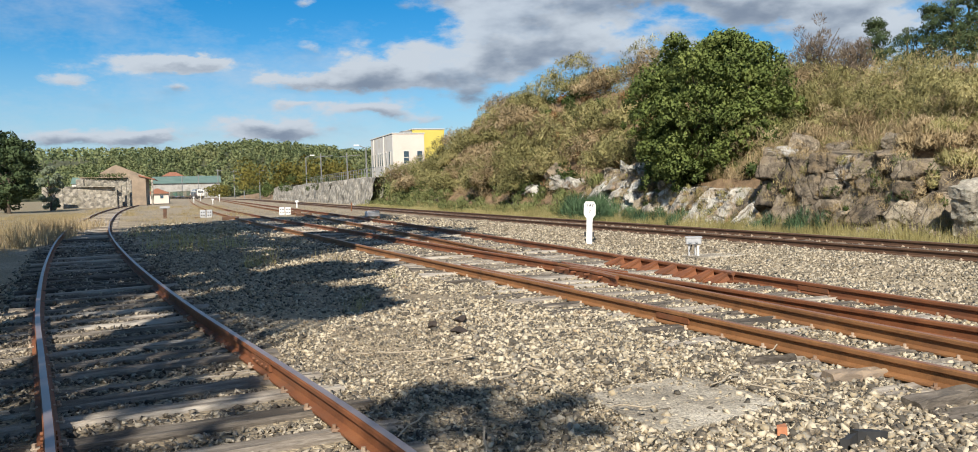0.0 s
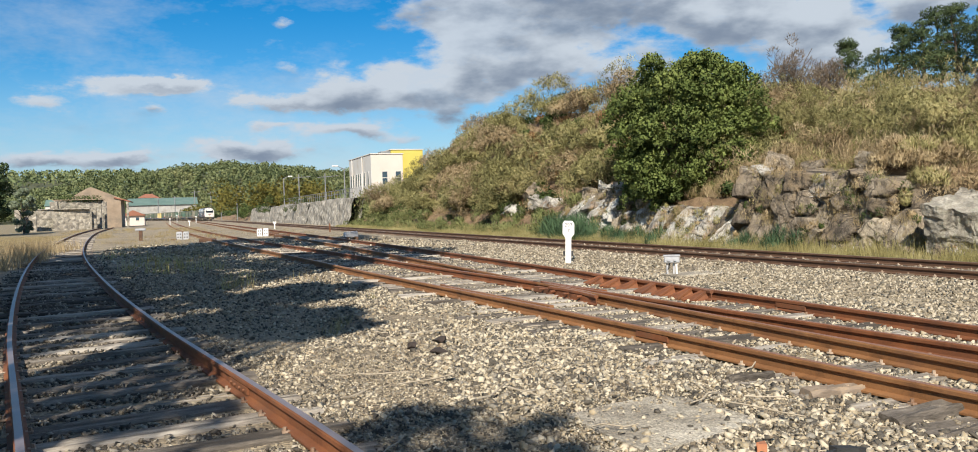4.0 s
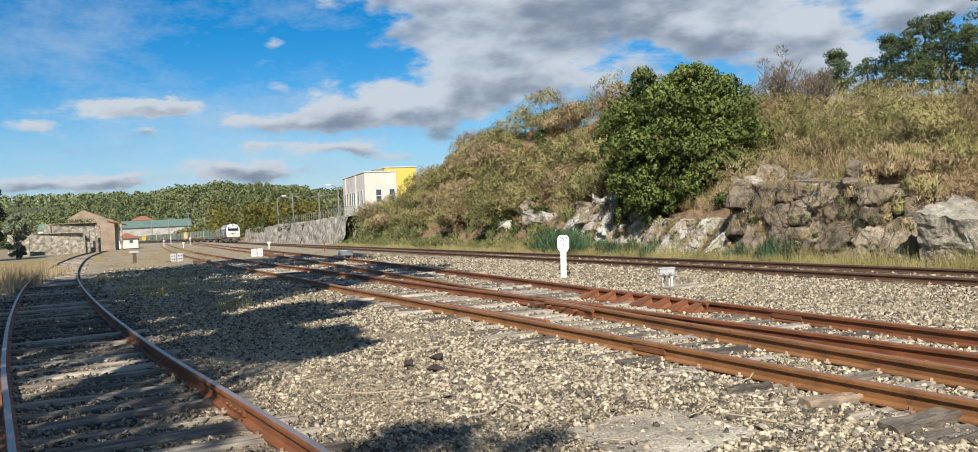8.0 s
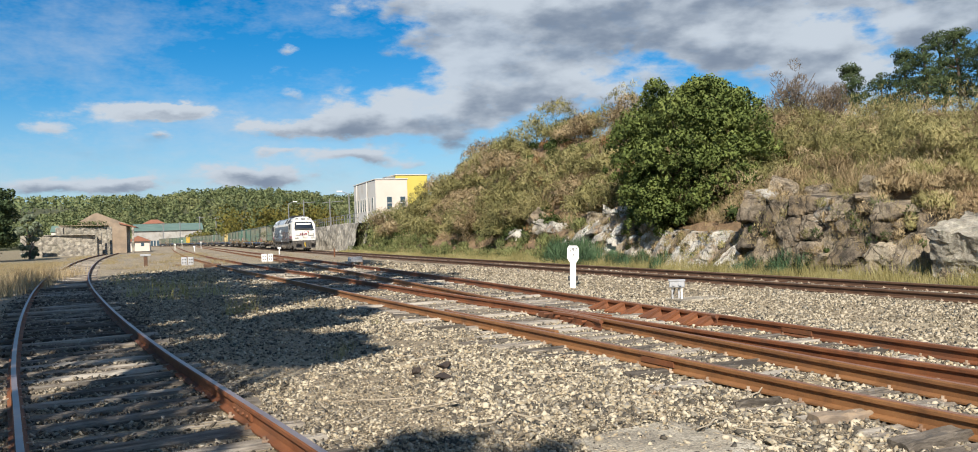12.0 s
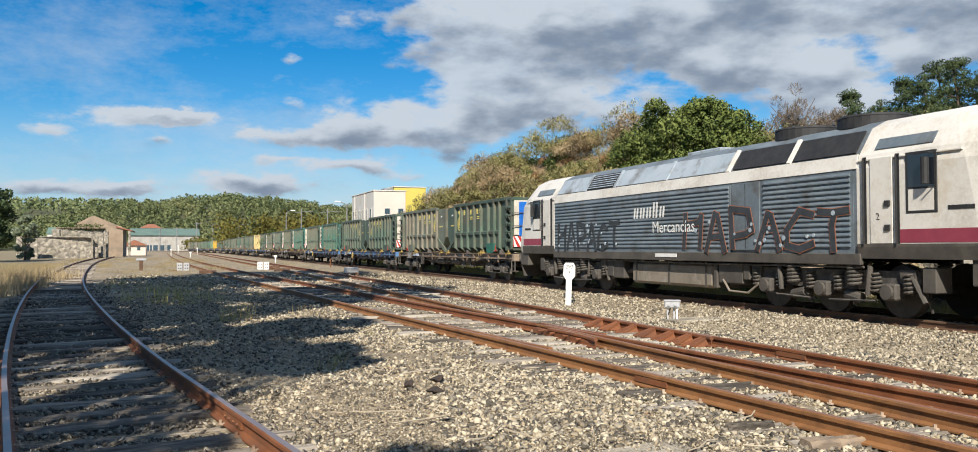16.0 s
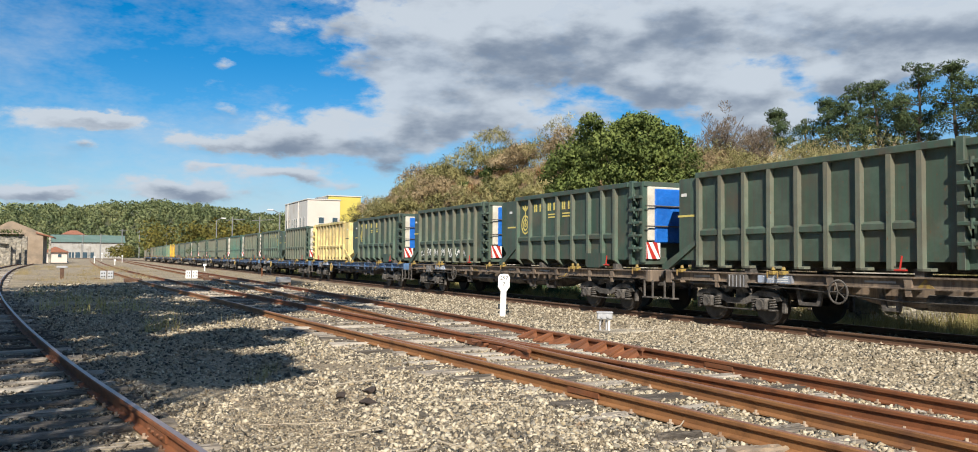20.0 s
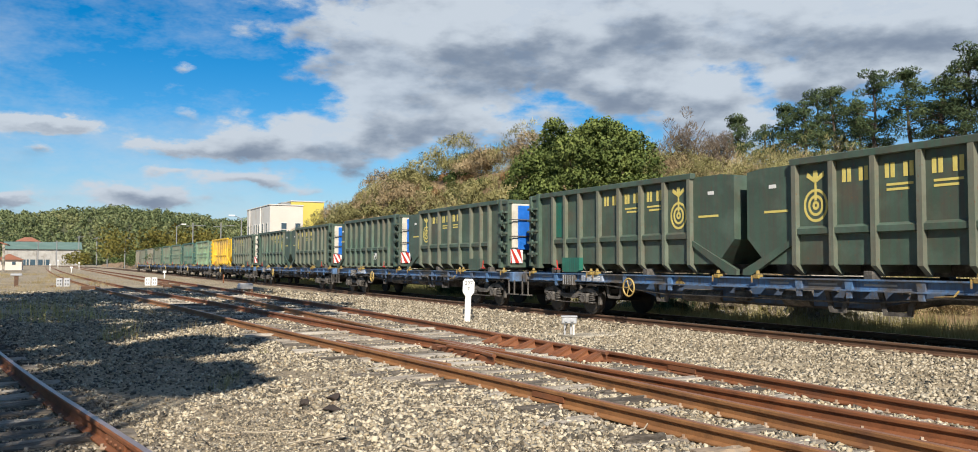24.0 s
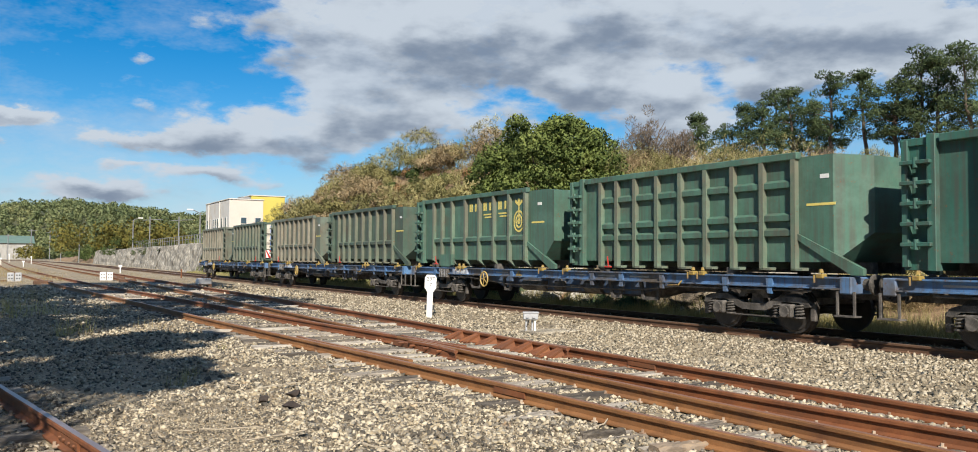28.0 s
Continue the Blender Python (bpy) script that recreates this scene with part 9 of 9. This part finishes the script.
def slab_and_timber():
    s = Geo()
    rng = np.random.default_rng(9)
    s.prism(SLAB, -0.30, -0.166, "z")
    tagged(new("concrete_slab", s.mesh("concrete_slab", M_SLAB)), "worn pebbly concrete slab sunk in the ballast", "slab")

    def edge(x, y, r):
        """Thick at the slab's rim, thin in its middle."""
        u, v = np.abs((x - 3.32) / 0.62), np.abs((y - 5.28) / 0.72)
        return r.random(len(x)) < np.clip((np.maximum(u, v) - 0.3) * 1.3, 0.3, 1.0)

    scatter_stones("slab_gravel", "loose gravel and stones strewn over the sunken slab", (2.5, 4.1), (4.4, 6.1), 1700, 0.0105, 31, M_STONE, edge, 1.1, 6)
    scatter_stones("slab_stones", "ballast stones along the rim of the sunken slab", (2.5, 4.1), (4.4, 6.1), 130, 0.026, 32, M_STONE, edge, 0.7, 7)
    M_NEWWOOD = mat("split_pale_timber", [(0.15, 0.115, 0.085), (0.26, 0.20, 0.145), (0.42, 0.29, 0.16)], 0.85, scale=2, fine=20, bump=0.5, stretch=(0.7, 5, 5), stain=(0.16, 0.14, 0.12), stain_scale=2.5)
    for x, y, l, w, turn, m, lab in ENDS(M_NEWWOOD):
        g = Geo()
        r = np.random.default_rng(int(l * 100))
        poly = [(-l / 2, -w / 2), (l / 2 - 0.05, -w / 2 + 0.02), (l / 2, 0.0), (l / 2 - 0.09, w / 2), (-l / 2 + 0.03, w / 2 - 0.015), (-l / 2 - 0.03, 0.02)]
        g.prism(poly, -0.08, 0.03, "z")
        o = tagged(new("timber_end", sleeper_mesh("timber_end", m, w, l, 0.13, int(l * 50)) if l > 0.3 else g.mesh("timber_end", m)), lab, "timber")
        o.matrix_world = pose(x, y, -0.105 if l > 0.3 else -0.155, r.normal() * 3, r.normal() * 3, turn)
    M_CHAR = mat("dark_rotten_wood", [(0.025, 0.02, 0.017), (0.07, 0.05, 0.04)], 0.9, fine=25, bump=0.5)
    for i, (x, y, l, turn) in enumerate(((2.97, 9.55, 0.2, 25), (2.72, 8.8, 0.22, 30), (2.55, 9.3, 0.12, 60))):
        g = Geo()
        v, f = hull(np.random.default_rng(50 + i), 14, l / 2, 0.06, 0.045)
        g.add(v, f)
        o = tagged(new("wood_lump", g.mesh("wood_lump", M_CHAR)), "small dark lump of rotten wood on the stones", "wood", group="lumps of wood")
        o.matrix_world = pose(x, y, -0.14, 0, 0, turn)


slab_and_timber()
rng = np.random.default_rng(77)
M_STICK = mat("dry_stick", [(0.34, 0.28, 0.2), (0.5, 0.43, 0.33)], 0.9, bump=0.1)
for i in range(26):
    x, y = rng.uniform(1.2, 5.0), rng.uniform(4.6, 13)
    l, a = rng.uniform(0.15, 0.7), rng.uniform(0, math.tau)
    if i == 0:
        x, y, l, a = 1.85, 7.8, 0.5, -0.3
    p = [(x + math.cos(a) * l * (q - 0.5), y + math.sin(a) * l * (q - 0.5) + rng.normal() * 0.02, -0.13 + rng.uniform(0, 0.02)) for q in (0, 0.35, 0.7, 1)]
    tagged(new("dry_stick", Geo().tube(p, 0.005 + 0.003 * rng.random(), 5).mesh("dry_stick", M_STICK)), "thin dry stick lying on the ballast", "stick", "dry sticks on the ballast")


# ---- what moves ----
def train_front(t):
    """Where the locomotive's front is along the main line."""
    return 33.64 - 23.1 * (t - 15.0)


def on_line(y, length):
    """The pose of a vehicle whose front is at y."""
    ya, yb = y + 0.2 * length, y + 0.8 * length
    (xa, _), (xb, _) = MAIN.at(ya), MAIN.at(yb)
    k = (xb - xa) / (yb - ya)
    return pose(xa - k * (ya - y), y, MAIN_Z, 0, 0, math.degrees(math.atan2(-k, 1)))


def motions():
    for ob, offset in TRAIN:
        length = LOCO if ob.name.startswith("diesel") else LONG if ob.name.startswith("container") else 19.55
        walk(ob, [(float(t), on_line(train_front(t) + offset, length)) for t in range(0, 29)])


motions()
